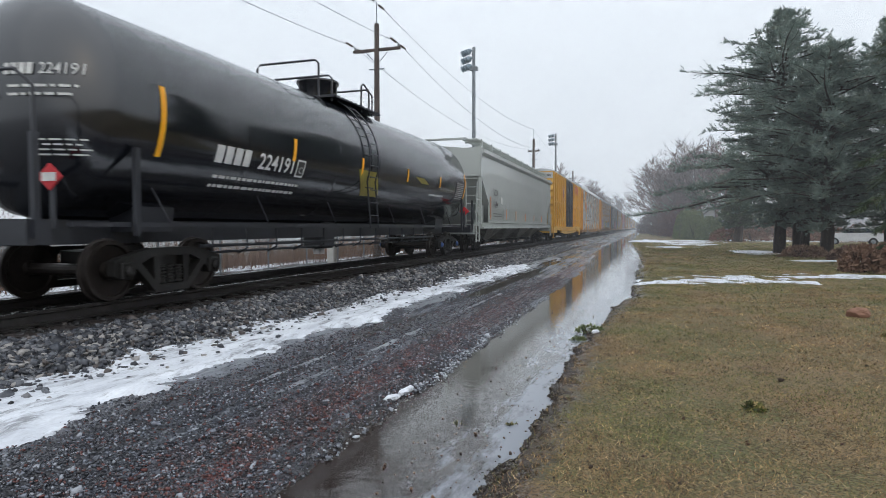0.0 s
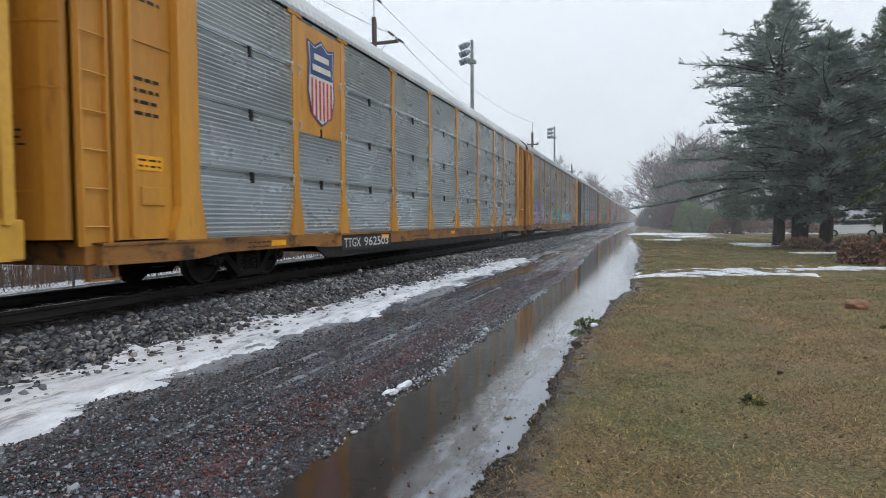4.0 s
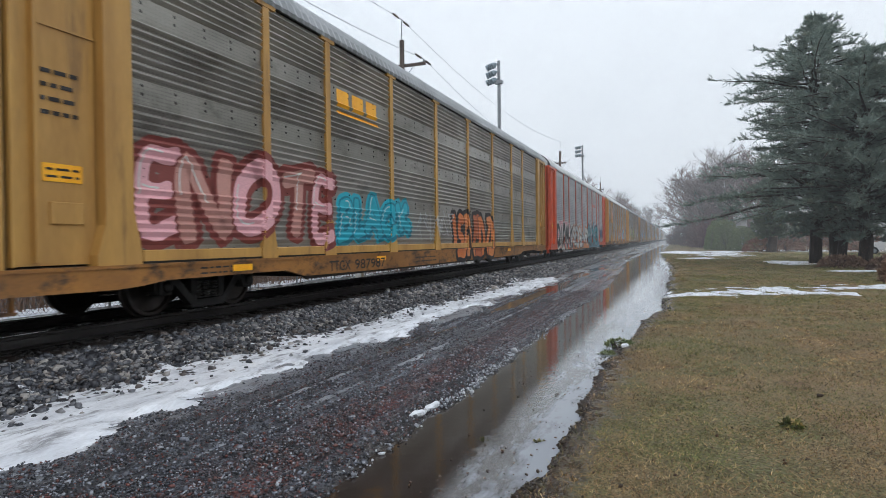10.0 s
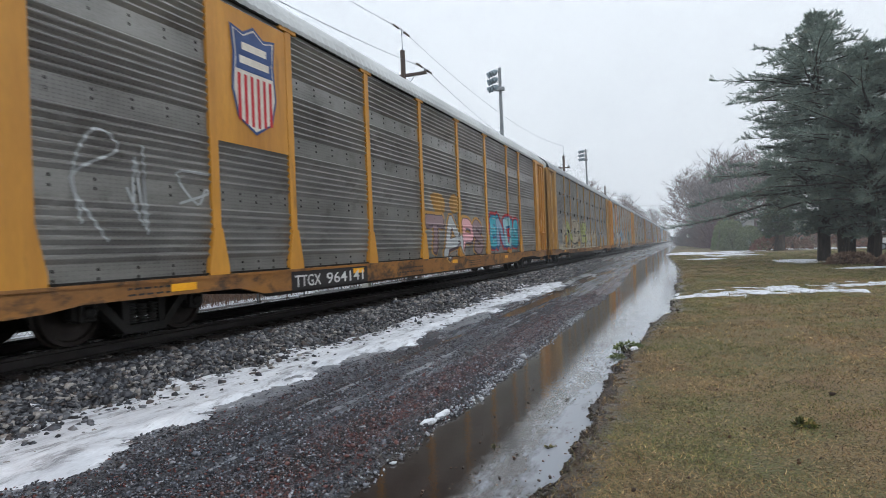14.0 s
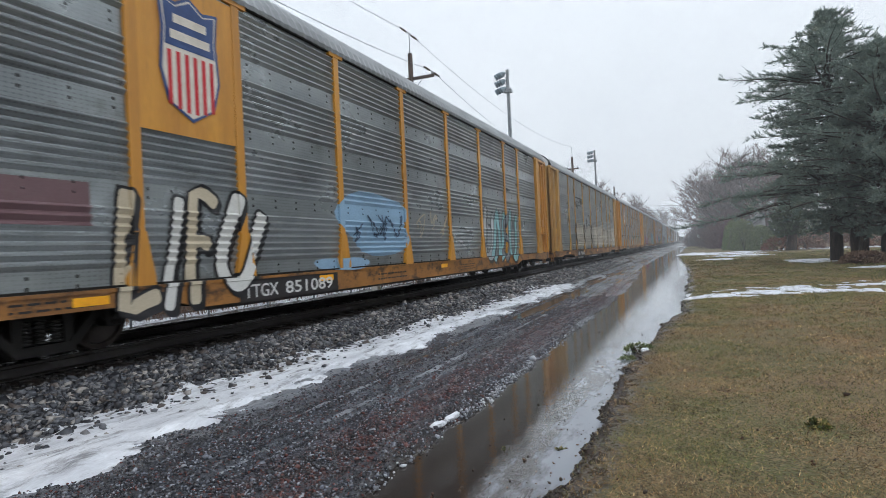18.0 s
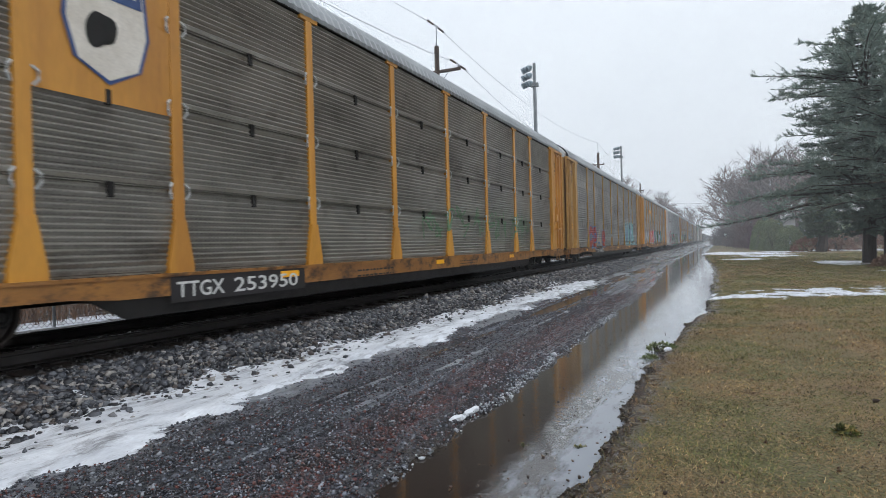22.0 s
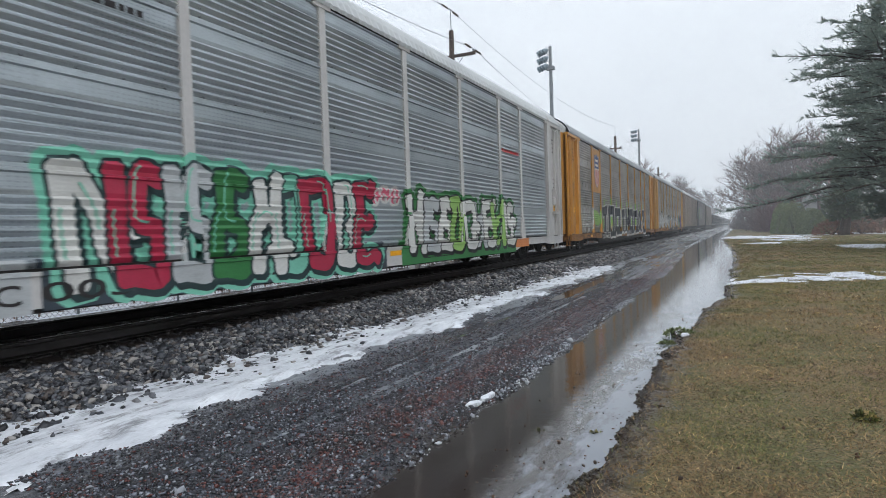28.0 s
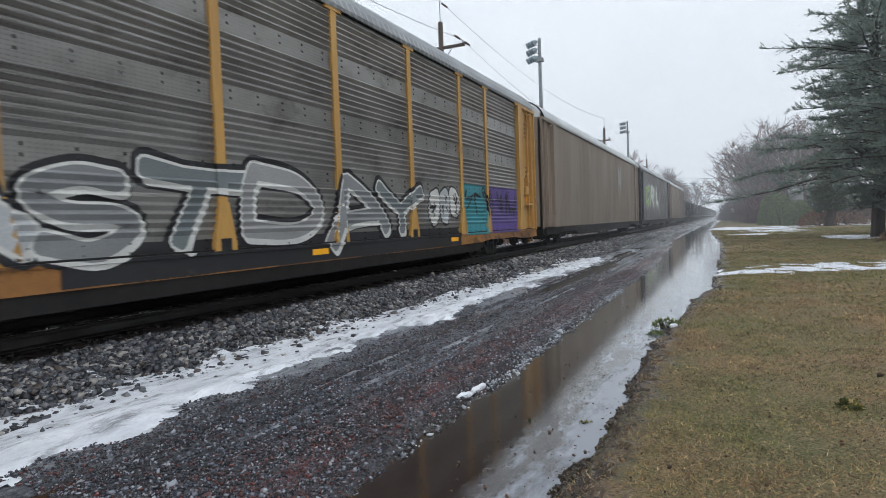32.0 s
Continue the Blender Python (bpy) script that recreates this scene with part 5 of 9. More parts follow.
    put("belly_mark", mesh_of("belly_mark", belly_patch(12.6, 0.7, r, zc, 96, 102), [(2 * k + 1, 2 * k, 2 * k + 2, 2 * k + 3) for k in range(6)], bpy.data.materials["worn_yellow_stencil"]), tank)
    for q in (0, 1):
        add_coupler(car, 0.25 if q == 0 else L - 0.25, -1 if q == 0 else 1)
        add_truck(car, 2.95 if q == 0 else L - 2.3, BLUE if q else None)
        m = pose(0, 0, 0) if q == 0 else pose(0, L, 0, 0, 0, 180)
        sx = 1 if q == 0 else -1
        back_ = 0.88 if q == 0 else 1.75
        xs_ = sx * (1.2 if q == 0 else 1.52)
        corners = [(0, -0.16), (0.19, 0), (0, 0.16), (-0.19, 0)]
        d = Shape().add([(xs_ + cx, back_ + dy_, 1.6 + cz) for dy_ in (0, 0.02) for cx, cz in corners], [(0, 1, 2, 3), (4, 7, 6, 5), (0, 4, 5, 1), (1, 5, 6, 2), (2, 6, 7, 3), (3, 7, 4, 0)])
        pl = put("placard", d.mesh("placard", RED), car, m, "red diamond hazard placard")
        put("placard_number", Shape().box(xs_ - 0.11, xs_ + 0.11, back_ - 0.008, back_ - 0.002, 1.55, 1.65).mesh("placard_number", WHITE), pl)
        put("placard_post", Shape().box(xs_ - 0.03, xs_ + 0.03, back_ + 0.025, back_ + 0.06, 1.0, 1.6).mesh("placard_post", BLACKP), car, m)
    return car


def belly_patch(y, w, r, zc, a0, a1):
    out = []
    for k in range(7):
        a = math.radians(a0 + (a1 - a0) * k / 6)
        out += [((r + 0.008) * math.sin(a), y - w / 2 + 0.5 * (k / 6 - 0.5) + d * w, zc + (r + 0.008) * math.cos(a)) for d in (0, 1)]
    return out


# -- covered hopper --
def hopper_car():
    car = tagged(new("hopper_car"), "light grey covered hopper car with ladders and roof walk", "rail car", "train")
    L = 20.3
    # curved body, sloping at both ends underneath
    prof = [(1.52, 1.15), (1.56, 1.9), (1.57, 2.6), (1.55, 3.3), (1.50, 3.95), (1.46, 4.02)]
    ring = prof + [(1.30, 4.08), (0.9, 4.18), (0.0, 4.28)]
    full = ring + [(-x, z) for x, z in ring[-2::-1]]
    n = len(full)
    v, f = [], []
    for y, lowz in ((0.84, 3.05), (0.95, 2.98), (2.15, 1.98), (2.2, 1.15), (L - 2.2, 1.15), (L - 2.15, 1.98), (L - 0.95, 2.98), (L - 0.84, 3.05)):
        v += [(x, y, max(z, lowz) if z < 4.0 else z) for x, z in full]
    for i in range(7):
        f += [(i * n + j, i * n + j + 1, (i + 1) * n + j + 1, (i + 1) * n + j) for j in range(n - 1)]
    f += [tuple(range(n))[::-1], tuple(range(7 * n, 8 * n))]
    body = put("body", mesh_of("body", v, f, HOPPER, False), car)
    for side in (1, -1):
        # seams, top chord, side sill
        put("top_chord", Shape().prism([(side * 1.46, 3.88), (side * 1.68, 3.98), (side * 1.68, 4.12), (side * 1.42, 4.2)][::side], 0.86, L - 0.86).mesh("top_chord", HOPPER), car)
        put("side_sill", Shape().prism([(side * 1.45, 0.97), (side * 1.62, 0.97), (side * 1.62, 1.02), (side * 1.58, 1.04), (side * 1.58, 1.19), (side * 1.62, 1.21), (side * 1.45, 1.23)][::side], 1.05, L - 1.05).mesh("side_sill", HOPPER), car)
        for y in (0.95, L - 0.95):
            put("corner_post", Shape().box(side * 1.5 - 0.06, side * 1.5 + 0.06, y - 0.06, y + 0.06, 1.15, 4.25).mesh("corner_post", HOPPER), car)
            put("end_slope", Shape().plate([(y, 1.15), (y, 1.30), (y + (1.4 if y < 5 else -1.4), 1.2)][:: 1 if y < 5 else -1], side * 1.3 - 0.03, side * 1.3 + 0.03).mesh("end_slope", HOPPER), car)
        for y in (0.3, L - 0.75):
            s = Shape()
            for yy in (y, y + 0.45):
                s.box(side * 1.52 - 0.025, side * 1.52 + 0.025, yy - 0.025, yy + 0.025, 0.45, 2.35 if yy == y else 1.95)
            for z in (0.5, 0.78, 1.2, 1.5, 1.8, 2.1):
                s.tube([(side * 1.52, y, z), (side * 1.52, y + 0.45, z)], 0.016, 5)
            put("ladder", s.mesh("ladder", HOPPER), car)
    for y, q in ((0.95, 1), (L - 0.95, -1)):
        put("end_panel", Shape().box(-1.5, 1.5, y - 0.04, y + 0.04, 2.95, 4.2).mesh("end_panel", HOPPER), car)
        s = Shape()
        for x in (0.95, 1.4):
            s.tube([(x, y - 0.12 * q, 1.1), (x, y - 0.12 * q, 2.85)], 0.022, 5)
        for k in range(5):
            s.tube([(0.95, y - 0.12 * q, 1.3 + 0.33 * k), (1.4, y - 0.12 * q, 1.3 + 0.33 * k)], 0.014, 5)
        put("end_ladder", s.mesh("end_ladder", HOPPER), car)
        put("platform", Shape().box(-1.5, 1.5, min(y, y - 0.7 * q), max(y, y - 0.7 * q), 1.08, 1.13).box(-1.45, 1.45, y - 0.7 * q - 0.06, y - 0.7 * q + 0.06, 0.75, 1.13).mesh("platform", HOPPER), car)
        put("slope_sheet", Shape().plate([(y, 3.0), (y + 0.08 * q, 3.0), (y + 2.3 * q, 1.17), (y + 2.2 * q, 1.17)][::q], -1.5, 1.5).mesh("slope_sheet", HOPPER), car)
        for side in (1, -1):
            put("shear_plate", Shape().plate([(y, 1.14), (y + 1.3 * q, 1.14), (y + 1.3 * q, 1.95), (y + 0.2 * q, 1.86)][::q], side * 1.28 - 0.02, side * 1.28 + 0.02).mesh("shear_plate", HOPPER), car)
        # dark disc stands in for a round hole in the shear plate
        put("brake_cylinder", Shape().lathe_x([(1.31, 0.0), (1.31, 0.2), (1.36, 0.2), (1.36, 0.0)], 16).mesh("brake_cylinder", IRON), car, pose(0, y + 0.05 * q, 1.42))
        put("brake_wheel", Shape().tube([(0.4 + 0.28 * math.cos(a), y - 0.25 * q, 1.75 + 0.28 * math.sin(a)) for a in [math.tau * j / 16 for j in range(17)]], 0.02, 5).box(0.35, 0.45, y - 0.25, y + 0.25, 1.7, 1.8).mesh("brake_wheel", IRON), car)
        put("running_step", Shape().box(-1.0, 1.0, min(y, y - 0.35 * q), max(y, y - 0.35 * q), 4.52, 4.56).mesh("running_step", HOPPER), car)
    # roof walk of open grating on brackets
    s = Shape()
    for x in (0.75, 0.85, 0.95, 1.05, 1.15, 1.25, 1.35, -0.75, -0.95, -1.15, -1.35):
        s.box(x - 0.012, x + 0.012, 1.0, L - 1.0, 4.53, 4.57)
    for y in np.arange(1.0, L - 0.9, 0.12):
        s.box(0.73, 1.37, y - 0.01, y + 0.01, 4.50, 4.56)
        s.box(-1.37, -0.73, y - 0.01, y + 0.01, 4.50, 4.56)
    walkway = put("roof_walk", s.mesh("roof_walk", HOPPER), car)
    for q in (1, -1):
        for k in range(11):
            put("bracket", shared(("roof_bracket", q), lambda: Shape().box(min(q * 1.38, q * 1.44), max(q * 1.38, q * 1.44), -0.025, 0.025, 4.1, 4.6).box(min(q * 0.7, q * 1.4), max(q * 0.7, q * 1.4), -0.02, 0.02, 4.44, 4.5).mesh("bracket", HOPPER)), walkway, pose(0, 1.5 + 1.7 * k, 0))
    for k in range(4):
        yc = 4.6 + 3.7 * k
        s = Shape()
        top, bot = (yc - 1.75, yc + 1.75), (yc - 0.45, yc + 0.45)
        vv = [(x, y, 1.14) for x in (-1.4, 1.4) for y in top] + [(x, y, 0.42) for x in (-0.75, 0.75) for y in bot]
        s.add(vv, [(0, 4, 5, 1), (2, 3, 7, 6), (0, 2, 6, 4), (1, 5, 7, 3), (4, 6, 7, 5)])
        h = put("hopper_bay", s.mesh("hopper_bay", HOPPER_LOW), car)
        put("outlet_gate", Shape().box(-0.85, 0.85, yc - 0.5, yc + 0.5, 0.32, 0.42, 0.02).tube([(-1.1, yc + 0.3, 0.37), (1.1, yc + 0.3, 0.37)], 0.03, 6).mesh("outlet_gate", IRON), h)
    put("centre_sill", Shape().box(-0.25, 0.25, 0.4, L - 0.4, 0.8, 1.08).mesh("centre_sill", IRON), car)
    for y, h in ((2.35, 0.95), (7.6, 0.45), (10.2, 0.4), (12.8, 0.35), (15.5, 0.35)):
        put("reflector", Shape().box(1.585, 1.592, y - 0.05, y + 0.05, 1.35, 1.35 + h).mesh("reflector", paint("orange_strip", lin(220, 130, 60), lin(190, 110, 60), rough=0.5, scale=3) if "orange_strip" not in bpy.data.materials else bpy.data.materials["orange_strip"]), car)
    for q in (0, 1):
        add_coupler(car, 0.25 if q == 0 else L - 0.25, -1 if q == 0 else 1)
        add_truck(car, 2.1 if q == 0 else L - 1.9)
    return car


# -- high box car --
def box_car():
    car = tagged(new("box_car"), "clean yellow high box car with black plug doors", "rail car", "train")
    L = 20.3
    y0, y1, x1, zb, zt = 0.75, L - 0.75, 1.5, 1.0, 5.05
    put("body", Shape().box(-x1 + 0.06, x1 - 0.06, y0, y1, zb, zt).mesh("body", LEMON), car)
    put("roof", Shape().prism([(x1 + 0.02, zt - 0.02), (x1 + 0.02, zt + 0.05), (0.7, zt + 0.2), (-0.7, zt + 0.2), (-x1 - 0.02, zt + 0.05), (-x1 - 0.02, zt - 0.02)][::-1], y0, y1).mesh("roof", ROOFW), car)
    for side in (1, -1):
        xo = side * x1
        put("side_sill", Shape().plate([(y0, 0.62), (2.6, 0.62), (2.6, 0.8), (4.6, 0.8), (5.0, 0.62), (7.4, 0.5), (L - 7.4, 0.5), (L - 5.0, 0.62), (L - 4.6, 0.8), (L - 2.6, 0.8), (L - 2.6, 0.62), (y1, 0.62), (y1, 1.06), (y0, 1.06)][::side], xo - 0.06 * side, xo + 0.02 * side).mesh("side_sill", LEMON), car)
        for z in (1.08, 1.66, 2.92, 4.98):
            for ya, yb in ((y0, 7.65), (12.3, y1)):
                put("belt_rail", Shape().box(min(xo, xo - 0.08 * side), max(xo, xo - 0.08 * side), ya, yb, z - 0.035, z + 0.035).mesh("belt_rail", LEMON), car)
        for y in [0.79, 1.9, 3.05, 4.2, 5.35, 6.5, 7.6, 12.4, 13.6, 14.8, 16.0, 17.2, 18.35, L - 0.79]:
            put("side_post", shared(("box_post", side), lambda: Shape().plate([(-0.065, 1.0), (0.065, 1.0), (0.065, 5.03), (-0.065, 5.03)][::side], side * 1.43, side * 1.555).mesh("side_post", LEMON)), car, pose(0, y, 0))
        for y in (8.82, 11.1):
            d = put("plug_door", shared(("plug_door", side), lambda: plug_door_mesh(side)), car, pose(0, y, 0))
            put("door_bar", shared(("door_bar", side), lambda: door_bar_mesh(side)), d)
            put("door_sign", shared(("door_sign", side), lambda: Shape().box(min(side * 1.575, side * 1.585), max(side * 1.575, side * 1.585), -0.25, 0.3, 4.0, 4.25).mesh("door_sign", paint("grey_decal", lin(126, 132, 140), lin(110, 116, 124), rough=0.5, scale=6))), d)
        s = Shape().box(min(xo, xo + 0.06 * side), max(xo, xo + 0.06 * side), 4.4, L - 4.4, 0.80, 0.84)
        for k in range(58):
            s.box(min(xo, xo + 0.09 * side), max(xo, xo + 0.09 * side), 4.5 + 0.195 * k, 4.6 + 0.195 * k, 0.74, 0.80)
        tagged(put("sill_teeth", s.mesh("sill_teeth", LEMON), car), kind="stuff")
        put("door_track", Shape().box(min(xo, xo + 0.1 * side), max(xo, xo + 0.1 * side), 5.6, 16.0, 0.98, 1.03).mesh("door_track", LEMON), car)
        for y, zt2 in ((0.95, 2.4), (L - 1.4, 2.4)):
            put("ladder", shared(("box_ladder", side), lambda: (ladder_mesh("ladder", 1.53, 0, 0.45, 1.1, 2.5, 4, LEMON) if side > 0 else flip_x(ladder_mesh("ladder", 1.53, 0, 0.45, 1.1, 2.5, 4, LEMON), LEMON))), car, pose(0, y, 0))
            put("step", shared(("box_step", side), lambda: Shape().box(side * 1.45 - 0.02, side * 1.45 + 0.02, 0.0, 0.04, 0.3, 0.7).box(side * 1.45 - 0.02, side * 1.45 + 0.02, 0.4, 0.44, 0.3, 0.7).box(side * 1.45 - 0.06, side * 1.45 + 0.06, 0.0, 0.44, 0.28, 0.31).mesh("step", LEMON)), car, pose(0, y, 0))
    for q in (0, 1):
        m = pose(0, 0, 0) if q == 0 else pose(0, L, 0, 0, 0, 180)
        def end_mesh():
            s = Shape()
            rows = [(0.73, 1.0)]
            for k in range(7):
                z = 1.1 + 0.5 * k
                rows += [(0.73, z), (0.64, z + 0.06), (0.64, z + 0.18), (0.73, z + 0.40)]
            rows.append((0.73, 4.98))
            n = len(rows)
            s.add([(x, y, z) for x in (-1.46, 1.46) for y, z in rows], [(i, i + 1, n + i + 1, n + i) for i in range(n - 1)])
            return s.mesh("end_wall", LEMON)
        put("end_wall", shared("box_end", end_mesh), car, m)
        put("end_plate", shared("box_end_plate", lambda: Shape().box(-1.44, 1.44, 0.66, 0.70, 4.55, 4.96).mesh("end_plate", WHITEP)), car, m, "white number panel at the top of the end")
        put("end_ladder", shared("box_end_ladder", lambda: Shape().box(1.0, 1.04, 0.5, 0.56, 1.1, 2.5).box(1.36, 1.40, 0.5, 0.56, 1.1, 2.5).box(1.0, 1.4, 0.5, 0.53, 1.3, 1.33).box(1.0, 1.4, 0.5, 0.53, 1.7, 1.73).box(1.0, 1.4, 0.5, 0.53, 2.1, 2.13).mesh("end_ladder", LEMON)), car, m)
        put("end_sill", shared("box_end_sill", lambda: Shape().box(-1.45, 1.45, 0.55, 0.8, 0.62, 1.06, 0.02).mesh("end_sill", LEMON)), car, m)
        add_coupler(car, 0.25 if q == 0 else L - 0.25, -1 if q == 0 else 1)
        add_truck(car, 3.6 if q == 0 else L - 3.6)
    put("underframe", Shape().box(-0.3, 0.3, 0.5, L - 0.5, 0.6, 1.0).box(-1.2, 1.2, 6, 6.2, 0.7, 1.0).box(-1.2, 1.2, 14, 14.2, 0.7, 1.0).mesh("underframe", IRON), car)
    return car


def plug_door_mesh(side):
    s = Shape()
    a, b = sorted((side * 1.48, side * 1.56))
    s.box(a, b, -1.1, 1.1, 1.06, 4.95, 0.02)
    c, d = sorted((side * 1.56, side * 1.59))
    for z in (1.2, 2.1, 3.0, 3.9, 4.75):
        s.box(c, d, -1.07, 1.07, z - 0.035, z + 0.035)
    for y in (-1.05, -0.36, 0.36, 1.05):
        s.box(c, d, y - 0.03, y + 0.03, 1.1, 4.8)
    return s.mesh("plug_door", NAVYP)


def door_bar_mesh(side):
    s = Shape()
    for y in (-0.6, 0.6):
        s.tube([(side * 1.62, y, 1.05), (side * 1.62, y, 4.85)], 0.025, 6)
        s.box(min(side * 1.58, side * 1.66), max(side * 1.58, side * 1.66), y - 0.12, y + 0.12, 2.3, 2.36)
    s.tube([(side * 1.64, -0.15, 1.7), (side * 1.64, 0.5, 2.0)], 0.02, 6)
    return s.mesh("door_bar", NAVYP)


# -- dark open cars at the tail of the train --
def open_hopper(material):
    car = tagged(new("open_hopper_car"), "dark steel open-top bulk car far along the train", "rail car", "open cars at the tail")
    L = 16.2
    for side in (1, -1):
        put("side_wall", shared(("oh_side", side), lambda: Shape().plate([(0.6, 3.4), (0.6, 2.0), (1.8, 1.0), (L - 1.8, 1.0), (L - 0.6, 2.0), (L - 0.6, 3.4)][:: -side], side * 1.46 - 0.04, side * 1.46 + 0.04).mesh("side_wall", material)), car)
        for k in range(11):
            put("stake", shared(("oh_stake", side), lambda: Shape().box(side * 1.55 - 0.05, side * 1.55 + 0.05, -0.06, 0.06, 1.0, 3.4).mesh("stake", material)), car, pose(0, 2.0 + 1.22 * k, 0))
        put("top_rail", shared(("oh_top", side), lambda: Shape().box(side * 1.5 - 0.08, side * 1.5 + 0.08, 0.55, L - 0.55, 3.36, 3.48).mesh("top_rail", material)), car)
    put("floor", shared("oh_floor", lambda: Shape().plate([(0.6, 3.3), (1.9, 1.0), (L - 1.9, 1.0), (L - 0.6, 3.3), (L - 0.6, 3.2), (L - 1.9, 0.8), (1.9, 0.8), (0.6, 3.2)], -1.42, 1.42).box(-0.3, 0.3, 0.4, L - 0.4, 0.6, 0.95).mesh("floor", material)), car)
    for q in (0, 1):
        add_coupler(car, 0.25 if q == 0 else L - 0.25, -1 if q == 0 else 1)
        add_truck(car, 2.2 if q == 0 else L - 2.2)
    return car


# ---- poles, wires, masts ----
def utility_pole(x, y, top, arm=True, lean=0.0, reach=1.25):
    pole = tagged(new("utility_pole"), "weathered wooden utility pole with a crossarm and insulators", "utility pole", "poles along the track")
    pole.matrix_basis = pose(x, y, 0, 0, lean, 0)
    put("shaft", Shape().tube([(0, 0, -0.2), (0, 0, top)], 0.17, 10, 0.12).mesh("shaft", WOODP), pole)
    if arm:
        za = top - 1.25
        ca = put("crossarm", Shape().box(-reach, reach, -0.06, 0.06, za - 0.07, za + 0.07, 0.01).mesh("crossarm", WOODP), pole)
        put("brace", Shape().tube([(-0.6, 0.05, za - 0.05), (0, 0.05, za - 0.7)], 0.02, 5).tube([(0.6, 0.05, za - 0.05), (0, 0.05, za - 0.7)], 0.02, 5).mesh("brace", GREYM), pole)
        for dx in (0.1 - reach, reach - 0.1):
            put("insulator", Shape().lathe_z([(0, 0.03), (0.04, 0.07), (0.07, 0.035), (0.1, 0.07), (0.14, 0.03), (0.18, 0.0)], 10).moved(dx, 0, za + 0.07).mesh("insulator", GREYM), ca)
        put("pin", Shape().tube([(0, 0, top), (0, 0, top + 1.05)], 0.025, 6).mesh("pin", GREYM), pole)
        put("bracket", Shape().box(-0.4, 0.4, -0.04, 0.04, za - 0.95, za - 0.9).mesh("bracket", GREYM), pole)
    return pole


def sag(a, b, drop, n=18):
    a, b = Vector(a), Vector(b)
    return [a.lerp(b, i / n) - Vector((0, 0, drop * 4 * (i / n) * (1 - i / n))) for i in range(n + 1)]


def wire(a, b, drop=0.8, r=0.011):
    tagged(put("overhead_wire", Shape().tube(sag(a, b, drop), r, 4).mesh("overhead_wire", WIREM)), "thin dark overhead wire strung between the poles", "wire", "overhead wires")


def light_mast(x, y, top, sign=-1):
    mast = tagged(new("light_mast"), "tall steel floodlight mast of a sports field", "light mast", "floodlight masts")
    mast.matrix_basis = pose(x, y, 0)
    put("shaft", Shape().tube([(0, 0, -0.3), (0, 0, top)], 0.28, 10, 0.17).mesh("shaft", GREYM), mast)
    put("collar", Shape().lathe_z([(0, 0.2), (0, 0.6), (0.5, 0.6), (0.5, 0.2)], 10).moved(0, 0, 9.4).mesh("collar", GREYM), mast)
    for k in range(3):
        z = top - 0.35 - 0.85 * k
        arm = put("crossarm", Shape().tube([(0.05, -0.1, z), (-1.25, 0.9, z + 0.1)], 0.05, 6).mesh("crossarm", GREYM), mast)
        put("stay", Shape().tube([(0.0, 0.0, z - 0.55), (-0.95, 0.65, z)], 0.025, 5).mesh("stay", GREYM), arm)
        for j in range(3):
            def lamp():
                return Shape().lathe_y([(-0.36, 0.0), (-0.36, 0.33), (-0.28, 0.36), (0.0, 0.30), (0.22, 0.12), (0.3, 0.0)], 14).mesh("floodlight", GLASSY)
            put("floodlight", shared("floodlight", lamp), mast, pose(-0.45 - 0.42 * j, -0.1 + 0.36 * j, z - 0.06, 28, 0, -70))
    put("ballast_box", Shape().box(-0.45, 0.45, -0.25, 0.25, top - 2.6, top - 2.2, 0.02).mesh("ballast_box", GREYM), mast)
    return mast


def build_lines():
    spots = [(-12.4, -14, 11.3), (-12.5, 27.45, 11.35), (-11.3, 64.5, 10.8), (-12.2, 109.3, 11.4), (-12.4, 152, 11.4), (-12.6, 196, 11.6), (-13, 245, 11.8)]
    for k, (x, y, top) in enumerate(spots):
        utility_pole(x, y, top, True, 0.0, 1.25 if k < 2 else 0.62)
    for k, ((xa, ya, ta), (xb, yb, tb)) in enumerate(zip(spots, spots[1:])):
        wire((xa, ya, ta + 1.05), (xb, yb, tb + 1.05), 1.0)
        if k == 0:
            for q in (-1, 0, 1):
                for way in (-0.95, 0.25):
                    beads = Shape().lathe_y([(0.11 * j + d, r) for j in range(6) for d, r in ((0, 0.015), (0.02, 0.055), (0.05, 0.055), (0.07, 0.015))], 8)
                    beads.moved(xb + q * 1.15, yb + way, (tb - 1.04 if q else tb + 1.02) - 0.03)
                    tagged(put("insulator_string", beads.mesh("insulator_string", WOODP)), "brown string insulator on an overhead wire", "insulator", "string insulators")
        ra, rb = 1.15 if k < 2 else 0.52, 1.15 if k < 1 else 0.52
        for q in (-1, 1):
            wire((xa + q * ra, ya, ta - 1.02), (xb + q * rb, yb, tb - 1.02), 1.2)
    # line that crosses the lane far off
    for z in (11.2, 10.4, 12.6):
        wire((-12.4, 196, z), (16, 190, z - 0.4), 0.5, 0.03)
    utility_pole(16, 190, 12.5)
    utility_pole(13.5, 62, 11.5, True)
    light_mast(-18.45, 66.6, 21.65)
    light_mast(-18.7, 134.2, 21.9)


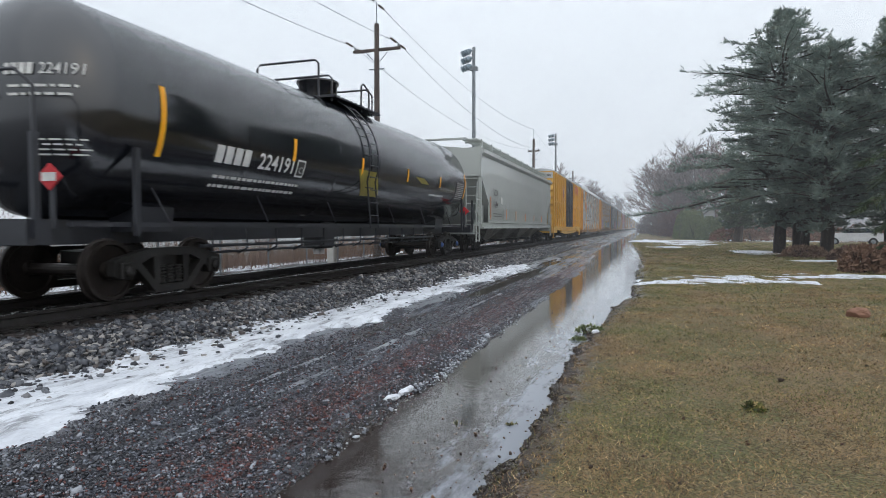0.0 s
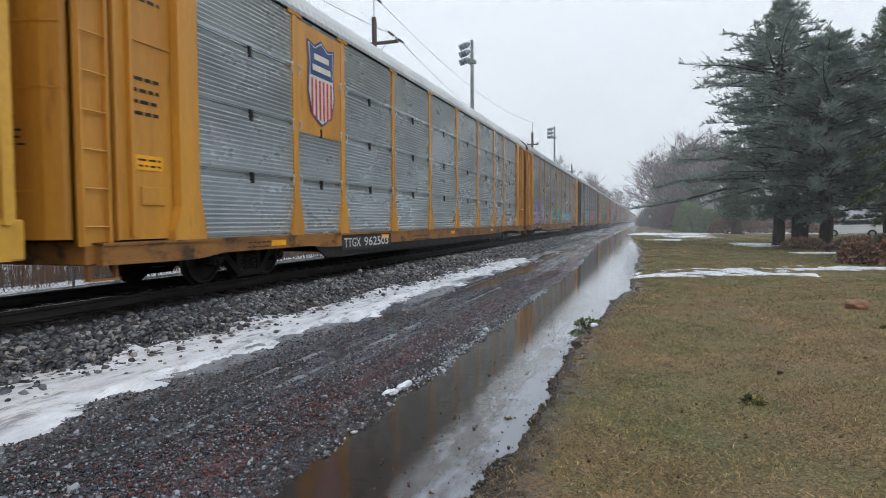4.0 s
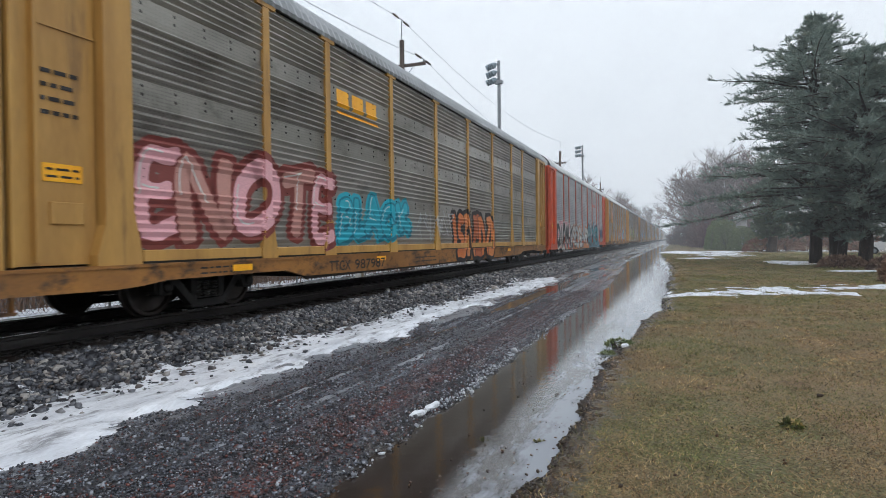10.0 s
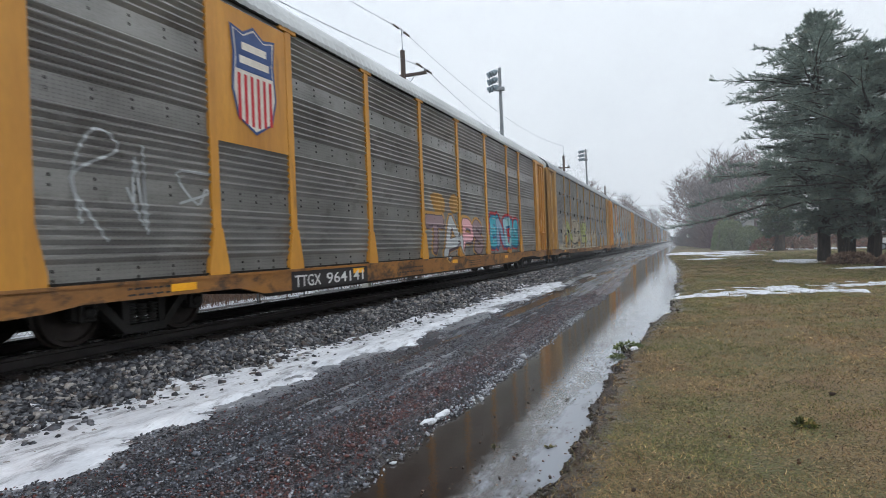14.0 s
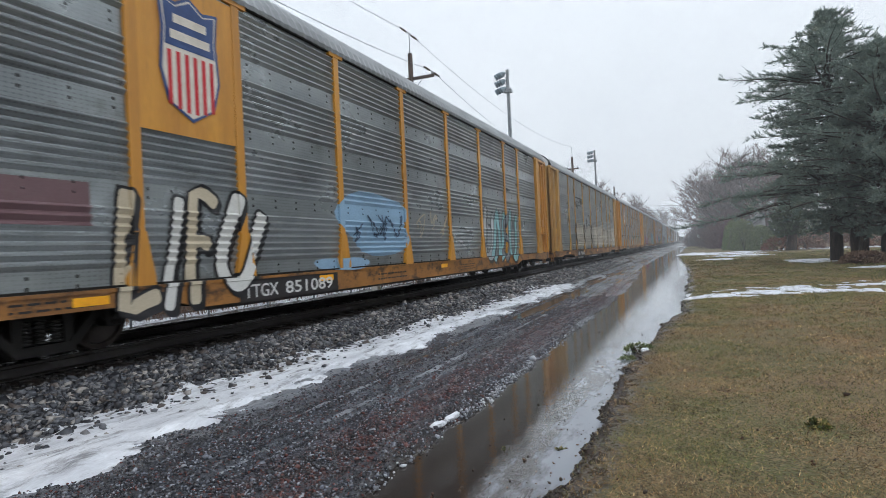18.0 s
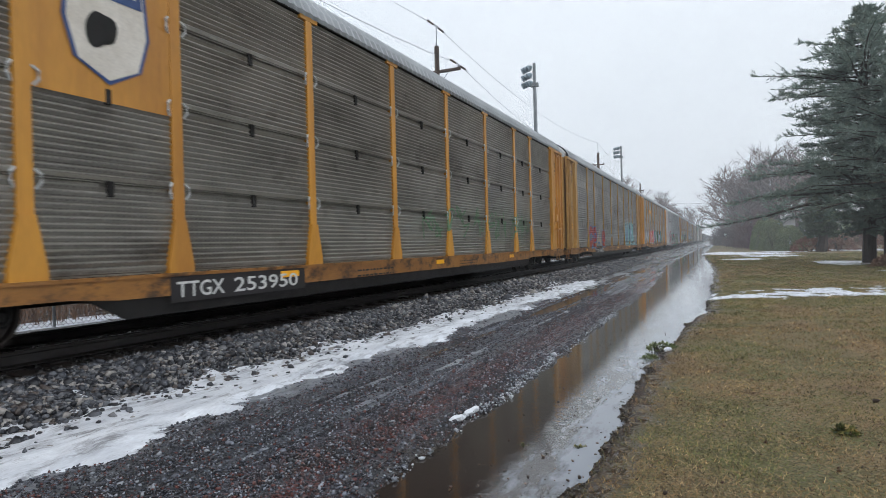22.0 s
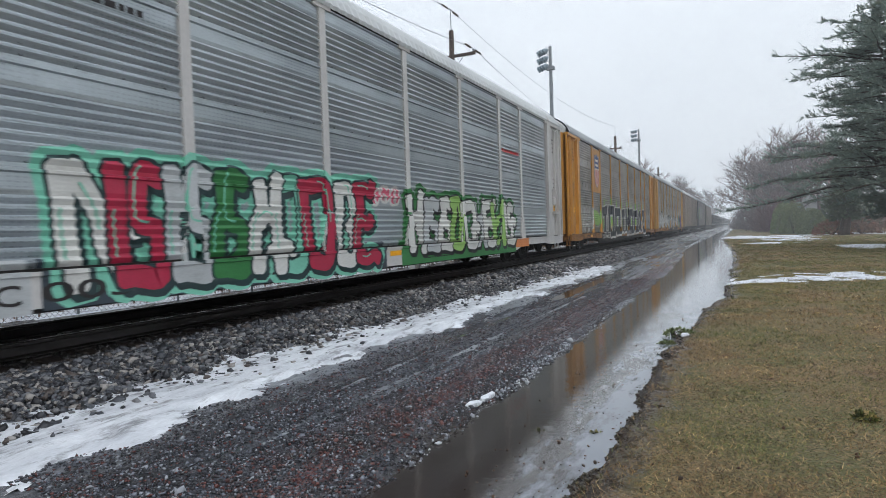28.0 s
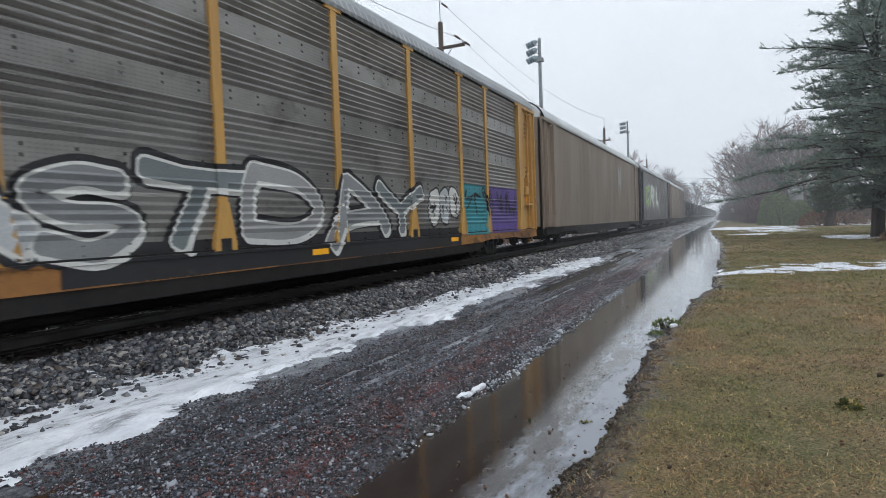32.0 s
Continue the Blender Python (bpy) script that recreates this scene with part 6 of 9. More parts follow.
# ---- far side of the track: fence, brush, marker ----
def build_fence():
    fence = tagged(new("chain_link_fence"), "low chain-link fence before dry brown brush", "fence")
    post = Shape().tube([(0, 0, 0), (0, 0, 1.55)], 0.03, 6).mesh("post", GREYM)
    for k in range(28):
        put("post", post, fence, pose(-12.3, 3 + 2.5 * k, 0.03))
    put("top_rail", Shape().tube([(-12.3, 2, 1.55), (-12.3, 72, 1.55)], 0.02, 5).mesh("top_rail", GREYM), fence)
    v, f = [], []
    for k in range(int(68 / 0.11)):
        y = 3 + k * 0.11
        for d in (1, -1):
            ys = y if d > 0 else y + 1.45
            for z0 in (0.06,):
                p = len(v)
                v += [(-12.3, ys, 0.06), (-12.3, ys + 0.012, 0.06), (-12.3, ys + d * 1.45 + 0.012, 1.5), (-12.3, ys + d * 1.45, 1.5)]
                f.append((p, p + 1, p + 2, p + 3))
    tagged(put("wire_mesh", mesh_of("wire_mesh", v, f, GREYM), fence), kind="stuff")
    # dry stalks
    n = 13000
    xs, ys = rng.uniform(-16.5, -12.5, n), rng.uniform(1, 75, n)
    h = rng.uniform(0.5, 1.9, n) * (0.7 + 0.5 * rough_at(xs, ys, 0.3, 8))
    a = rng.uniform(0, math.tau, n)
    w = rng.uniform(0.006, 0.022, n)
    ln = rng.normal(0, 0.16, (n, 2)) * h[:, None]
    p0 = np.stack([xs - w * np.cos(a), ys - w * np.sin(a), np.zeros(n)], -1)
    p1 = np.stack([xs + w * np.cos(a), ys + w * np.sin(a), np.zeros(n)], -1)
    p2 = np.stack([xs + ln[:, 0], ys + ln[:, 1], h], -1)
    tagged(put("dry_brush", bulk_mesh("dry_brush", np.stack([p0, p1, p2], 1).reshape(-1, 3), np.arange(3 * n).reshape(-1, 3), BRUSH)), "dry brown stalks and brush behind the fence", "brush", kind="stuff")
    s = Shape().box(-0.14, 0.14, -0.14, 0.14, 0, 1.35, 0.03)
    m = tagged(put("marker_post", s.mesh("marker_post", CONC), None, pose(-10.7, 19.6, 0.05, 0, -3, 4)), "white painted concrete marker post beside the track", "marker post")
    for k, (y, hh) in enumerate(((44.0, 0.7), (31, 0.5))):
        tagged(put("marker_post", Shape().box(-0.1, 0.1, -0.1, 0.1, 0, hh, 0.02).mesh("marker_post", CONC), None, pose(-10.3, y, 0.05)), "short white marker post beside the track", "marker post")
    for k in range(16):
        bare_tree(-14.5 - 3.0 * rng.random(), 3 + 4.3 * k + rng.normal(0, 1.0), k % 4, rng.uniform(0.22, 0.36), rng.uniform(0, 360), "saplings behind the fence")


# ---- trees ----
def tri_cloud(p, d, length, width, rnd):
    """Slim triangles at points p along directions d."""
    k = len(p)
    side = np.cross(d, rnd.normal(0, 1, (k, 3)))
    side /= np.linalg.norm(side, axis=1, keepdims=True) + 1e-9
    return np.stack([p - side * width[:, None], p + side * width[:, None], p + d * length[:, None]], 1)


def conifer(seed, height, reach, base, needle, droop, label, name="cedar_tree", density=1.0, tuft=0.22, profile=None, trunks=((0, 0),)):
    rnd = np.random.default_rng(seed)
    tree = tagged(new(name), label, "conifer", "conifers on the lawn")
    for k, (tx, ty) in enumerate(trunks):
        pts = [(tx * (1 - 0.8 * i / 8) + 0.06 * rnd.normal(), ty * (1 - 0.8 * i / 8) + 0.06 * rnd.normal(), height * 0.96 * i / 8 - (0.15 if i == 0 else 0)) for i in range(9)]
        put("trunk", Shape().tube(pts, 0.33 if k == 0 else 0.24, 9, 0.03).mesh("trunk", BARK), tree)
    limb, tris = Shape(), []
    nb = int((230 if droop < 0.2 else 150) * density)
    for i in range(nb):
        u = (i + rnd.random()) / nb
        z = base + (height - base) * u ** 0.92
        az = i * 2.399 + rnd.normal(0, 0.25)
        R = reach * (profile(u) if profile else (1 - u) ** 0.75) * (0.3 + 0.8 * rnd.random() ** 1.4)
        R = max(R, 0.35)
        n = 9
        s = np.linspace(0.03, 1, n)
        airy = droop < 0.2
        rise = max(0.04, rnd.normal(0.2, 0.16)) * (0.25 + 0.75 * min(1.0, u * 4)) if airy else rnd.normal(0.02, 0.1)
        up = (rise * s - (0.14 * s ** 2 if airy else droop * s ** 2)) * R
        pts = np.stack([np.cos(az) * R * s, np.sin(az) * R * s, z + up], -1)
        pts += np.cumsum(rnd.normal(0, 0.06 * R / 4, (n, 3)), 0)
        limb.tube([tuple(q) for q in pts[::2]], 0.018 + 0.010 * R, 4, 0.006)
        m = int((9 + 10 * R) if airy else (22 + 26 * R))
        t = rnd.uniform(0.12, 1, m) ** 0.8
        base_p = np.stack([np.interp(t, s, pts[:, j]) for j in range(3)], -1)
        out = np.array([np.cos(az), np.sin(az), 0.0])
        lat = np.array([-np.sin(az), np.cos(az), 0.0])
        sg = rnd.choice([-1, 1], m)
        tl = rnd.uniform(0.25, 1.0, m) * ((0.26 + 0.17 * R * (1.1 - t)) if airy else (0.34 + 0.30 * R * (1.05 - t)))
        td = out[None] * rnd.uniform(0.5, 1.1, (m, 1)) + lat[None] * (sg * rnd.uniform(0.2, 1.0, m))[:, None]
        td /= np.linalg.norm(td, axis=1, keepdims=True)
        td[:, 2] = rnd.normal(0.26 if airy else -0.45, 0.42 if airy else 0.2, m)
        kk = 13 if airy else 9
        q = rnd.uniform(0.0, 1.05, (m, kk))
        p = base_p[:, None] + td[:, None] * (tl[:, None] * q)[..., None]
        p = p.reshape(-1, 3) + rnd.normal(0, 0.012, (m * kk, 3))
        d = np.repeat(td, kk, 0) * 1.1 + rnd.normal(0, 0.5, (m * kk, 3))
        d[:, 2] += 0.2 if airy else -0.35
        d /= np.linalg.norm(d, axis=1, keepdims=True)
        tris.append(tri_cloud(p, d, rnd.uniform(0.5, 1.2, m * kk) * tuft, rnd.uniform(0.06, 0.11, m * kk) * tuft, rnd))
    put("branchwork", limb.mesh("branchwork", BARK), tree)
    T = np.concatenate(tris).reshape(-1, 3)
    put("crown", bulk_mesh("crown", T, np.arange(len(T)).reshape(-1, 3), needle), tree)
    return tree


def bare_mesh(seed, height, spread_, levels=4, twig=1.0):
    """Trunk and limbs of a leafless tree, tapering to fine twigs."""
    rnd = np.random.default_rng(seed)
    s, twigs = Shape(), []

    def grow(p, d, length, r, level):
        k = 4
        pts, q, dd = [p], p, d
        for _ in range(k):
            dd = (dd + rnd.normal(0, 0.13, 3) + np.array([0, 0, 0.05])) / 1.0
            dd /= np.linalg.norm(dd)
            q = q + dd * length / k
            pts.append(q)
        if level < 3:
            s.tube([tuple(a) for a in pts], r, 5 if level < 2 else 3, r * 0.55)
        else:
            w = np.cross(dd, rnd.normal(0, 1, 3))
            w = w / np.linalg.norm(w) * r * 1.8
            twigs.append([p - w, p + w, pts[-1]])
        if level >= levels:
            return
        for _ in range(5 if level else 8):
            t = rnd.uniform(0.35, 1.0)
            i = min(k - 1, int(t * k))
            at = pts[i] + (pts[i + 1] - pts[i]) * (t * k - i)
            nd = dd + rnd.normal(0, spread_, 3)
            nd[2] = abs(nd[2]) * 0.7 + 0.25
            nd /= np.linalg.norm(nd)
            grow(at, nd, length * rnd.uniform(0.45, 0.7), r * 0.5, level + 1)

    grow(np.zeros(3), np.array([0, 0, 1.0]), height * 0.5, height * 0.017, 0)
    T = np.array(twigs).reshape(-1, 3)
    return s, T


def bare_tree(x, y, k, size, turn, group):
    tree = tagged(new("bare_tree"), "leafless grey-brown tree with fine twigs in winter mist", "tree", group)
    tree.matrix_basis = pose(x, y, 0, 0, 0, turn) @ Matrix.Diagonal((size, size, size, 1))

    def make():
        s, T = bare_mesh(100 + k, 12, 0.62, 4)
        return s.mesh("trunk", TWIGM), bulk_mesh("crown", T, np.arange(len(T)).reshape(-1, 3), TWIGM)
    a, b = shared(("bare", k), make)
    put("trunk", a, tree)
    put("crown", b, tree)
    return tree


def shrub(name, x, y, rx, ry, h, material, label, count=5000, leaf=0.1, seed=1, group="", slim=1.0):
    """A clipped or loose bush: stems and a shell of small leaves with an uneven outline."""
    rnd = np.random.default_rng(seed)
    ob = tagged(new(name), label, "shrub", group)
    ob.matrix_basis = pose(x, y, float(ground_height(x, y)))
    u = rnd.normal(0, 1, (count, 3))
    u /= np.linalg.norm(u, axis=1, keepdims=True)
    u[:, 2] = np.abs(u[:, 2])
    k = 0.72 + 0.3 * rnd.random(count) ** 0.5 + 0.08 * np.sin(u[:, 0] * 5 + seed) * np.sin(u[:, 1] * 6)
    p = u * k[:, None] * np.array([rx, ry, h])
    d = u * 0.8 + rnd.normal(0, 0.7, (count, 3))
    if slim < 1:
        p *= rnd.random((count, 1)) ** 0.4
        d[:, 2] = np.abs(d[:, 2]) + 0.6
    d /= np.linalg.norm(d, axis=1, keepdims=True)
    T = tri_cloud(p, d, rnd.uniform(0.6, 1.3, count) * leaf, rnd.uniform(0.2, 0.45, count) * leaf * slim, rnd).reshape(-1, 3)
    put("foliage", bulk_mesh("foliage", T, np.arange(len(T)).reshape(-1, 3), material), ob)
    s = Shape()
    for j in range(7):
        a = rnd.uniform(0, math.tau)
        s.tube([(0.06 * math.cos(a), 0.06 * math.sin(a), -0.05), (rx * 0.6 * math.cos(a), ry * 0.6 * math.sin(a), h * 0.75)], 0.035, 5, 0.01)
    put("stemwork", s.mesh("stemwork", BARK), ob)
    return ob


def build_trees():
    def wide(u):
        return float(np.interp(u, (0, 0.08, 0.17, 0.3, 0.55, 0.75, 0.9, 1.0), (0.3, 0.5, 1.0, 0.9, 0.85, 0.55, 0.28, 0.05)))

    def tall(u):
        return float(np.interp(u, (0, 0.08, 0.14, 0.2, 0.27, 0.34, 0.5, 0.62, 0.72, 0.85, 1.0), (0.25, 0.45, 1.25, 1.3, 0.85, 0.72, 0.82, 0.95, 0.74, 0.36, 0.04)))
    c = conifer(11, 10.4, 6.0, 1.3, NEEDLE, 0.1, "blue-grey cedar with wide layered branches and several trunks", profile=wide, density=1.15, tuft=0.2, trunks=((0, 0), (-0.75, 1.0)))
    c.matrix_basis = pose(8.5, 34.6, 0)
    c = conifer(12, 13.2, 6.2, 1.5, NEEDLE, 0.1, "tall blue-grey cedar standing behind another", profile=tall, density=1.5, tuft=0.2, trunks=((0, 0), (0.8, -0.4)))
    c.matrix_basis = pose(7.0, 37.6, 0)
    c = conifer(13, 11.6, 4.6, 1.3, NEEDLE, 0.1, "blue-grey cedar at the back of the group", profile=tall, density=1.0, tuft=0.2)
    c.matrix_basis = pose(11.4, 35.4, 0)
    c = conifer(14, 14.2, 5.0, 0.9, SPRUCE, 0.34, "dark green spruce with drooping branches to the ground", "spruce_tree", 1.6, 0.2, lambda u: (1 - u) ** 0.6)
    c.matrix_basis = pose(10.6, 23.8, 0)
    c = conifer(15, 12.0, 4.2, 1.0, SPRUCE, 0.34, "dark green spruce beside another spruce", "spruce_tree", 1.1, 0.2, lambda u: (1 - u) ** 0.7)
    c.matrix_basis = pose(14.5, 27.5, 0)
    c = conifer(16, 4.2, 1.2, 0.9, SPRUCE, 0.1, "small thin pine at the end of the lawn", "pine_tree", 0.5, 0.2, lambda u: (1 - u) ** 0.6)
    c.matrix_basis = pose(8.6, 66, 0.1) @ Matrix.Diagonal((1.5, 1.5, 1.5, 1))
    for k, (x, y, r, h) in enumerate(((4.6, 79, 1.4, 3.5), (5.3, 75, 1.4, 3.3), (6.5, 70.5, 1.4, 2.5))):
        shrub("rounded_bush", x, y, r, r, h, HEDGE, "clipped round evergreen bush at the lawn's end", 9000, 0.13, 20 + k, "clipped bushes")
    for k in range(9):
        shrub("dead_shrub", 8.3 + 1.9 * k + rng.normal(0, 0.4), 66 + 5 * rng.random(), 1.6, 1.2, 1.3 + 0.6 * rng.random(), RUSSET, "russet shrub with dead leaves along the yard's edge", 1500, 0.16, 40 + k, "russet shrubs")
    for k, (x, y, r, h) in enumerate(((7.2, 33.0, 1.0, 0.5), (9.2, 31.6, 1.2, 0.6), (6.5, 22.3, 0.6, 0.8), (7.7, 22.5, 0.8, 1.0), (8.9, 21.9, 0.9, 0.9), (10.4, 31, 1.2, 0.8), (8.2, 30.0, 0.8, 0.5))):
        shrub("dead_plant", x, y, r, r * 0.8, h, RUSSET if k % 2 else BRUSH, "dead brown garden plants under the conifers", 900, 0.17, 60 + k, "dead garden plants")
    for k, (x, y, s, tn) in enumerate(((4.6, 104, 1.05, 0), (6.8, 112, 1.2, 70), (3.9, 122, 1.1, 140), (7.6, 128, 1.3, 200), (5.2, 140, 1.25, 40), (9.2, 104, 1.15, 260), (4.4, 156, 1.3, 310), (11.5, 118, 1.25, 20), (7.8, 150, 1.4, 110), (13, 138, 1.3, 170), (4.8, 176, 1.4, 80), (9, 172, 1.4, 300), (5.4, 200, 1.5, 15), (12, 98, 1.0, 330))):
        bare_tree(x, y, k % 4, s * 1.28, tn, "bare trees beside the lane")
    for k in range(64):
        bare_tree(-13.5 - 30 * rng.random() ** 1.6, rng.uniform(110, 230), k % 4, rng.uniform(0.95, 1.3), rng.uniform(0, 360), "bare trees beyond the track")
    for k in range(34):
        bare_tree(rng.uniform(-60, -12), rng.uniform(235, 360), k % 4, rng.uniform(1.2, 1.75), rng.uniform(0, 360), "bare trees beyond the track")
    for k in range(30):
        bare_tree(rng.uniform(3, 70), rng.uniform(205, 420), k % 4, rng.uniform(1.3, 1.9), rng.uniform(0, 360), "bare trees beyond the track")
    for k in range(26):
        bare_tree(rng.uniform(3.4, 9), rng.uniform(100, 250), k % 4, rng.uniform(0.6, 1.1), rng.uniform(0, 360), "bare trees beside the lane")
    for k in range(16):
        shrub("bare_thicket", 13 + 4.2 * k + rng.normal(0, 1.0), 92 + 14 * rng.random(), 3.6, 3.0, 4.0 + 2.5 * rng.random(), TWIGM if k % 3 else SPRUCE, "dark tangled hedge at the far edge of the yards", 1500, 0.5, 180 + k, "bare thickets")
    for k in range(14):
        shrub("bare_thicket", 4.4 + rng.normal(0, 1.2) + 0.01 * k, 92 + 6 * k, 3.0, 3.5, 4.2 + 2 * rng.random(), PLUMM, "tangled bare thicket at the lane's edge", 5200, 1.1, 80 + k, "bare thickets", 0.07)


# ---- houses, car, small things on the right ----
def house(x, y, turn, w, d, h, label):
    ob = tagged(new("house"), label, "house", "houses behind the trees")
    ob.matrix_basis = pose(x, y, 0, 0, 0, turn)
    wall = put("wall", Shape().box(-w / 2, w / 2, -d / 2, d / 2, -0.3, h).prism([(-w / 2, h), (w / 2, h), (0, h + w * 0.32)], -d / 2, d / 2).mesh("wall", SIDING), ob)
    lap = shared(("lap", w), lambda: Shape().prism([(-w / 2, 0), (w / 2, 0), (w / 2, 0.17), (-w / 2, 0.17)], -0.02, 0.0).mesh("clapboard", SIDING))
    for k in range(int(h / 0.2)):
        put("clapboard", lap, wall, pose(0, -d / 2, 0.2 * k))
    s = Shape()
    for q in (1, -1):
        s.add([(0, -d / 2 - 0.3, h + w * 0.32 + 0.08), (0, d / 2 + 0.3, h + w * 0.32 + 0.08), (q * (w / 2 + 0.4), d / 2 + 0.3, h - 0.25), (q * (w / 2 + 0.4), -d / 2 - 0.3, h - 0.25), (0, -d / 2 - 0.3, h + w * 0.32 - 0.06), (0, d / 2 + 0.3, h + w * 0.32 - 0.06), (q * (w / 2 + 0.4), d / 2 + 0.3, h - 0.4), (q * (w / 2 + 0.4), -d / 2 - 0.3, h - 0.4)], [(0, 1, 2, 3), (4, 7, 6, 5), (0, 3, 7, 4), (1, 5, 6, 2), (3, 2, 6, 7)])
    put("roof", s.mesh("roof", SHINGLE), ob)
    for i, wx in enumerate((-w * 0.3, 0, w * 0.3)):
        for wz in ((1.0, 2.3), (3.6, 4.9)) if h > 4 else ((1.0, 2.3),):
            fr = put("window", Shape().box(wx - 0.55, wx + 0.55, -d / 2 - 0.08, -d / 2 - 0.02, wz[0], wz[1]).mesh("window", CONC), ob)
            put("pane", Shape().box(wx - 0.45, wx + 0.45, -d / 2 - 0.10, -d / 2 - 0.085, wz[0] + 0.1, (wz[0] + wz[1]) / 2 - 0.03).box(wx - 0.45, wx + 0.45, -d / 2 - 0.10, -d / 2 - 0.085, (wz[0] + wz[1]) / 2 + 0.03, wz[1] - 0.1).mesh("pane", DARKGLASS), fr)
    return ob


def parked_car(x, y, turn, material):
    ob = tagged(new("parked_car"), "small white car parked beyond the conifers", "car")
    ob.matrix_basis = pose(x, y, 0.02, 0, 0, turn)
    s = Shape().plate([(-2.1, 0.35), (2.1, 0.35), (2.15, 0.75), (1.9, 0.92), (1.0, 1.0), (0.4, 1.42), (-1.0, 1.45), (-1.7, 1.05), (-2.1, 0.95)], -0.85, 0.85)
    b = put("body", s.mesh("body", material), ob)
    for q in (0.855, -0.875):
        put("side_window", Shape().plate([(0.85, 1.0), (0.35, 1.36), (-0.95, 1.38), (-1.5, 1.05)], q, q + 0.02).mesh("side_window", DARKGLASS), b)
    for wy in (1.3, -1.3):
        for wx in (0.8, -0.8):
            w = put("wheel", Shape().lathe_x([(-0.1, 0.0), (-0.1, 0.31), (0.1, 0.31), (0.1, 0.0)], 16).mesh("wheel", IRON), ob, pose(wx, wy, 0.31))
            put("rim", Shape().lathe_x([(-0.11, 0.0), (-0.11, 0.18), (0.11, 0.18), (0.11, 0.0)], 12).mesh("rim", GREYM), w)
    return ob


def build_yard():
    house(24, 74, 12, 9, 8, 5.4, "white clapboard house with dark windows behind the conifers")
    house(42, 80, -5, 10, 9, 5.2, "pale clapboard house partly hidden by trees")
    house(12.5, 128, 8, 9, 8, 3.0, "low pale house beyond the bushes")
    parked_car(16.2, 58, 75, SIDING)
    rock = bmesh.new()
    bmesh.ops.create_icosphere(rock, subdivisions=3, radius=1)
    for v in rock.verts:
        k = 1 + 0.22 * noise.noise(v.co * 1.7) + 0.06 * noise.noise(v.co * 6)
        v.co = Vector((v.co.x * 0.17 * k, v.co.y * 0.13 * k, v.co.z * 0.10 * k))
    me = bpy.data.meshes.new("rock")
    rock.to_mesh(me)
    rock.free()
    me.materials.append(RUSSET)
    tagged(put("rock", me, None, pose(3.2, 11.1, float(ground_height(3.2, 11.1)) + 0.05)), "lone brown rock on the lawn", "rock")
    # wooden planter and sticks by the dead plants
    pl = tagged(new("planter_box"), "small weathered wooden planter among dead plants", "planter")
    pl.matrix_basis = pose(10.6, 29.4, 0.05, 0, 0, 20)
    for j in range(3):
        for q in (-0.32, 0.32):
            put("board", shared("pboard", lambda: Shape().box(-0.5, 0.5, -0.02, 0.02, 0, 0.17, 0.005).mesh("board", RUSSET)), pl, pose(0, q, 0.19 * j))
    sp = tagged(new("marker_sign"), "small white and black lane marker on a post", "sign")
    sp.matrix_basis = pose(1.1, 118, 0)
    put("post", Shape().box(-0.06, 0.06, -0.06, 0.06, 0, 2.2).mesh("post", IRON), sp)
    put("board", Shape().box(-0.35, 0.35, -0.1, -0.06, 1.7, 2.5, 0.02).mesh("board", CONC), sp)
    # ice lumps at the puddle's edge, fallen branch clump
    for k, (x, y, l, a) in enumerate(((-2.02, 5.05, 0.24, 82), (-2.05, 4.78, 0.16, 70), (-0.63, 8.5, 0.14, 60))):
        b = bmesh.new()
        bmesh.ops.create_icosphere(b, subdivisions=3, radius=1)
        for v in b.verts:
            q = 1 + 0.35 * noise.noise(v.co * 1.9 + Vector((k * 7, 0, 0)))
            v.co = Vector((v.co.x * l * 0.55 * q, v.co.y * 0.035 * q, v.co.z * 0.03 * q))
        me = bpy.data.meshes.new("ice_lump")
        b.to_mesh(me)
        b.free()
        me.materials.append(SNOWM)
        tagged(put("ice_lump", me, None, pose(x, y, max(float(ground_height(x, y)), WATER_Z) + 0.015, 0, 0, a)), "dirty lump of ice at the puddle's edge", "ice", "ice lumps")
    for k, (x, y, r) in enumerate(((-0.72, 8.75, 0.20), (-0.82, 8.2, 0.12), (0.81, 5.16, 0.07), (2.9, 7.2, 0.09), (-1.35, 4.4, 0.05), (-0.95, 4.5, 0.04), (3.0, 9.2, 0.09))):
        shrub("grass_tuft", x, y, r, r * 0.7, 0.045 if k > 1 else 0.09, HEDGE if k < 2 else GREENM, "dark tuft of wet weeds" if k < 2 else "green grass tuft on the lawn", 260, 0.04, 140 + k, "grass tufts")


def build_haze_sheets():
    # upright sheets imitate haze; each farther one veils more
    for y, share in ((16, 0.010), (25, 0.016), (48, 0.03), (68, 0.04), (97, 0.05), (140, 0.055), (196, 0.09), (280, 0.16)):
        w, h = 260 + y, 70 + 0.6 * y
        v = [(-w, y, -2), (w, y, -2), (w, y, h), (-w, y, h)]
        tagged(put("drizzle_mist", mesh_of("drizzle_mist", v, [(0, 1, 2, 3)], haze_sheet_material("drizzle_mist", share))), "flat see-through sheet standing in for distance haze", "mist", "drizzle", kind="stuff")


# ---- lettering, emblems and graffiti painted on the cars ----
SPRAY = {}


def spray(r, g, b):
    """Weathered spray paint of one colour."""
    key = (r, g, b)
    if key not in SPRAY:
        c = lin(r, g, b)
        SPRAY[key] = paint("spray_paint", c, tuple(v * 0.78 for v in c), lin(112, 110, 108), rough=0.5, scale=1.3, fine=45, stretch=(1, 0.6, 1), grime=0.6, amount=0.4)
    return SPRAY[key]


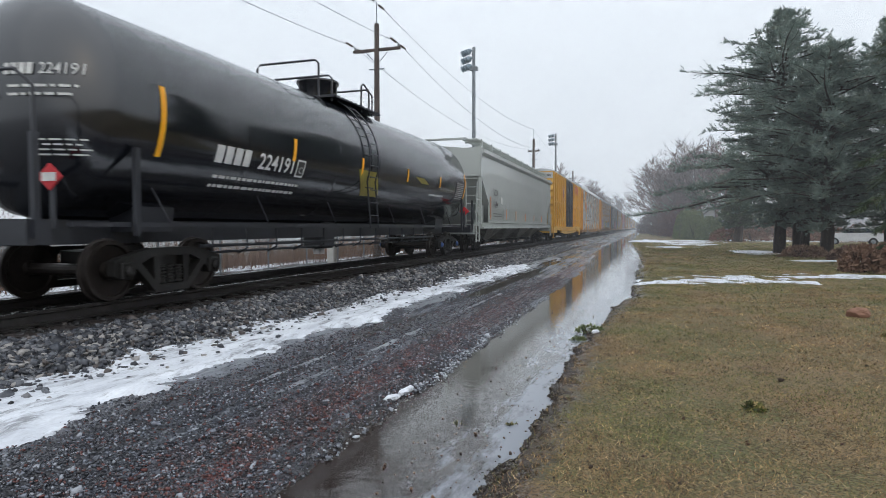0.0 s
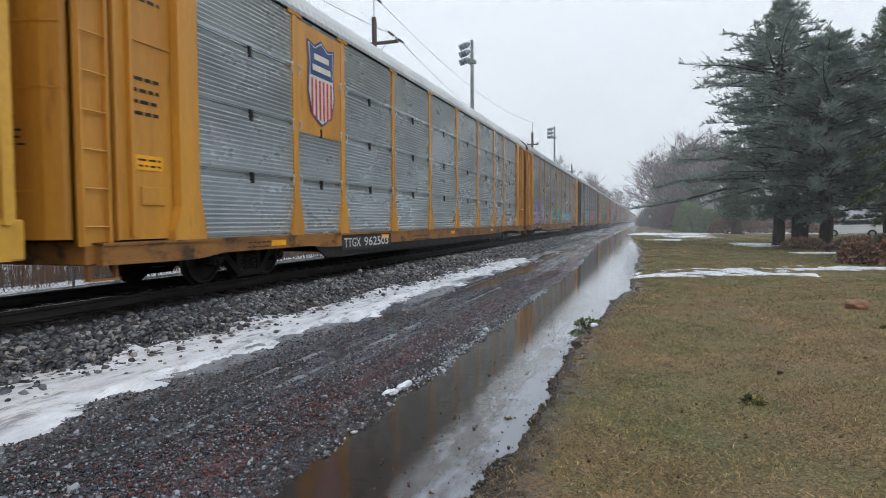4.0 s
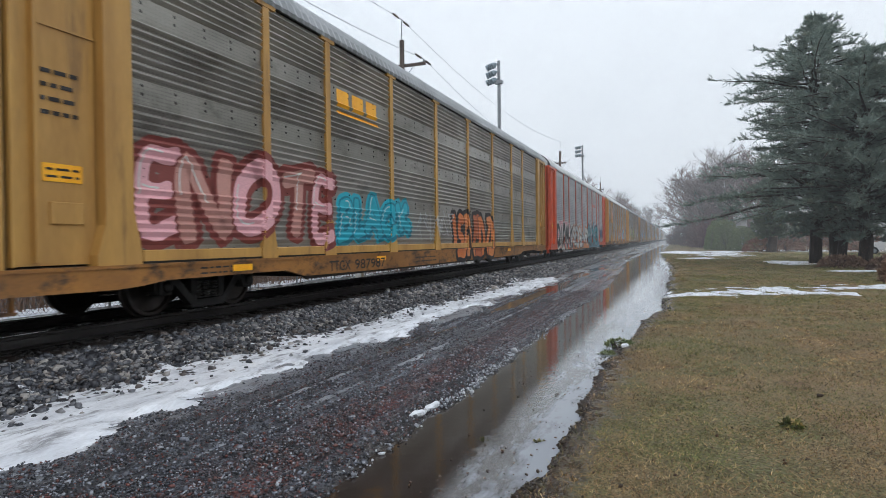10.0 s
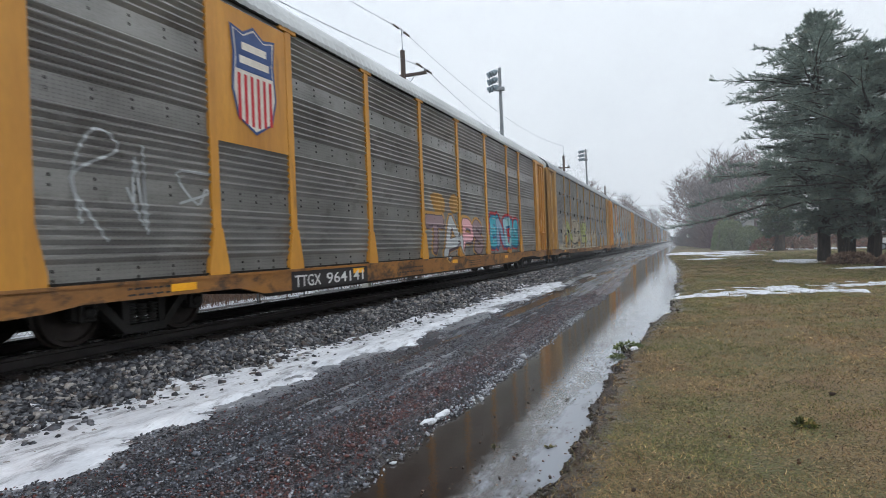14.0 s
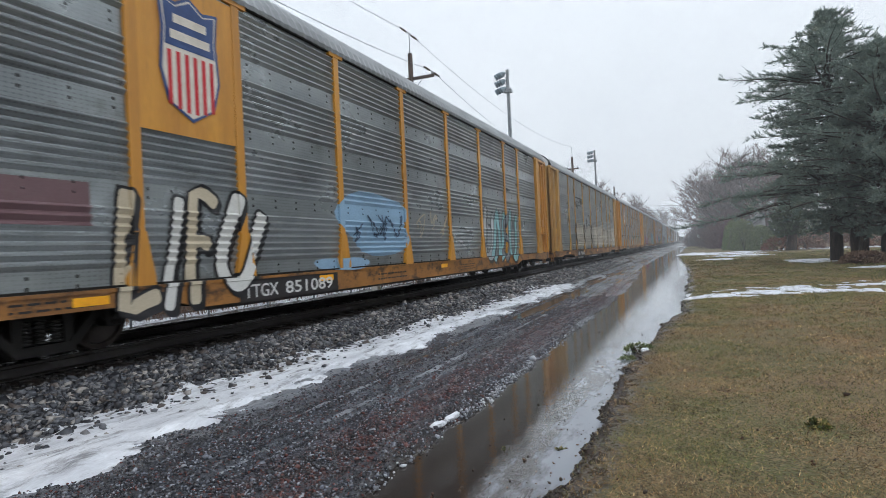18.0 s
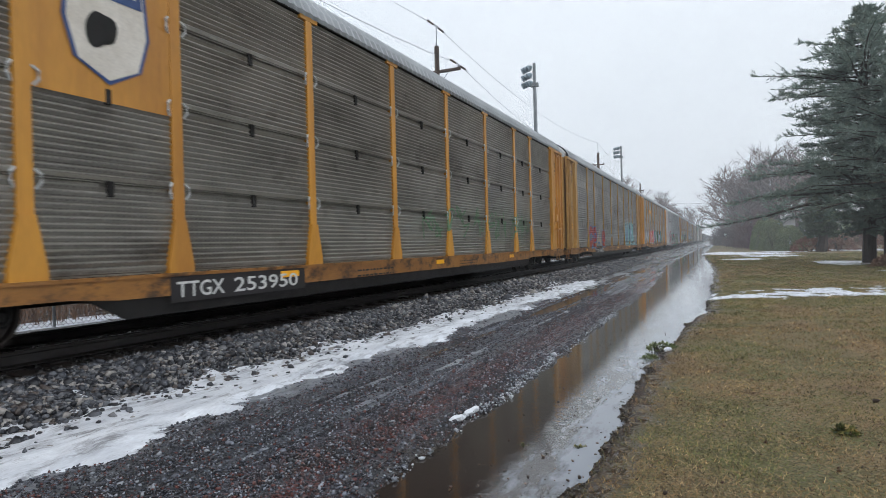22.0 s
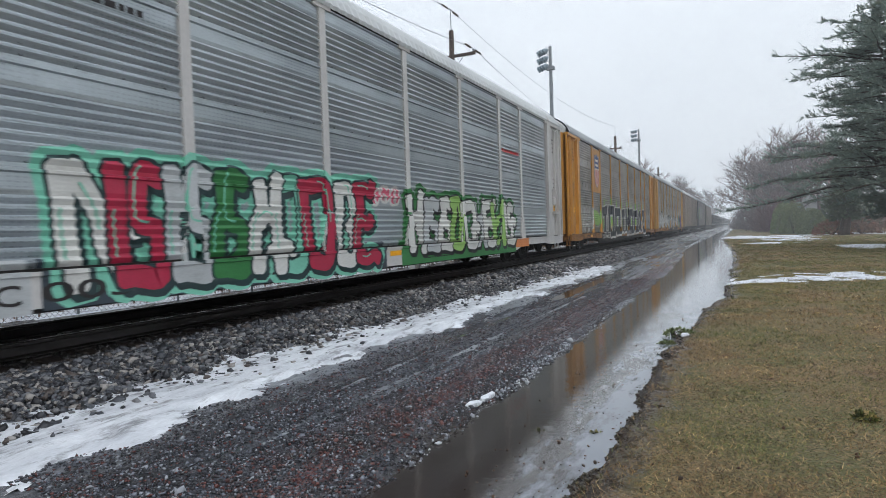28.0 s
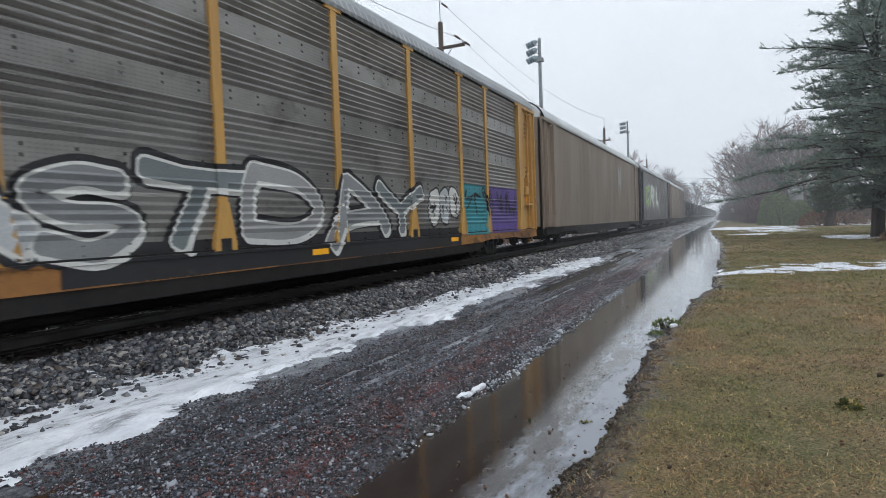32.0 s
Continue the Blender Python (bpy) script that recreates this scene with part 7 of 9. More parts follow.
def side_surface(style):
    """How far out the side of an auto carrier stands at (y, z), and where it bends."""
    lv = panel_levels(style)
    zs, ds = [a for a, _ in lv], [b for _, b in lv]

    def out(y, z):
        if z < 0.78:
            return 1.552 if z > 0.732 else 1.532
        d = 1.44 + float(np.interp(z, zs, ds))
        if style != "plain":
            for p in POSTS[1:-1]:
                if abs(y - p) < 0.092:
                    d = max(d, 1.490)
                if z < 1.46 and abs(y - p) < 0.2 - 0.115 * max(0, (z - 0.88) / 0.57):
                    d = max(d, 1.515)
        return d

    cuts_z = [z for z in zs] + [0.775, 0.735, 0.728, 0.782, 1.0, 1.15, 1.3]
    cuts_y = [p + q for p in POSTS[1:-1] for q in (-0.205, -0.2, -0.095, -0.09, 0.09, 0.095, 0.2, 0.205)] if style != "plain" else []
    return out, cuts_y, cuts_z


def tank_surface(r=1.50, zc=2.62):
    return (lambda y, z: math.sqrt(max(0.01, r * r - (z - zc) ** 2)), [], [zc - 1.4 + 0.07 * k for k in range(41)])


def flat_surface(x):
    return (lambda y, z: x, [], [])


class Decal:
    """Flat paint shapes in (y, z), laid onto a surface as one thin mesh."""

    def __init__(self, surface):
        self.surface, self.items, self.mats = surface, [], []
        self.letter, self.count, self.piece, self.split = 0, 0, "letter", False

    def slot(self, material):
        if material not in self.mats:
            self.mats.append(material)
        return self.mats.index(material)

    def poly(self, pts, material, lift):
        bm = bmesh.new()
        bm.faces.new([bm.verts.new((y, z, 0)) for y, z in pts])
        self.items.append((bm, self.slot(material), lift, self.letter))
        return self

    def rect(self, y0, y1, z0, z1, material, lift=0.006):
        if self.split:
            self.count += 1
            self.letter = self.count
        return self.poly([(y0, z0), (y1, z0), (y1, z1), (y0, z1)], material, lift)

    def text(self, words, place_, material, lift, fat=0.0, spacing=1.0):
        """Letters of the built-in font; place_ maps font coordinates to (y, z)."""
        cu = bpy.data.curves.new("letters", "FONT")
        cu.body, cu.offset, cu.resolution_u, cu.space_character = words, fat, 3, spacing
        ob = bpy.data.objects.new("letters", cu)
        me = bpy.data.meshes.new_from_object(ob)
        bm = bmesh.new()
        bm.from_mesh(me)
        for v in bm.verts:
            v.co.x, v.co.y = place_(v.co.x, v.co.y)
            v.co.z = 0
        bpy.data.objects.remove(ob)
        bpy.data.curves.remove(cu)
        bpy.data.meshes.remove(me)
        self.items.append((bm, self.slot(material), lift, self.letter))
        return self

    def finish(self, name, car, label=""):
        groups = sorted({i[3] for i in self.items})
        top = None
        if len(groups) > 1 and groups[0] > 0:
            top = new(name)
            top.parent = car
            if label:
                top["label"] = label
        for g in groups:
            ob = self.mesh_for([i for i in self.items if i[3] == g], name if top is None else self.piece, top or car)
            if top is None:
                top = ob
                if label:
                    ob["label"] = label
        return top

    def mesh_for(self, items, name, parent):
        out, cy, cz = self.surface
        me = bpy.data.meshes.new(name)
        total = bmesh.new()
        for bm, slot, lift, _ in items:
            ys, zs = [v.co.x for v in bm.verts], [v.co.y for v in bm.verts]
            if not ys:
                bm.free()
                continue
            for c in cz:
                if min(zs) < c < max(zs):
                    bmesh.ops.bisect_plane(bm, geom=bm.verts[:] + bm.edges[:] + bm.faces[:], plane_co=(0, c, 0), plane_no=(0, 1, 0))
            for c in cy:
                if min(ys) < c < max(ys):
                    bmesh.ops.bisect_plane(bm, geom=bm.verts[:] + bm.edges[:] + bm.faces[:], plane_co=(c, 0, 0), plane_no=(1, 0, 0))
            made = {}
            for v in bm.verts:
                made[v] = total.verts.new((out(v.co.x, v.co.y) + lift, v.co.x, v.co.y))
            for f in bm.faces:
                nf = total.faces.new([made[v] for v in f.verts])
                nf.material_index = slot
                nf.normal_update()
                if nf.normal.x < 0:
                    nf.normal_flip()
            bm.free()
        total.to_mesh(me)
        total.free()
        for m in self.mats:
            me.materials.append(m)
        return put(name, me, parent)


def letter_boxes(word, y0, y1, z0, z1, rnd, wild=1.0):
    share = [max(0.25, glyph_box(ch)[1] - glyph_box(ch)[0]) ** 0.8 for ch in word]
    edge = y0
    for i, ch in enumerate(word):
        w = (y1 - y0) * share[i] / sum(share)
        cy = edge + w * 0.5 + rnd.normal(0, 0.03 * w) * wild
        edge += w
        cz = (z0 + z1) / 2 + rnd.normal(0, 0.03) * wild
        yield ch, cy, cz, w * 1.08, (z1 - z0) * rnd.uniform(0.9, 1.06), rnd.normal(0, 0.10) * wild, rnd.normal(0.06, 0.10) * wild


GLYPH = {}


def glyph_box(ch):
    if ch not in GLYPH:
        cu = bpy.data.curves.new("glyph", "FONT")
        cu.body = ch
        ob = bpy.data.objects.new("glyph", cu)
        me = bpy.data.meshes.new_from_object(ob)
        xs, ys = [v.co.x for v in me.vertices], [v.co.y for v in me.vertices]
        GLYPH[ch] = (min(xs), max(xs), min(ys), max(ys))
        bpy.data.objects.remove(ob)
        bpy.data.curves.remove(cu)
        bpy.data.meshes.remove(me)
    return GLYPH[ch]


def wobbly(cy, cz, ry, rz, rnd, n=22, rough=0.12, square=2.6):
    ph = rnd.uniform(0, math.tau, 3)
    pts = []
    for j in range(n):
        a = math.tau * j / n
        k = (abs(math.cos(a)) ** square + abs(math.sin(a)) ** square) ** (-1 / square)
        k *= 1 + rough * (math.sin(2 * a + ph[0]) + 0.6 * math.sin(3 * a + ph[1]) + 0.4 * math.sin(5 * a + ph[2]))
        pts.append((cy + ry * k * math.cos(a), cz + rz * k * math.sin(a)))
    return pts


def stroke(d, pts, w, material, lift):
    """A painted line through points."""
    for (a, b), (c, e) in zip(pts, pts[1:]):
        l = math.hypot(c - a, e - b) or 1
        nx_, nz_ = -(e - b) / l * w, (c - a) / l * w
        ex, ez = (c - a) / l * w * 0.5, (e - b) / l * w * 0.5
        d.poly([(a - nx_ - ex, b - nz_ - ez), (c - nx_ + ex, e - nz_ + ez), (c + nx_ + ex, e + nz_ + ez), (a + nx_ - ex, b + nz_ - ez)], material, lift)


SKELETON = {
    "A": [[(0, 0), (0.42, 1), (0.58, 1), (1, 0)], [(0.2, 0.34), (0.8, 0.34)]],
    "B": [[(0.06, 0), (0.06, 1)], [(0.06, 1), (0.6, 1), (0.82, 0.78), (0.6, 0.55), (0.1, 0.52)], [(0.1, 0.52), (0.7, 0.5), (0.98, 0.26), (0.7, 0.0), (0.06, 0.0)]],
    "C": [[(0.95, 0.8), (0.55, 1), (0.12, 0.78), (0.04, 0.4), (0.3, 0.04), (0.65, 0), (0.98, 0.2)]],
    "D": [[(0.08, 0), (0.08, 1)], [(0.08, 1), (0.6, 0.96), (0.96, 0.66), (0.92, 0.3), (0.6, 0.02), (0.08, 0)]],
    "E": [[(0.98, 1), (0.08, 0.98), (0.04, 0.02), (1, 0)], [(0.06, 0.52), (0.78, 0.54)]],
    "F": [[(0.98, 1), (0.08, 0.98), (0.06, 0)], [(0.06, 0.5), (0.76, 0.54)]],
    "G": [[(0.95, 0.82), (0.5, 1), (0.08, 0.72), (0.06, 0.3), (0.4, 0), (0.9, 0.1), (0.95, 0.45), (0.6, 0.44)]],
    "H": [[(0.06, 0), (0.1, 1)], [(0.92, 0), (0.96, 1)], [(0.08, 0.48), (0.94, 0.54)]],
    "I": [[(0.5, 0), (0.5, 1)]],
    "K": [[(0.08, 0), (0.08, 1)], [(0.95, 1), (0.12, 0.48), (0.98, 0)]],
    "L": [[(0.1, 1), (0.06, 0.02), (1, 0)]],
    "M": [[(0, 0), (0.12, 1), (0.5, 0.35), (0.88, 1), (1, 0)]],
    "N": [[(0.04, 0), (0.06, 1), (0.92, 0.02), (0.96, 1)]],
    "O": [[(0.5, 1), (0.08, 0.78), (0.06, 0.25), (0.5, 0), (0.94, 0.25), (0.92, 0.78), (0.5, 1)]],
    "P": [[(0.06, 0), (0.06, 1)], [(0.06, 1), (0.7, 0.98), (0.96, 0.72), (0.7, 0.46), (0.1, 0.44)]],
    "R": [[(0.06, 0), (0.06, 1)], [(0.06, 1), (0.7, 0.98), (0.94, 0.74), (0.6, 0.5), (0.1, 0.48)], [(0.4, 0.48), (1, 0)]],
    "S": [[(0.95, 0.84), (0.55, 1), (0.1, 0.8), (0.3, 0.55), (0.75, 0.44), (0.94, 0.2), (0.5, 0), (0.04, 0.14)]],
    "T": [[(0, 0.94), (1, 1)], [(0.5, 0.96), (0.48, 0)]],
    "U": [[(0.06, 1), (0.08, 0.25), (0.5, 0), (0.92, 0.25), (0.94, 1)]],
    "V": [[(0, 1), (0.48, 0), (1, 1)]],
    "X": [[(0, 1), (1, 0)], [(0, 0), (1, 1)]],
    "Y": [[(0, 1), (0.5, 0.5), (1, 1)], [(0.5, 0.5), (0.48, 0)]],
    "Z": [[(0, 1), (0.96, 0.98), (0.04, 0.02), (1, 0)]],
    "9": [[(0.9, 0.62), (0.5, 0.4), (0.1, 0.66), (0.4, 1), (0.85, 0.9), (0.92, 0.5), (0.6, 0)]],
}


def flowing(pts, n=5):
    """A smooth line through points; short lines stay straight."""
    if len(pts) < 4:
        out = []
        for a, b in zip(pts, pts[1:]):
            out += [(a[0] + (b[0] - a[0]) * i / 3, a[1] + (b[1] - a[1]) * i / 3) for i in range(3)]
        return out + [pts[-1]]
    p = [np.array(q, float) for q in pts]
    closed = np.allclose(p[0], p[-1])
    p = [p[-2] if closed else 2 * p[0] - p[1]] + p + [p[1 + (0 if not closed else 1)] if closed else 2 * p[-1] - p[-2]]
    out = []
    for i in range(1, len(p) - 2):
        for j in range(n):
            t = j / n
            q = 0.5 * (2 * p[i] + (p[i + 1] - p[i - 1]) * t + (2 * p[i - 1] - 5 * p[i] + 4 * p[i + 1] - p[i + 2]) * t * t + (3 * p[i] - p[i - 1] - 3 * p[i + 1] + p[i + 2]) * t ** 3)
            out.append((q[0], q[1]))
    return out + [tuple(p[-2])]


def ribbon(d, pts, w, material, lift, flare=0.15):
    """A fat painted stroke along a line, rounded at its ends and a little wider there."""
    p = np.array(pts, float)
    t = np.gradient(p, axis=0)
    t /= np.linalg.norm(t, axis=1, keepdims=True) + 1e-9
    nrm = np.stack([-t[:, 1], t[:, 0]], 1)
    s_ = np.linspace(-1, 1, len(p))
    wd = w * (1 - 0.5 * flare + flare * s_ ** 2)[:, None]
    left, right = p + nrm * wd, p - nrm * wd
    bm = bmesh.new()
    rows = []
    for end, k in ((0, 0.55), (0, 0.9)):
        c = p[0] - t[0] * w * (0.85 if k < 0.6 else 0.5)
        rows.append((c + nrm[0] * wd[0] * k, c - nrm[0] * wd[0] * k))
    rows += list(zip(left, right))
    for k in (0.9, 0.55):
        c = p[-1] + t[-1] * w * (0.5 if k > 0.6 else 0.85)
        rows.append((c + nrm[-1] * wd[-1] * k, c - nrm[-1] * wd[-1] * k))
    vs = [(bm.verts.new((a[0], a[1], 0)), bm.verts.new((b[0], b[1], 0))) for a, b in rows]
    for (a, b), (c, e) in zip(vs, vs[1:]):
        bm.faces.new((a, b, e, c))
    d.items.append((bm, d.slot(material), lift, d.letter))


def layered(d, lines, hw, fill, line, rim, k, back=None, halo=0.09, shine=None):
    """One letter of fat strokes: halo, drop shade, outline, fill and glints, in thin coats."""
    step_ = 0.0022 * (k % 5)
    d.count += 1
    for i, pts in enumerate(lines):
        e = 0.00025 * i
        d.letter = 0
        if back:
            ribbon(d, pts, hw + rim + halo, back, 0.0035 + 0.0002 * (k % 7) + e)
        d.letter = d.count
        ribbon(d, [(a + 0.05, b - 0.06) for a, b in pts], hw + rim * 0.8, line, 0.0065 + step_ * 0.3 + e)
        ribbon(d, pts, hw + rim, line, 0.0085 + step_ + e)
        ribbon(d, pts, hw, fill, 0.0098 + step_ + e)
    if shine:
        for pts in lines:
            m = pts[len(pts) // 6:len(pts) // 2 + 1]
            if len(m) > 2:
                ribbon(d, [(a - hw * 0.4, b + hw * 0.4) for a, b in m], 0.014, shine, 0.0215)
    d.letter = 0


def fat_letters(d, word, y0, y1, z0, z1, fill, line, seed, back=None, shine=None, fat=0.06, rim=0.06, wild=1.0, block=False):
    """Swollen hand-sprayed capitals with an outline, a halo behind and highlights."""
    rnd = np.random.default_rng(seed)
    for k, (ch, cy, cz, w, h, rot, sh) in enumerate(letter_boxes(word, y0, y1, z0, z1, rnd, wild)):
        hw = max(0.035, 0.085 * min(w, h) + 0.75 * fat)
        iw, ih = max(0.1, w * (0.88 if block else 1.04) - 2 * hw - rim), max(0.1, h - 2 * hw - rim)
        bend, ph = 0.07 * wild, rnd.uniform(0, math.tau)

        def at(u, v):
            u, v = u - 0.5 + bend * math.sin(3.1 * v + ph), v - 0.5 + bend * 0.8 * math.sin(3.4 * u + ph * 2)
            a, b = u * iw + sh * v * ih, v * ih
            return cy + a * math.cos(rot) - b * math.sin(rot), cz + a * math.sin(rot) + b * math.cos(rot)
        if block and ch in "OD":
            c_ = 0.0 if ch == "O" else 0.14
            strokes = [[(0, 0), (0, 1)], [(1, c_), (1, 1 - c_)], [(0, 1), (1 - c_, 1)], [(0, 0), (1 - c_, 0)]]
        else:
            strokes = SKELETON[ch]
        lines = [[at(*q) for q in flowing(part_)] for part_ in strokes]
        f = fill[k % len(fill)] if isinstance(fill, list) else fill
        layered(d, lines, hw, f, line, max(0.03, rim * 0.75), k, back, 0.08, shine)


def bubbles(d, n, y0, y1, z0, z1, fill, line, seed, back=None, inner=None):
    """Illegible swollen shapes in a row, outlined, with strokes inside."""
    rnd = np.random.default_rng(seed)
    w = (y1 - y0) / n
    for k in range(n):
        cy, cz = y0 + w * (k + 0.5), (z0 + z1) / 2 + rnd.normal(0, 0.05)
        ry, rz = w * rnd.uniform(0.5, 0.62), (z1 - z0) * rnd.uniform(0.42, 0.52)
        if back:
            d.poly(wobbly(cy, cz, ry * 1.25, rz * 1.2, rnd), back, 0.004 + 0.0003 * k)
        d.poly(wobbly(cy, cz, ry, rz, np.random.default_rng(seed * 31 + k), rough=0.10), line, 0.008 + 0.0003 * k)
        f = fill[k % len(fill)] if isinstance(fill, list) else fill
        d.poly(wobbly(cy, cz, ry - 0.05, rz - 0.05, np.random.default_rng(seed * 31 + k), rough=0.10), f, 0.0115 + 0.0003 * k)
        for j in range(3):
            a, b = cy + rnd.uniform(-0.5, 0.4) * ry, cz + rnd.uniform(-0.6, 0.6) * rz
            m = inner or line
            pts = [(a, b)]
            for _ in range(3):
                a, b = a + rnd.uniform(-0.35, 0.45) * ry, b + rnd.uniform(-0.45, 0.45) * rz
                a, b = min(max(a, cy - ry * 0.7), cy + ry * 0.7), min(max(b, cz - rz * 0.7), cz + rz * 0.7)
                pts.append((a, b))
            stroke(d, pts, 0.03, m, 0.0155 + 0.0002 * j)


def wildstyle(d, n, y0, y1, z0, z1, fills, line, seed, back=None, shine=None):
    """Interlocked stems, hooks, loops and barbs that only suggest letters, outlined."""
    rnd = np.random.default_rng(seed)
    w, h = (y1 - y0) / n, z1 - z0
    hw = 0.12 * min(w, h) + 0.045
    for k in range(n):
        c, sl = y0 + w * (k + 0.5) + rnd.normal(0, 0.08) * w, rnd.uniform(-0.3, 0.35) * w
        lo, hi = z0 + hw, z1 - hw + rnd.uniform(-0.04, 0.06)
        lines = [flowing([(c - 0.36 * w, lo), (c - 0.40 * w + sl * 0.4, lo + 0.35 * h), (c - 0.34 * w + sl, lo + 0.6 * h), (c - 0.38 * w + sl, hi)])]
        kind = rnd.integers(0, 5)
        m = (lo + hi) / 2
        if kind == 0:
            lines.append(flowing([(c - 0.3 * w, hi), (c + 0.1 * w, m + 0.1 * h), (c + 0.2 * w, m - 0.15 * h), (c + 0.5 * w, lo)]))
        elif kind == 1:
            lines.append(flowing([(c - 0.3 * w, hi), (c + 0.1 * w, hi + 0.03), (c + 0.4 * w, hi - 0.05), (c + 0.48 * w, hi + 0.08)]))
            lines.append(flowing([(c - 0.3 * w, m), (c, m + 0.05), (c + 0.2 * w, m - 0.03), (c + 0.36 * w, m + 0.06)]))
            lines.append(flowing([(c - 0.3 * w, lo), (c, lo - 0.04), (c + 0.3 * w, lo + 0.03), (c + 0.5 * w, lo - 0.03)]))
        elif kind == 2:
            lines.append(flowing([(c - 0.3 * w, hi), (c + 0.25 * w, hi), (c + 0.4 * w, m), (c + 0.2 * w, lo), (c - 0.3 * w, lo)]))
        elif kind == 3:
            lines.append(flowing([(c - 0.3 * w, m), (c + 0.1 * w, m + 0.12 * h), (c + 0.36 * w, m), (c + 0.34 * w, lo - 0.04)]))
            lines.append([(c + 0.34 * w, m + 0.1 * h), (c + 0.38 * w, hi), (c + 0.44 * w, hi + 0.12)])
        else:
            lines.append(flowing([(c + 0.4 * w, hi - 0.05), (c + 0.05 * w, hi), (c - 0.02 * w, m + 0.05), (c + 0.35 * w, m - 0.08), (c + 0.3 * w, lo), (c - 0.15 * w, lo + 0.02)]))
        if rnd.random() < 0.6:
            a = rnd.uniform(lo, m)
            lines.append([(c + 0.2 * w, a), (c + 0.5 * w, a + 0.1 * h), (c + 0.72 * w, a + 0.04 * h)])
        layered(d, lines, hw, fills[k % len(fills)], line, 0.042, k, back, 0.1, shine)


def scrawl(d, y0, y1, z0, z1, material, seed, lines=5, w=0.018):
    """Thin illegible spray strokes."""
    rnd = np.random.default_rng(seed)
    for k in range(lines):
        y = y0 + (y1 - y0) * (k + rnd.uniform(0.1, 0.5)) / lines
        pts = [(y, rnd.uniform(z0, z1))]
        for j in range(5):
            pts.append((y + (y1 - y0) / lines * rnd.uniform(-0.2, 0.9), rnd.uniform(z0, z1)))
        ribbon(d, flowing(pts, 4), w, material, 0.016 + 0.0003 * (k % 5), 0.0)


def bars(d, y0, y1, z0, z1, rows, material, seed=0, lift=0.005):
    """Small print too fine to read: rows of short bars."""
    rnd = np.random.default_rng(seed)
    h = (z1 - z0) / rows
    for r in range(rows):
        y = y0
        z = z1 - h * (r + 1)
        while y < y1 - 0.04:
            w = min(rnd.uniform(0.05, 0.16), y1 - y)
            d.rect(y, y + w, z + h * 0.3, z + h * 0.62, material, lift)
            y += w + 0.035


def line_text(d, words, y0, z0, height, material, lift=0.006, width=None, fat=0.0):
    """One line of plain lettering from y0, cap height given."""
    cu = bpy.data.curves.new("probe", "FONT")
    cu.body = words
    ob = bpy.data.objects.new("probe", cu)
    me = bpy.data.meshes.new_from_object(ob)
    xs, ys = [v.co.x for v in me.vertices], [v.co.y for v in me.vertices]
    x0, x1, b0, b1 = min(xs), max(xs), min(ys), max(ys)
    bpy.data.objects.remove(ob)
    bpy.data.curves.remove(cu)
    bpy.data.meshes.remove(me)
    k = height / (b1 - b0)
    kx = (width / (x1 - x0)) if width else k
    d.text(words, lambda x, y: (y0 + (x - x0) * kx, z0 + (y - b0) * k), material, lift, fat)


def shield(car, surface, torn=False):
    """A yellow plate with a striped shield between two posts."""
    surface = flat_surface(1.44)
    d = Decal(surface)
    plate = YELLOW
    d.rect(5.3, 7.05, 2.75, 4.86, plate, 0.04)
    d.finish("emblem_plate", car, "yellow painted plate over the ribs")
    d = Decal(surface)
    cy, top, bot, hw = 6.18, 4.55, 3.0, 0.5

    def outline(g):
        return [(cy - hw - g, top + g), (cy - hw * 0.5, top - 0.06 + g), (cy, top + 0.08 + g), (cy + hw * 0.5, top - 0.06 + g), (cy + hw + g, top + g), (cy + hw * 0.9 + g, top - 0.4), (cy + hw + g, bot + 0.6), (cy + hw * 0.75 + g, bot + 0.18), (cy, bot - g), (cy - hw * 0.75 - g, bot + 0.18), (cy - hw - g, bot + 0.6), (cy - hw * 0.9 - g, top - 0.4)]
    d.poly(outline(0.05), BLUE, 0.054)
    d.poly(outline(0.0), CREAM, 0.058)
    d.poly([(cy - hw + 0.03, top - 0.02), (cy - hw * 0.5, top - 0.08), (cy, top + 0.05), (cy + hw * 0.5, top - 0.08), (cy + hw - 0.03, top - 0.02), (cy + hw * 0.86, top - 0.4), (cy + hw * 0.9, top - 0.62), (cy - hw * 0.9, top - 0.62), (cy - hw * 0.86, top - 0.4)], BLUE, 0.062)
    d.split, d.piece = True, "stripe"
    for k, (a, b) in enumerate(((-0.3, 0.3), (-0.36, 0.36))):
        d.rect(cy + a, cy + b, top - 0.3 - 0.22 * k, top - 0.18 - 0.22 * k, CREAM, 0.066)
    if torn:
        d.poly(wobbly(cy - 0.1, bot + 0.55, 0.18, 0.2, np.random.default_rng(3)), IRON, 0.066)
    else:
        for k in range(6):
            y = cy - 0.38 + 0.152 * k
            low = bot + 0.06 + 0.28 * abs(y - cy) ** 1.3
            d.rect(y - 0.036, y + 0.036, low, top - 0.68, RED, 0.062)
    d.finish("emblem", car, "red, white and blue striped shield emblem")


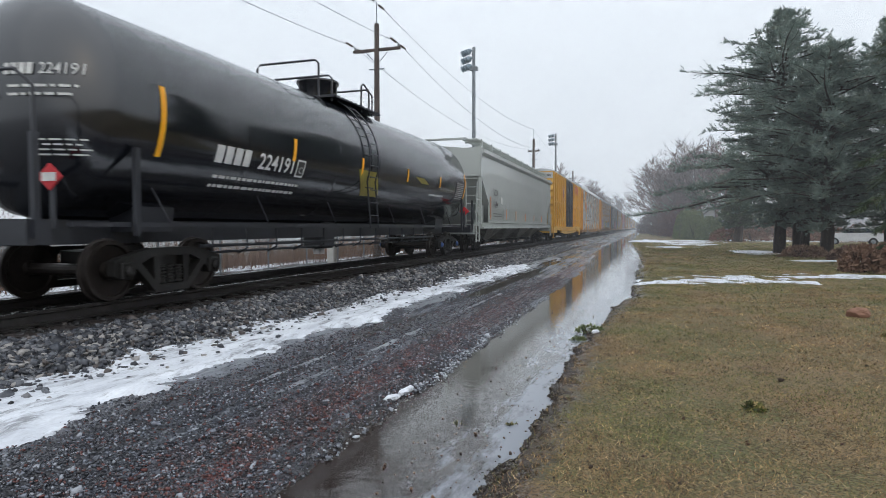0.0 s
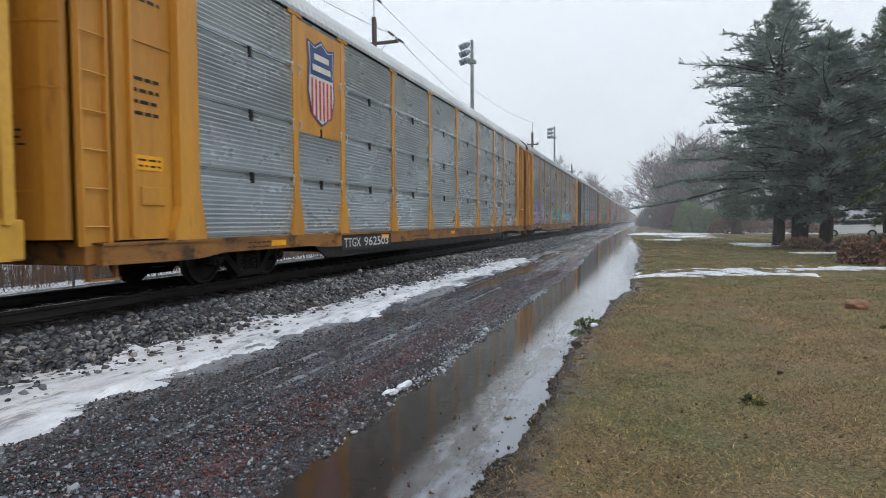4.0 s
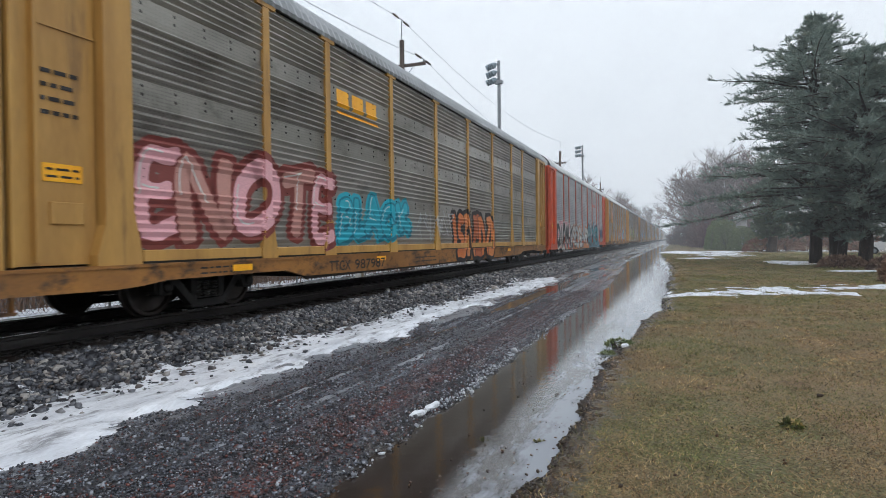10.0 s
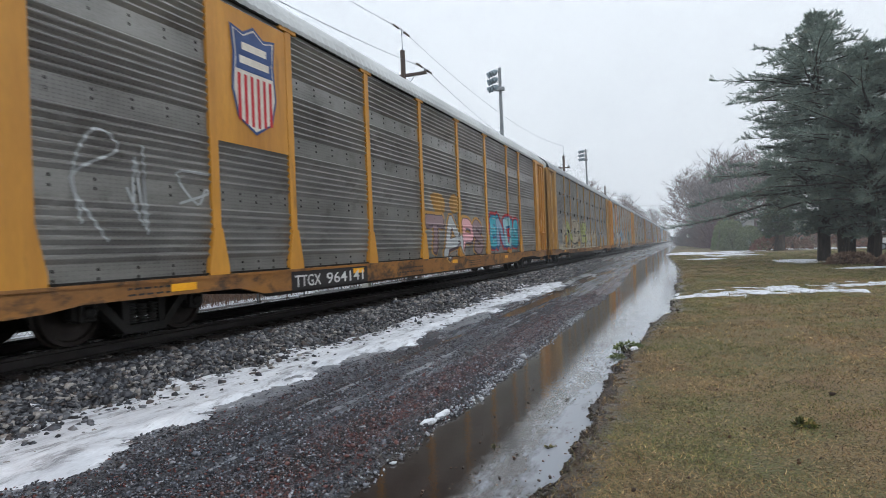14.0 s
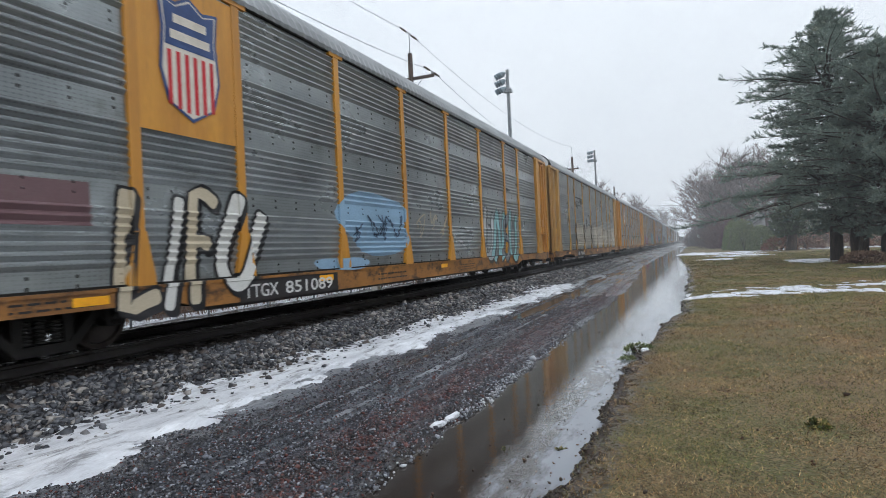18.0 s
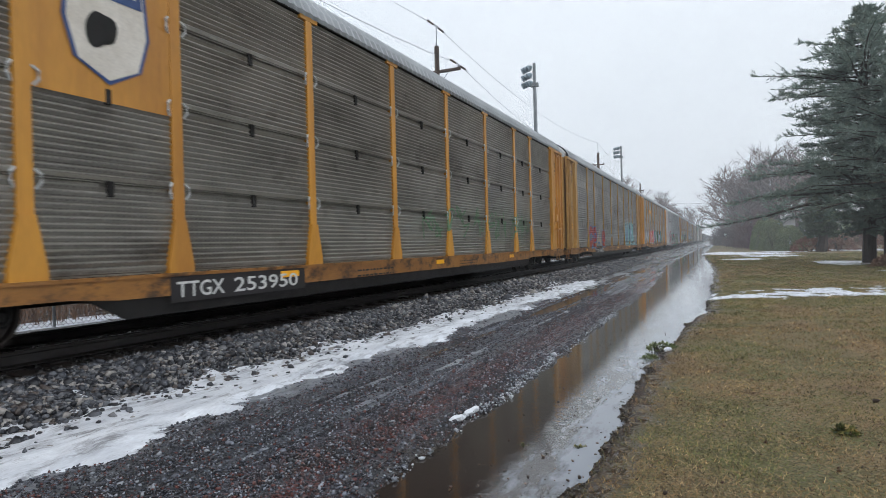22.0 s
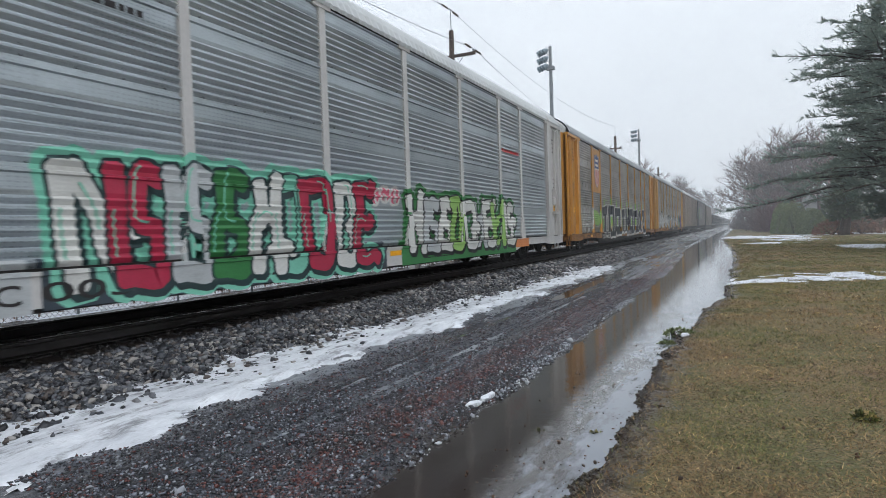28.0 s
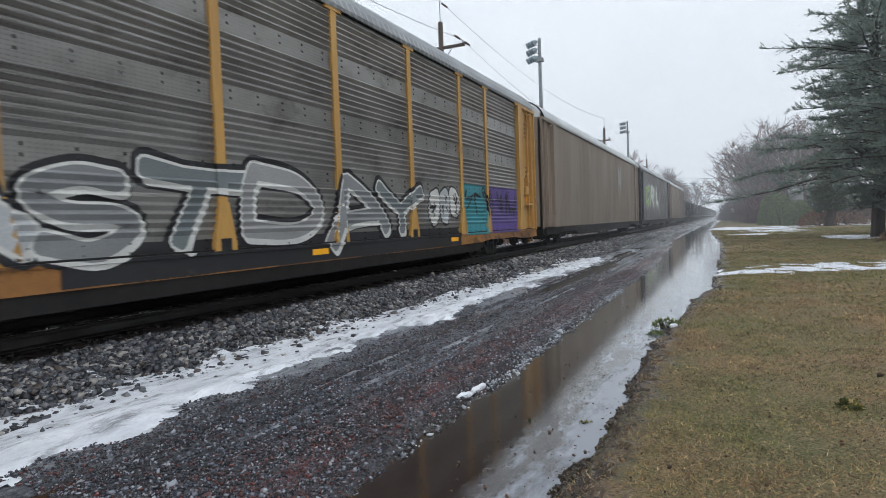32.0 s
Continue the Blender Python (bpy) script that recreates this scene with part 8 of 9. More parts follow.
def car_data(car, surface, seed, number="", dark=True, tag=True, plate=None):
    """Small print, inspection plates and reflectors that every auto carrier has."""
    d = Decal(surface)
    rnd = np.random.default_rng(seed)
    for p in POSTS[1:-1:2]:
        strip = Decal(surface)
        strip.rect(p - 0.95, p - 0.5, 0.60, 0.70, REFL, 0.006)
        strip.finish("reflector", car, "yellow reflective strip")
    d = Decal(surface)
    bars(d, 11.2, 12.6, 0.46, 0.66, 2, BLACK, seed)
    bars(d, 16.2, 17.4, 0.46, 0.66, 3, BLACK, seed + 1)
    bars(d, 3.6, 4.6, 0.57, 0.72, 2, BLACK, seed + 5)
    if plate:
        d.rect(6.9, 9.6, 0.40, 0.73, BLACK, 0.004)
    if number:
        mat_ = WHITE if plate else (BLACK if dark else WHITE)
        line_text(d, number, 8.0, 0.46, 0.2, mat_, 0.010, 1.4, 0.01)
        if number == "302920":
            for k in range(4):
                d.rect(7.0 + 0.2 * k, 7.15 + 0.2 * k, 0.46, 0.66, mat_, 0.010)
        else:
            line_text(d, "SFLC" if number == "0038" else "TTGX", 7.0, 0.46, 0.2, mat_, 0.010, 0.8, 0.01)
    if seed in (3, 7):
        for p in POSTS[1:-1:2]:
            strip = Decal(surface)
            strip.rect(p - 0.055, p + 0.055, 1.02, 1.5, REFL, 0.008)
            strip.finish("reflector", car, "upright yellow reflective strip on the post")
    tagged(d.finish("car_number", car), kind="stuff")
    # print on the side doors and the end hood
    for y0 in (1.0, CAR_L - 1.95):
        d = Decal((lambda y, z: 1.405, [], []))
        bars(d, y0 + 0.4, y0 + 0.9, 3.9, 4.5, 4, BLACK, seed + 2, 0.004)
        bars(d, y0 + 0.42, y0 + 0.86, 2.4, 3.0, 4, BLACK, seed + 3, 0.004)
        if tag:
            d.rect(y0 + 0.42, y0 + 0.9, 1.72, 1.92, REFL, 0.004)
            bars(d, y0 + 0.46, y0 + 0.86, 1.74, 1.90, 2, BLACK, seed + 4, 0.007)
        tagged(d.finish("stencil", car), kind="stuff")


def end_print(car, number):
    """Number and words on the rounded leading end."""
    v = Decal(flat_surface(0))
    line_text(v, number, 0, 4.55, 0.17, BLACK, 0.0, 0.62, 0.008)
    for k in range(4):
        v.rect(0.03 + 0.15 * k, 0.13 + 0.15 * k, 4.78, 4.93, BLACK, 0.0)
    line_text(v, "FREIGHT CAR", -0.1, 5.12, 0.11, BLACK, 0.0, 0.8, 0.005)
    bars(v, 0.0, 0.5, 1.9, 2.15, 3, BLACK, 5, 0.0)
    ob = v.finish("end_lettering", car)
    for p in ob.data.vertices:
        y, z = p.co.y, p.co.z
        x = 0.55 + y * 0.75
        p.co.x = x
        p.co.y = 0.20 + 0.40 * (abs(x) / 1.40) ** 3 + (0.03 if z > 5.0 else 0.0) - 0.012 - (0.015 if z < 5 else 0.0)


def paint_train():
    W, K = spray(214, 214, 210), spray(34, 34, 38)
    PINK, BLUSH, NAVY = spray(214, 104, 128), spray(226, 172, 178), spray(46, 66, 92)
    PURP, LILAC, TEAL, CYAN, AQUA = spray(96, 56, 96), spray(170, 158, 182), spray(58, 140, 150), spray(48, 170, 190), spray(150, 196, 200)
    BEIGE, LIME, ORG, BRICK, SKY = spray(196, 184, 160), spray(150, 190, 104), spray(206, 128, 72), spray(130, 64, 58), spray(140, 172, 198)
    GREEN, CRIM, MINT, VIOLET, SILV = spray(54, 120, 66), spray(176, 40, 72), spray(128, 200, 176), spray(92, 72, 140), spray(186, 190, 192)
    S = {k: side_surface("rib") for k in AR}
    for k in (1, 3, 7, 10):
        S[k] = side_surface("fine")
    for k in (5, 13):
        S[k] = side_surface("band")
    for k in (16, 17, 18):
        S[k] = side_surface("plain")

    def go(k, draw, label):
        d = Decal(S[k])
        draw(d)
        return d.finish("graffiti", AR[k], label)

    shield(AR[1], S[1]), shield(AR[6], S[6]), shield(AR[8], S[8]), shield(AR[10], S[10], True), shield(AR[14], S[14])
    go(1, lambda d: scrawl(d, 12.8, 17.5, 1.2, 2.2, SILV, 3, 6), "faint silver scrawl")
    go(2, lambda d: fat_letters(d, "SLER", 2.8, 7.0, 0.85, 2.1, [LILAC, spray(184, 168, 190)], PURP, 4, LILAC, None, 0.10, 0.05), "lilac bubble graffiti with purple outline")
    go(2, lambda d: fat_letters(d, "ROCK", 10.2, 15.4, 0.85, 1.95, [AQUA, TEAL, AQUA, CYAN], BRICK, 5, LIME), "aqua graffiti letters on green")
    go(2, lambda d: (d.poly(wobbly(18.7, 1.15, 2.9, 0.35, np.random.default_rng(2)), SKY, 0.003), fat_letters(d, "VAZIM", 16.1, 21.4, 0.82, 2.05, [W, AQUA, SILV, AQUA, SKY], K, 6, None, None, 0.05, 0.055)), "silver graffiti with black outline over blue")
    go(2, lambda d: bubbles(d, 5, 23.5, 25.7, 1.2, 2.2, BEIGE, K, 7), "pale bubble graffiti")
    go(3, lambda d: (d.rect(14.2, 22.2, 0.72, 1.3, BLUSH, 0.003), fat_letters(d, "PERSOE", 14.6, 21.9, 0.95, 2.2, [spray(206, 128, 140), BLUSH, spray(214, 140, 148)], NAVY, 8, spray(168, 92, 112), W, 0.08, 0.10, 1.2), bubbles(d, 7, 14.2, 22.2, 0.72, 1.0, BLUSH, NAVY, 9)), "large pink graffiti letters with navy shading")
    go(3, lambda d: (d.poly(wobbly(3.45, 1.25, 0.75, 0.78, np.random.default_rng(4)), spray(196, 180, 80), 0.006), scrawl(d, 2.9, 4.1, 0.7, 1.9, K, 10, 4, 0.04)), "yellow figure shape in spray paint")
    go(3, lambda d: wildstyle(d, 4, 7.4, 10.6, 1.1, 2.1, [AQUA, MINT, SILV], K, 11), "pale green bubble graffiti")
    d = Decal(S[3])
    d.rect(5.34, 7.02, 3.45, 4.9, NAVYP, 0.003)
    d.split, d.piece = True, "bar"
    for a, b, c, e in ((5.75, 6.0, 3.7, 4.2), (5.75, 6.4, 3.7, 3.82), (5.75, 6.4, 4.08, 4.2), (6.5, 6.62, 3.7, 4.2), (6.85, 6.97, 3.7, 4.2)):
        d.rect(a, b, c, e, W, 0.006)
    d.finish("emblem", AR[3], "white bar emblem")
    go(4, lambda d: fat_letters(d, "ENOTE", 2.6, 7.3, 1.05, 2.35, [BLUSH, spray(190, 140, 130)], BRICK, 12, BRICK, W), "pink graffiti letters shaded dark red")
    go(4, lambda d: fat_letters(d, "BLACK", 7.45, 10.9, 1.1, 2.0, CYAN, spray(24, 120, 140), 13, CYAN, W), "bright cyan graffiti letters")
    go(4, lambda d: scrawl(d, 11.2, 14.2, 1.0, 1.9, SILV, 14, 6), "thin silver scrawl")
    go(4, lambda d: wildstyle(d, 5, 14.5, 18.4, 0.5, 1.85, [spray(206, 116, 56), ORG, spray(176, 92, 50)], K, 15, K), "dull orange graffiti with black outline")
    d = Decal(S[4])
    d.split, d.piece = True, "bar"
    for k in range(3):
        d.rect(7.5 + 0.62 * k, 7.98 + 0.62 * k, 3.75, 4.1, REFL, 0.006)
    d.rect(7.5, 9.3, 3.6, 3.66, REFL, 0.006)
    d.finish("emblem", AR[4], "yellow bar emblem")
    go(5, lambda d: (d.poly(wobbly(5.2, 1.42, 2.95, 0.72, np.random.default_rng(9), rough=0.05), BLUSH, 0.003), fat_letters(d, "DIAMK", 2.75, 8.2, 0.5, 2.0, K, W, 16, W, None, 0.07, 0.06)), "huge black graffiti letters edged white and pink")
    go(5, lambda d: (d.rect(8.4, 16.0, 0.4, 1.05, ORG, 0.0025), fat_letters(d, "SEGAR", 8.5, 15.6, 0.55, 1.95, [W, SILV], K, 17, ORG, None, 0.05, 0.06)), "white graffiti letters on orange")
    go(5, lambda d: (d.rect(13.0, 22.8, 0.40, 0.76, spray(66, 112, 132), 0.0025), d.rect(16.1, 22.6, 0.80, 1.3, spray(66, 104, 122), 0.0025), fat_letters(d, "BIG", 15.6, 22.0, 0.62, 2.15, [spray(60, 126, 140), spray(40, 152, 160), TEAL], spray(26, 30, 38), 18, spray(88, 84, 112), spray(176, 196, 204), 0.11, 0.09), d.poly([(19.1, 1.95), (18.7, 2.25), (18.75, 2.45), (19.0, 2.45), (19.1, 2.32), (19.2, 2.45), (19.45, 2.45), (19.5, 2.25)], TEAL, 0.016), line_text(d, "5", 22.1, 1.4, 0.5, AQUA, 0.013, 0.4, 0.03)), "teal graffiti letters with a heart")
    go(5, lambda d: bubbles(d, 6, 23.2, 25.9, 1.05, 2.0, spray(48, 88, 130), NAVY, 19), "blue bubble graffiti")
    d = Decal(S[5])
    d.split, d.piece = True, "bar"
    for k in range(4):
        d.rect(18.9 + 0.45 * k, 19.25 + 0.45 * k, 3.65, 3.85, ORANGE, 0.006)
    d.finish("emblem", AR[5], "orange bar emblem")
    go(6, lambda d: (d.poly(wobbly(14.0, 2.3, 0.5, 0.3, np.random.default_rng(1)), OCHRE, 0.003), d.poly(wobbly(15.4, 2.35, 0.5, 0.3, np.random.default_rng(2)), OCHRE, 0.003), fat_letters(d, "TAPS", 13.0, 17.9, 0.8, 2.0, [spray(150, 128, 132), SILV, BLUSH], spray(84, 66, 76), 20, spray(196, 150, 76), None, 0.06, 0.04)), "grey and pink graffiti letters over yellow blobs")
    go(6, lambda d: wildstyle(d, 4, 18.8, 22.6, 1.05, 2.1, [CYAN, SKY, AQUA], spray(36, 100, 140), 21, RED, W), "bright blue bubble graffiti")
    go(6, lambda d: scrawl(d, 2.9, 5.0, 1.2, 2.6, SILV, 22, 3), "thin white scrawl")
    go(7, lambda d: (d.rect(3.2, 18.6, 0.72, 1.02, BEIGE, 0.003), wildstyle(d, 5, 4.2, 12.6, 1.1, 2.4, [BEIGE, spray(180, 184, 110), BEIGE], K, 23, BEIGE), bubbles(d, 2, 13.2, 15.5, 1.1, 2.2, BEIGE, K, 24), bubbles(d, 2, 16.0, 18.3, 1.1, 2.2, BEIGE, K, 25), scrawl(d, 4, 18, 0.75, 1.0, K, 26, 12)), "beige bubble graffiti with black strokes")
    go(7, lambda d: scrawl(d, 20, 24, 1.2, 2.0, SILV, 27, 6), "thin pale scrawl")
    go(8, lambda d: (d.rect(3.0, 4.6, 1.5, 2.0, spray(110, 84, 88), 0.004), fat_letters(d, "LIFU", 4.9, 7.4, 0.45, 2.05, [BEIGE, W], K, 28, None, None, 0.05, 0.06)), "white bubble graffiti beside a red patch")
    go(8, lambda d: (d.poly(wobbly(11.4, 1.7, 1.6, 0.62, np.random.default_rng(7)), SKY, 0.004), scrawl(d, 10.4, 12.6, 1.3, 1.9, NAVY, 29, 5), d.poly(wobbly(10.0, 0.88, 0.9, 0.13, np.random.default_rng(8)), SKY, 0.004)), "pale blue sprayed patch with dark scrawl")
    go(8, lambda d: scrawl(d, 13.4, 15.5, 1.3, 2.1, BEIGE, 30, 3), "thin pale scrawl")
    go(8, lambda d: fat_letters(d, "UNSU", 18.6, 22.7, 0.55, 2.4, [SILV, AQUA, spray(120, 124, 128), AQUA], spray(58, 58, 62), 31, None, None, 0.04, 0.06), "pale graffiti letters with black shadows")

    def whitewash(d):
        r = np.random.default_rng(50)
        pale = [spray(188, 178, 160), spray(172, 164, 150), spray(194, 186, 172)]
        y, k = POSTS[2] + 0.1, 0
        while y < POSTS[9] - 0.15:
            w_ = r.uniform(0.22, 0.5)
            d.rect(y, min(y + w_, POSTS[9]), 0.95, 2.36 + r.uniform(-0.22, 0.12), pale[int((y - POSTS[2]) / 3.4) % 3], 0.004)
            y, k = y + w_, k + 1
        for j in range(26):
            y, z = r.uniform(POSTS[2] + 0.2, POSTS[9] - 0.8), r.uniform(1.15, 2.1)
            if j % 3 == 0:
                ribbon(d, flowing([(y, z), (y + 0.15, z + r.uniform(-0.15, 0.2)), (y + 0.35, z + r.uniform(-0.2, 0.2)), (y + 0.6, z)], 4), r.uniform(0.025, 0.07), spray(74, 70, 68), 0.009 + 0.0002 * j)
            else:
                d.rect(y, y + r.uniform(0.15, 0.5), z, z + r.uniform(0.05, 0.16), K if j % 3 == 1 else spray(120, 116, 110), 0.008 + 0.0002 * j)
        for p in POSTS[2:5]:
            stroke(d, [(p + 0.02, 1.15), (p - 0.05, 1.5), (p + 0.04, 1.9), (p - 0.02, 2.3)], 0.10, spray(62, 52, 44), 0.016)
    go(9, whitewash, "cream buffed patches with dark remains of graffiti")
    d = Decal(S[9])
    bars(d, 7.6, 9.4, 3.35, 3.75, 2, BLACK, 2, 0.006)
    d.rect(7.4, 9.2, 3.85, 3.93, BLACK, 0.006)
    d.finish("emblem", AR[9], "black bar emblem")
    go(10, lambda d: scrawl(d, 14, 23, 1.2, 2.1, spray(120, 150, 120), 33, 14, 0.03), "faint green scrawl")
    go(11, lambda d: (fat_letters(d, "CPA9", 5.3, 10.1, 0.72, 1.85, [spray(188, 74, 56), spray(176, 62, 58), BEIGE, spray(188, 74, 56)], spray(84, 134, 186), 35, None, None, 0.10, 0.07), scrawl(d, 10.3, 17.5, 0.9, 1.9, SILV, 36, 12, 0.03)), "red, blue and grey layered graffiti")
    go(11, lambda d: (wildstyle(d, 5, 18.8, 23.2, 1.05, 2.3, [AQUA, SKY], spray(60, 84, 96), 37, AQUA), d.rect(18.6, 24.8, 0.74, 0.96, AQUA, 0.003), scrawl(d, 23.4, 25.8, 1.1, 2.2, W, 38, 6)), "pale cyan bubble graffiti")
    go(12, lambda d: bubbles(d, 5, 2.7, 6.9, 0.85, 2.2, [SILV, spray(160, 160, 160)], K, 39), "grey bubble graffiti with black outline")
    go(12, lambda d: wildstyle(d, 5, 7.3, 11.8, 0.85, 2.1, [RED, PINK, ORG], W, 40), "red and pink graffiti with white lines")
    go(12, lambda d: wildstyle(d, 7, 12.4, 20.5, 0.85, 2.1, [TEAL, SILV, GREEN], K, 41), "teal and silver graffiti")
    d = Decal(S[12])
    d.split, d.piece = True, "bar"
    for k in range(3):
        d.rect(7.5 + 0.62 * k, 7.98 + 0.62 * k, 3.75, 4.1, REFL, 0.006)
    d.rect(7.5, 9.3, 3.6, 3.66, REFL, 0.006)
    d.finish("emblem", AR[12], "yellow bar emblem")
    d = Decal((lambda y, z: 1.405, [], []))
    scrawl(d, 1.4, 1.95, 2.0, 2.8, K, 42, 3, 0.035)
    d.rect(1.35, 1.95, 3.55, 4.3, REFL, 0.004)
    bars(d, 1.42, 1.9, 3.62, 4.2, 3, BLACK, 6, 0.007)
    d.finish("graffiti", AR[12], "black scrawl and a yellow notice on the door")
    go(13, lambda d: (d.rect(2.6, 7.9, 0.36, 0.9, SILV, 0.0025), fat_letters(d, "EE", 2.75, 7.3, 0.46, 2.1, [W, SILV], spray(96, 30, 46), 43, CRIM, None, 0.035, 0.05, 0.7)), "white and crimson graffiti")
    go(13, lambda d: (d.rect(8.0, 14.6, 0.38, 0.9, spray(60, 70, 80), 0.0025), wildstyle(d, 9, 8.2, 14.3, 0.5, 1.95, [W, CRIM, SILV, GREEN, W, MINT, CRIM], spray(40, 62, 64), 44, MINT, MINT)), "large mint, white and crimson graffiti")
    go(13, lambda d: (d.rect(15.2, 22.3, 0.38, 0.9, GREEN, 0.0025), d.rect(22.3, 23.6, 0.5, 0.76, ORG, 0.0025), wildstyle(d, 9, 15.6, 22.2, 0.6, 1.85, [W, SILV, W, LIME], K, 45, GREEN), bubbles(d, 3, 14.2, 15.3, 1.6, 2.0, PINK, W, 46)), "white outlined graffiti on green")
    d = Decal(S[13])
    stroke(d, [(5.6, 3.5), (6.1, 4.0)], 0.06, RED, 0.006)
    stroke(d, [(5.6, 4.0), (6.1, 3.5)], 0.06, RED, 0.007)
    bars(d, 6.15, 9.4, 3.62, 3.86, 1, BLACK, 8, 0.006)
    bars(d, 21.5, 23.0, 3.3, 3.6, 1, RED, 9, 0.006)
    d.finish("emblem", AR[13], "red cross mark and dark bars")

    def block(d):
        fat_letters(d, "VAN", 2.75, 5.1, 0.9, 2.0, S_MAT, W, 47, None, None, -0.03, 0.07, 0.3)
        d.poly(wobbly(6.1, 1.5, 0.75, 0.36, np.random.default_rng(6)), LIME, 0.006)
        d.poly([(6.6, 1.5), (7.1, 1.95), (7.1, 1.1)], LIME, 0.0065)
        d.rect(7.4, 22.9, 0.62, 0.86, W, 0.0025)
        fat_letters(d, "TOOTHDOGZ", 7.4, 22.9, 0.50, 2.22, spray(38, 42, 54), W, 48, None, None, 0.13, 0.09, 0.15, True)
        r = np.random.default_rng(12)
        for k in range(9):
            y = 8.0 + 1.75 * k
            d.poly(wobbly(y, 2.3 + r.uniform(-0.05, 0.05), 0.16, 0.26, r), LIME, 0.003)
            d.poly(wobbly(y + 0.6, 2.42 + r.uniform(0, 0.1), 0.07, 0.07, r), LIME, 0.003)
            d.rect(y - 0.35, y + 0.35, 0.95, 2.15, LIME, 0.0032)
        scrawl(d, 23.4, 25.8, 1.0, 1.9, SILV, 61, 6, 0.03)
    S_MAT = GALV_TAN
    go(14, block, "black block graffiti edged white with green drips")
    go(15, lambda d: (wildstyle(d, 6, 2.9, 10.0, 0.9, 2.0, [GALV_DARK, SILV], W, 49, K), scrawl(d, 3, 10, 1.2, 2.2, W, 50, 8, 0.03)), "outlined grey graffiti")
    go(15, lambda d: (d.rect(10.5, 21.0, 0.5, 0.95, K, 0.0025), fat_letters(d, "STDAY", 10.2, 19.0, 0.75, 1.95, [spray(132, 134, 136), spray(112, 120, 122), spray(150, 150, 150)], W, 51, K, None, 0.025, 0.05), bubbles(d, 3, 19.3, 21.1, 1.0, 2.0, [W, SILV], K, 52)), "large pale graffiti letters on black")
    go(15, lambda d: (d.rect(21.4, 23.1, 0.72, 2.1, TEAL, 0.004), d.rect(23.3, 25.95, 0.72, 2.1, VIOLET, 0.004), scrawl(d, 21.5, 25.8, 1.2, 2.0, K, 53, 8, 0.03)), "teal and violet sprayed patches")
    go(17, lambda d: fat_letters(d, "DRIL", 5.0, 15.5, 2.0, 3.9, [LIME, W], SILV, 54, W), "pale green graffiti letters")
    go(16, lambda d: scrawl(d, 18.5, 19.6, 2.6, 4.4, SILV, 55, 4, 0.02), "pale chalk scrawl")
    nums = {1: "962503", 2: "853440", 3: "965227", 4: "987987", 5: "302920", 6: "964141", 7: "603114", 8: "851089", 9: "700940", 10: "253950", 11: "979383", 12: "996010", 13: "0038", 14: "996577", 15: "697032"}
    for k, n in nums.items():
        car_data(AR[k], S[k], k, n, plate=k in (1, 3, 6, 8, 9, 10, 11, 14))
        end_print(AR[k], n)


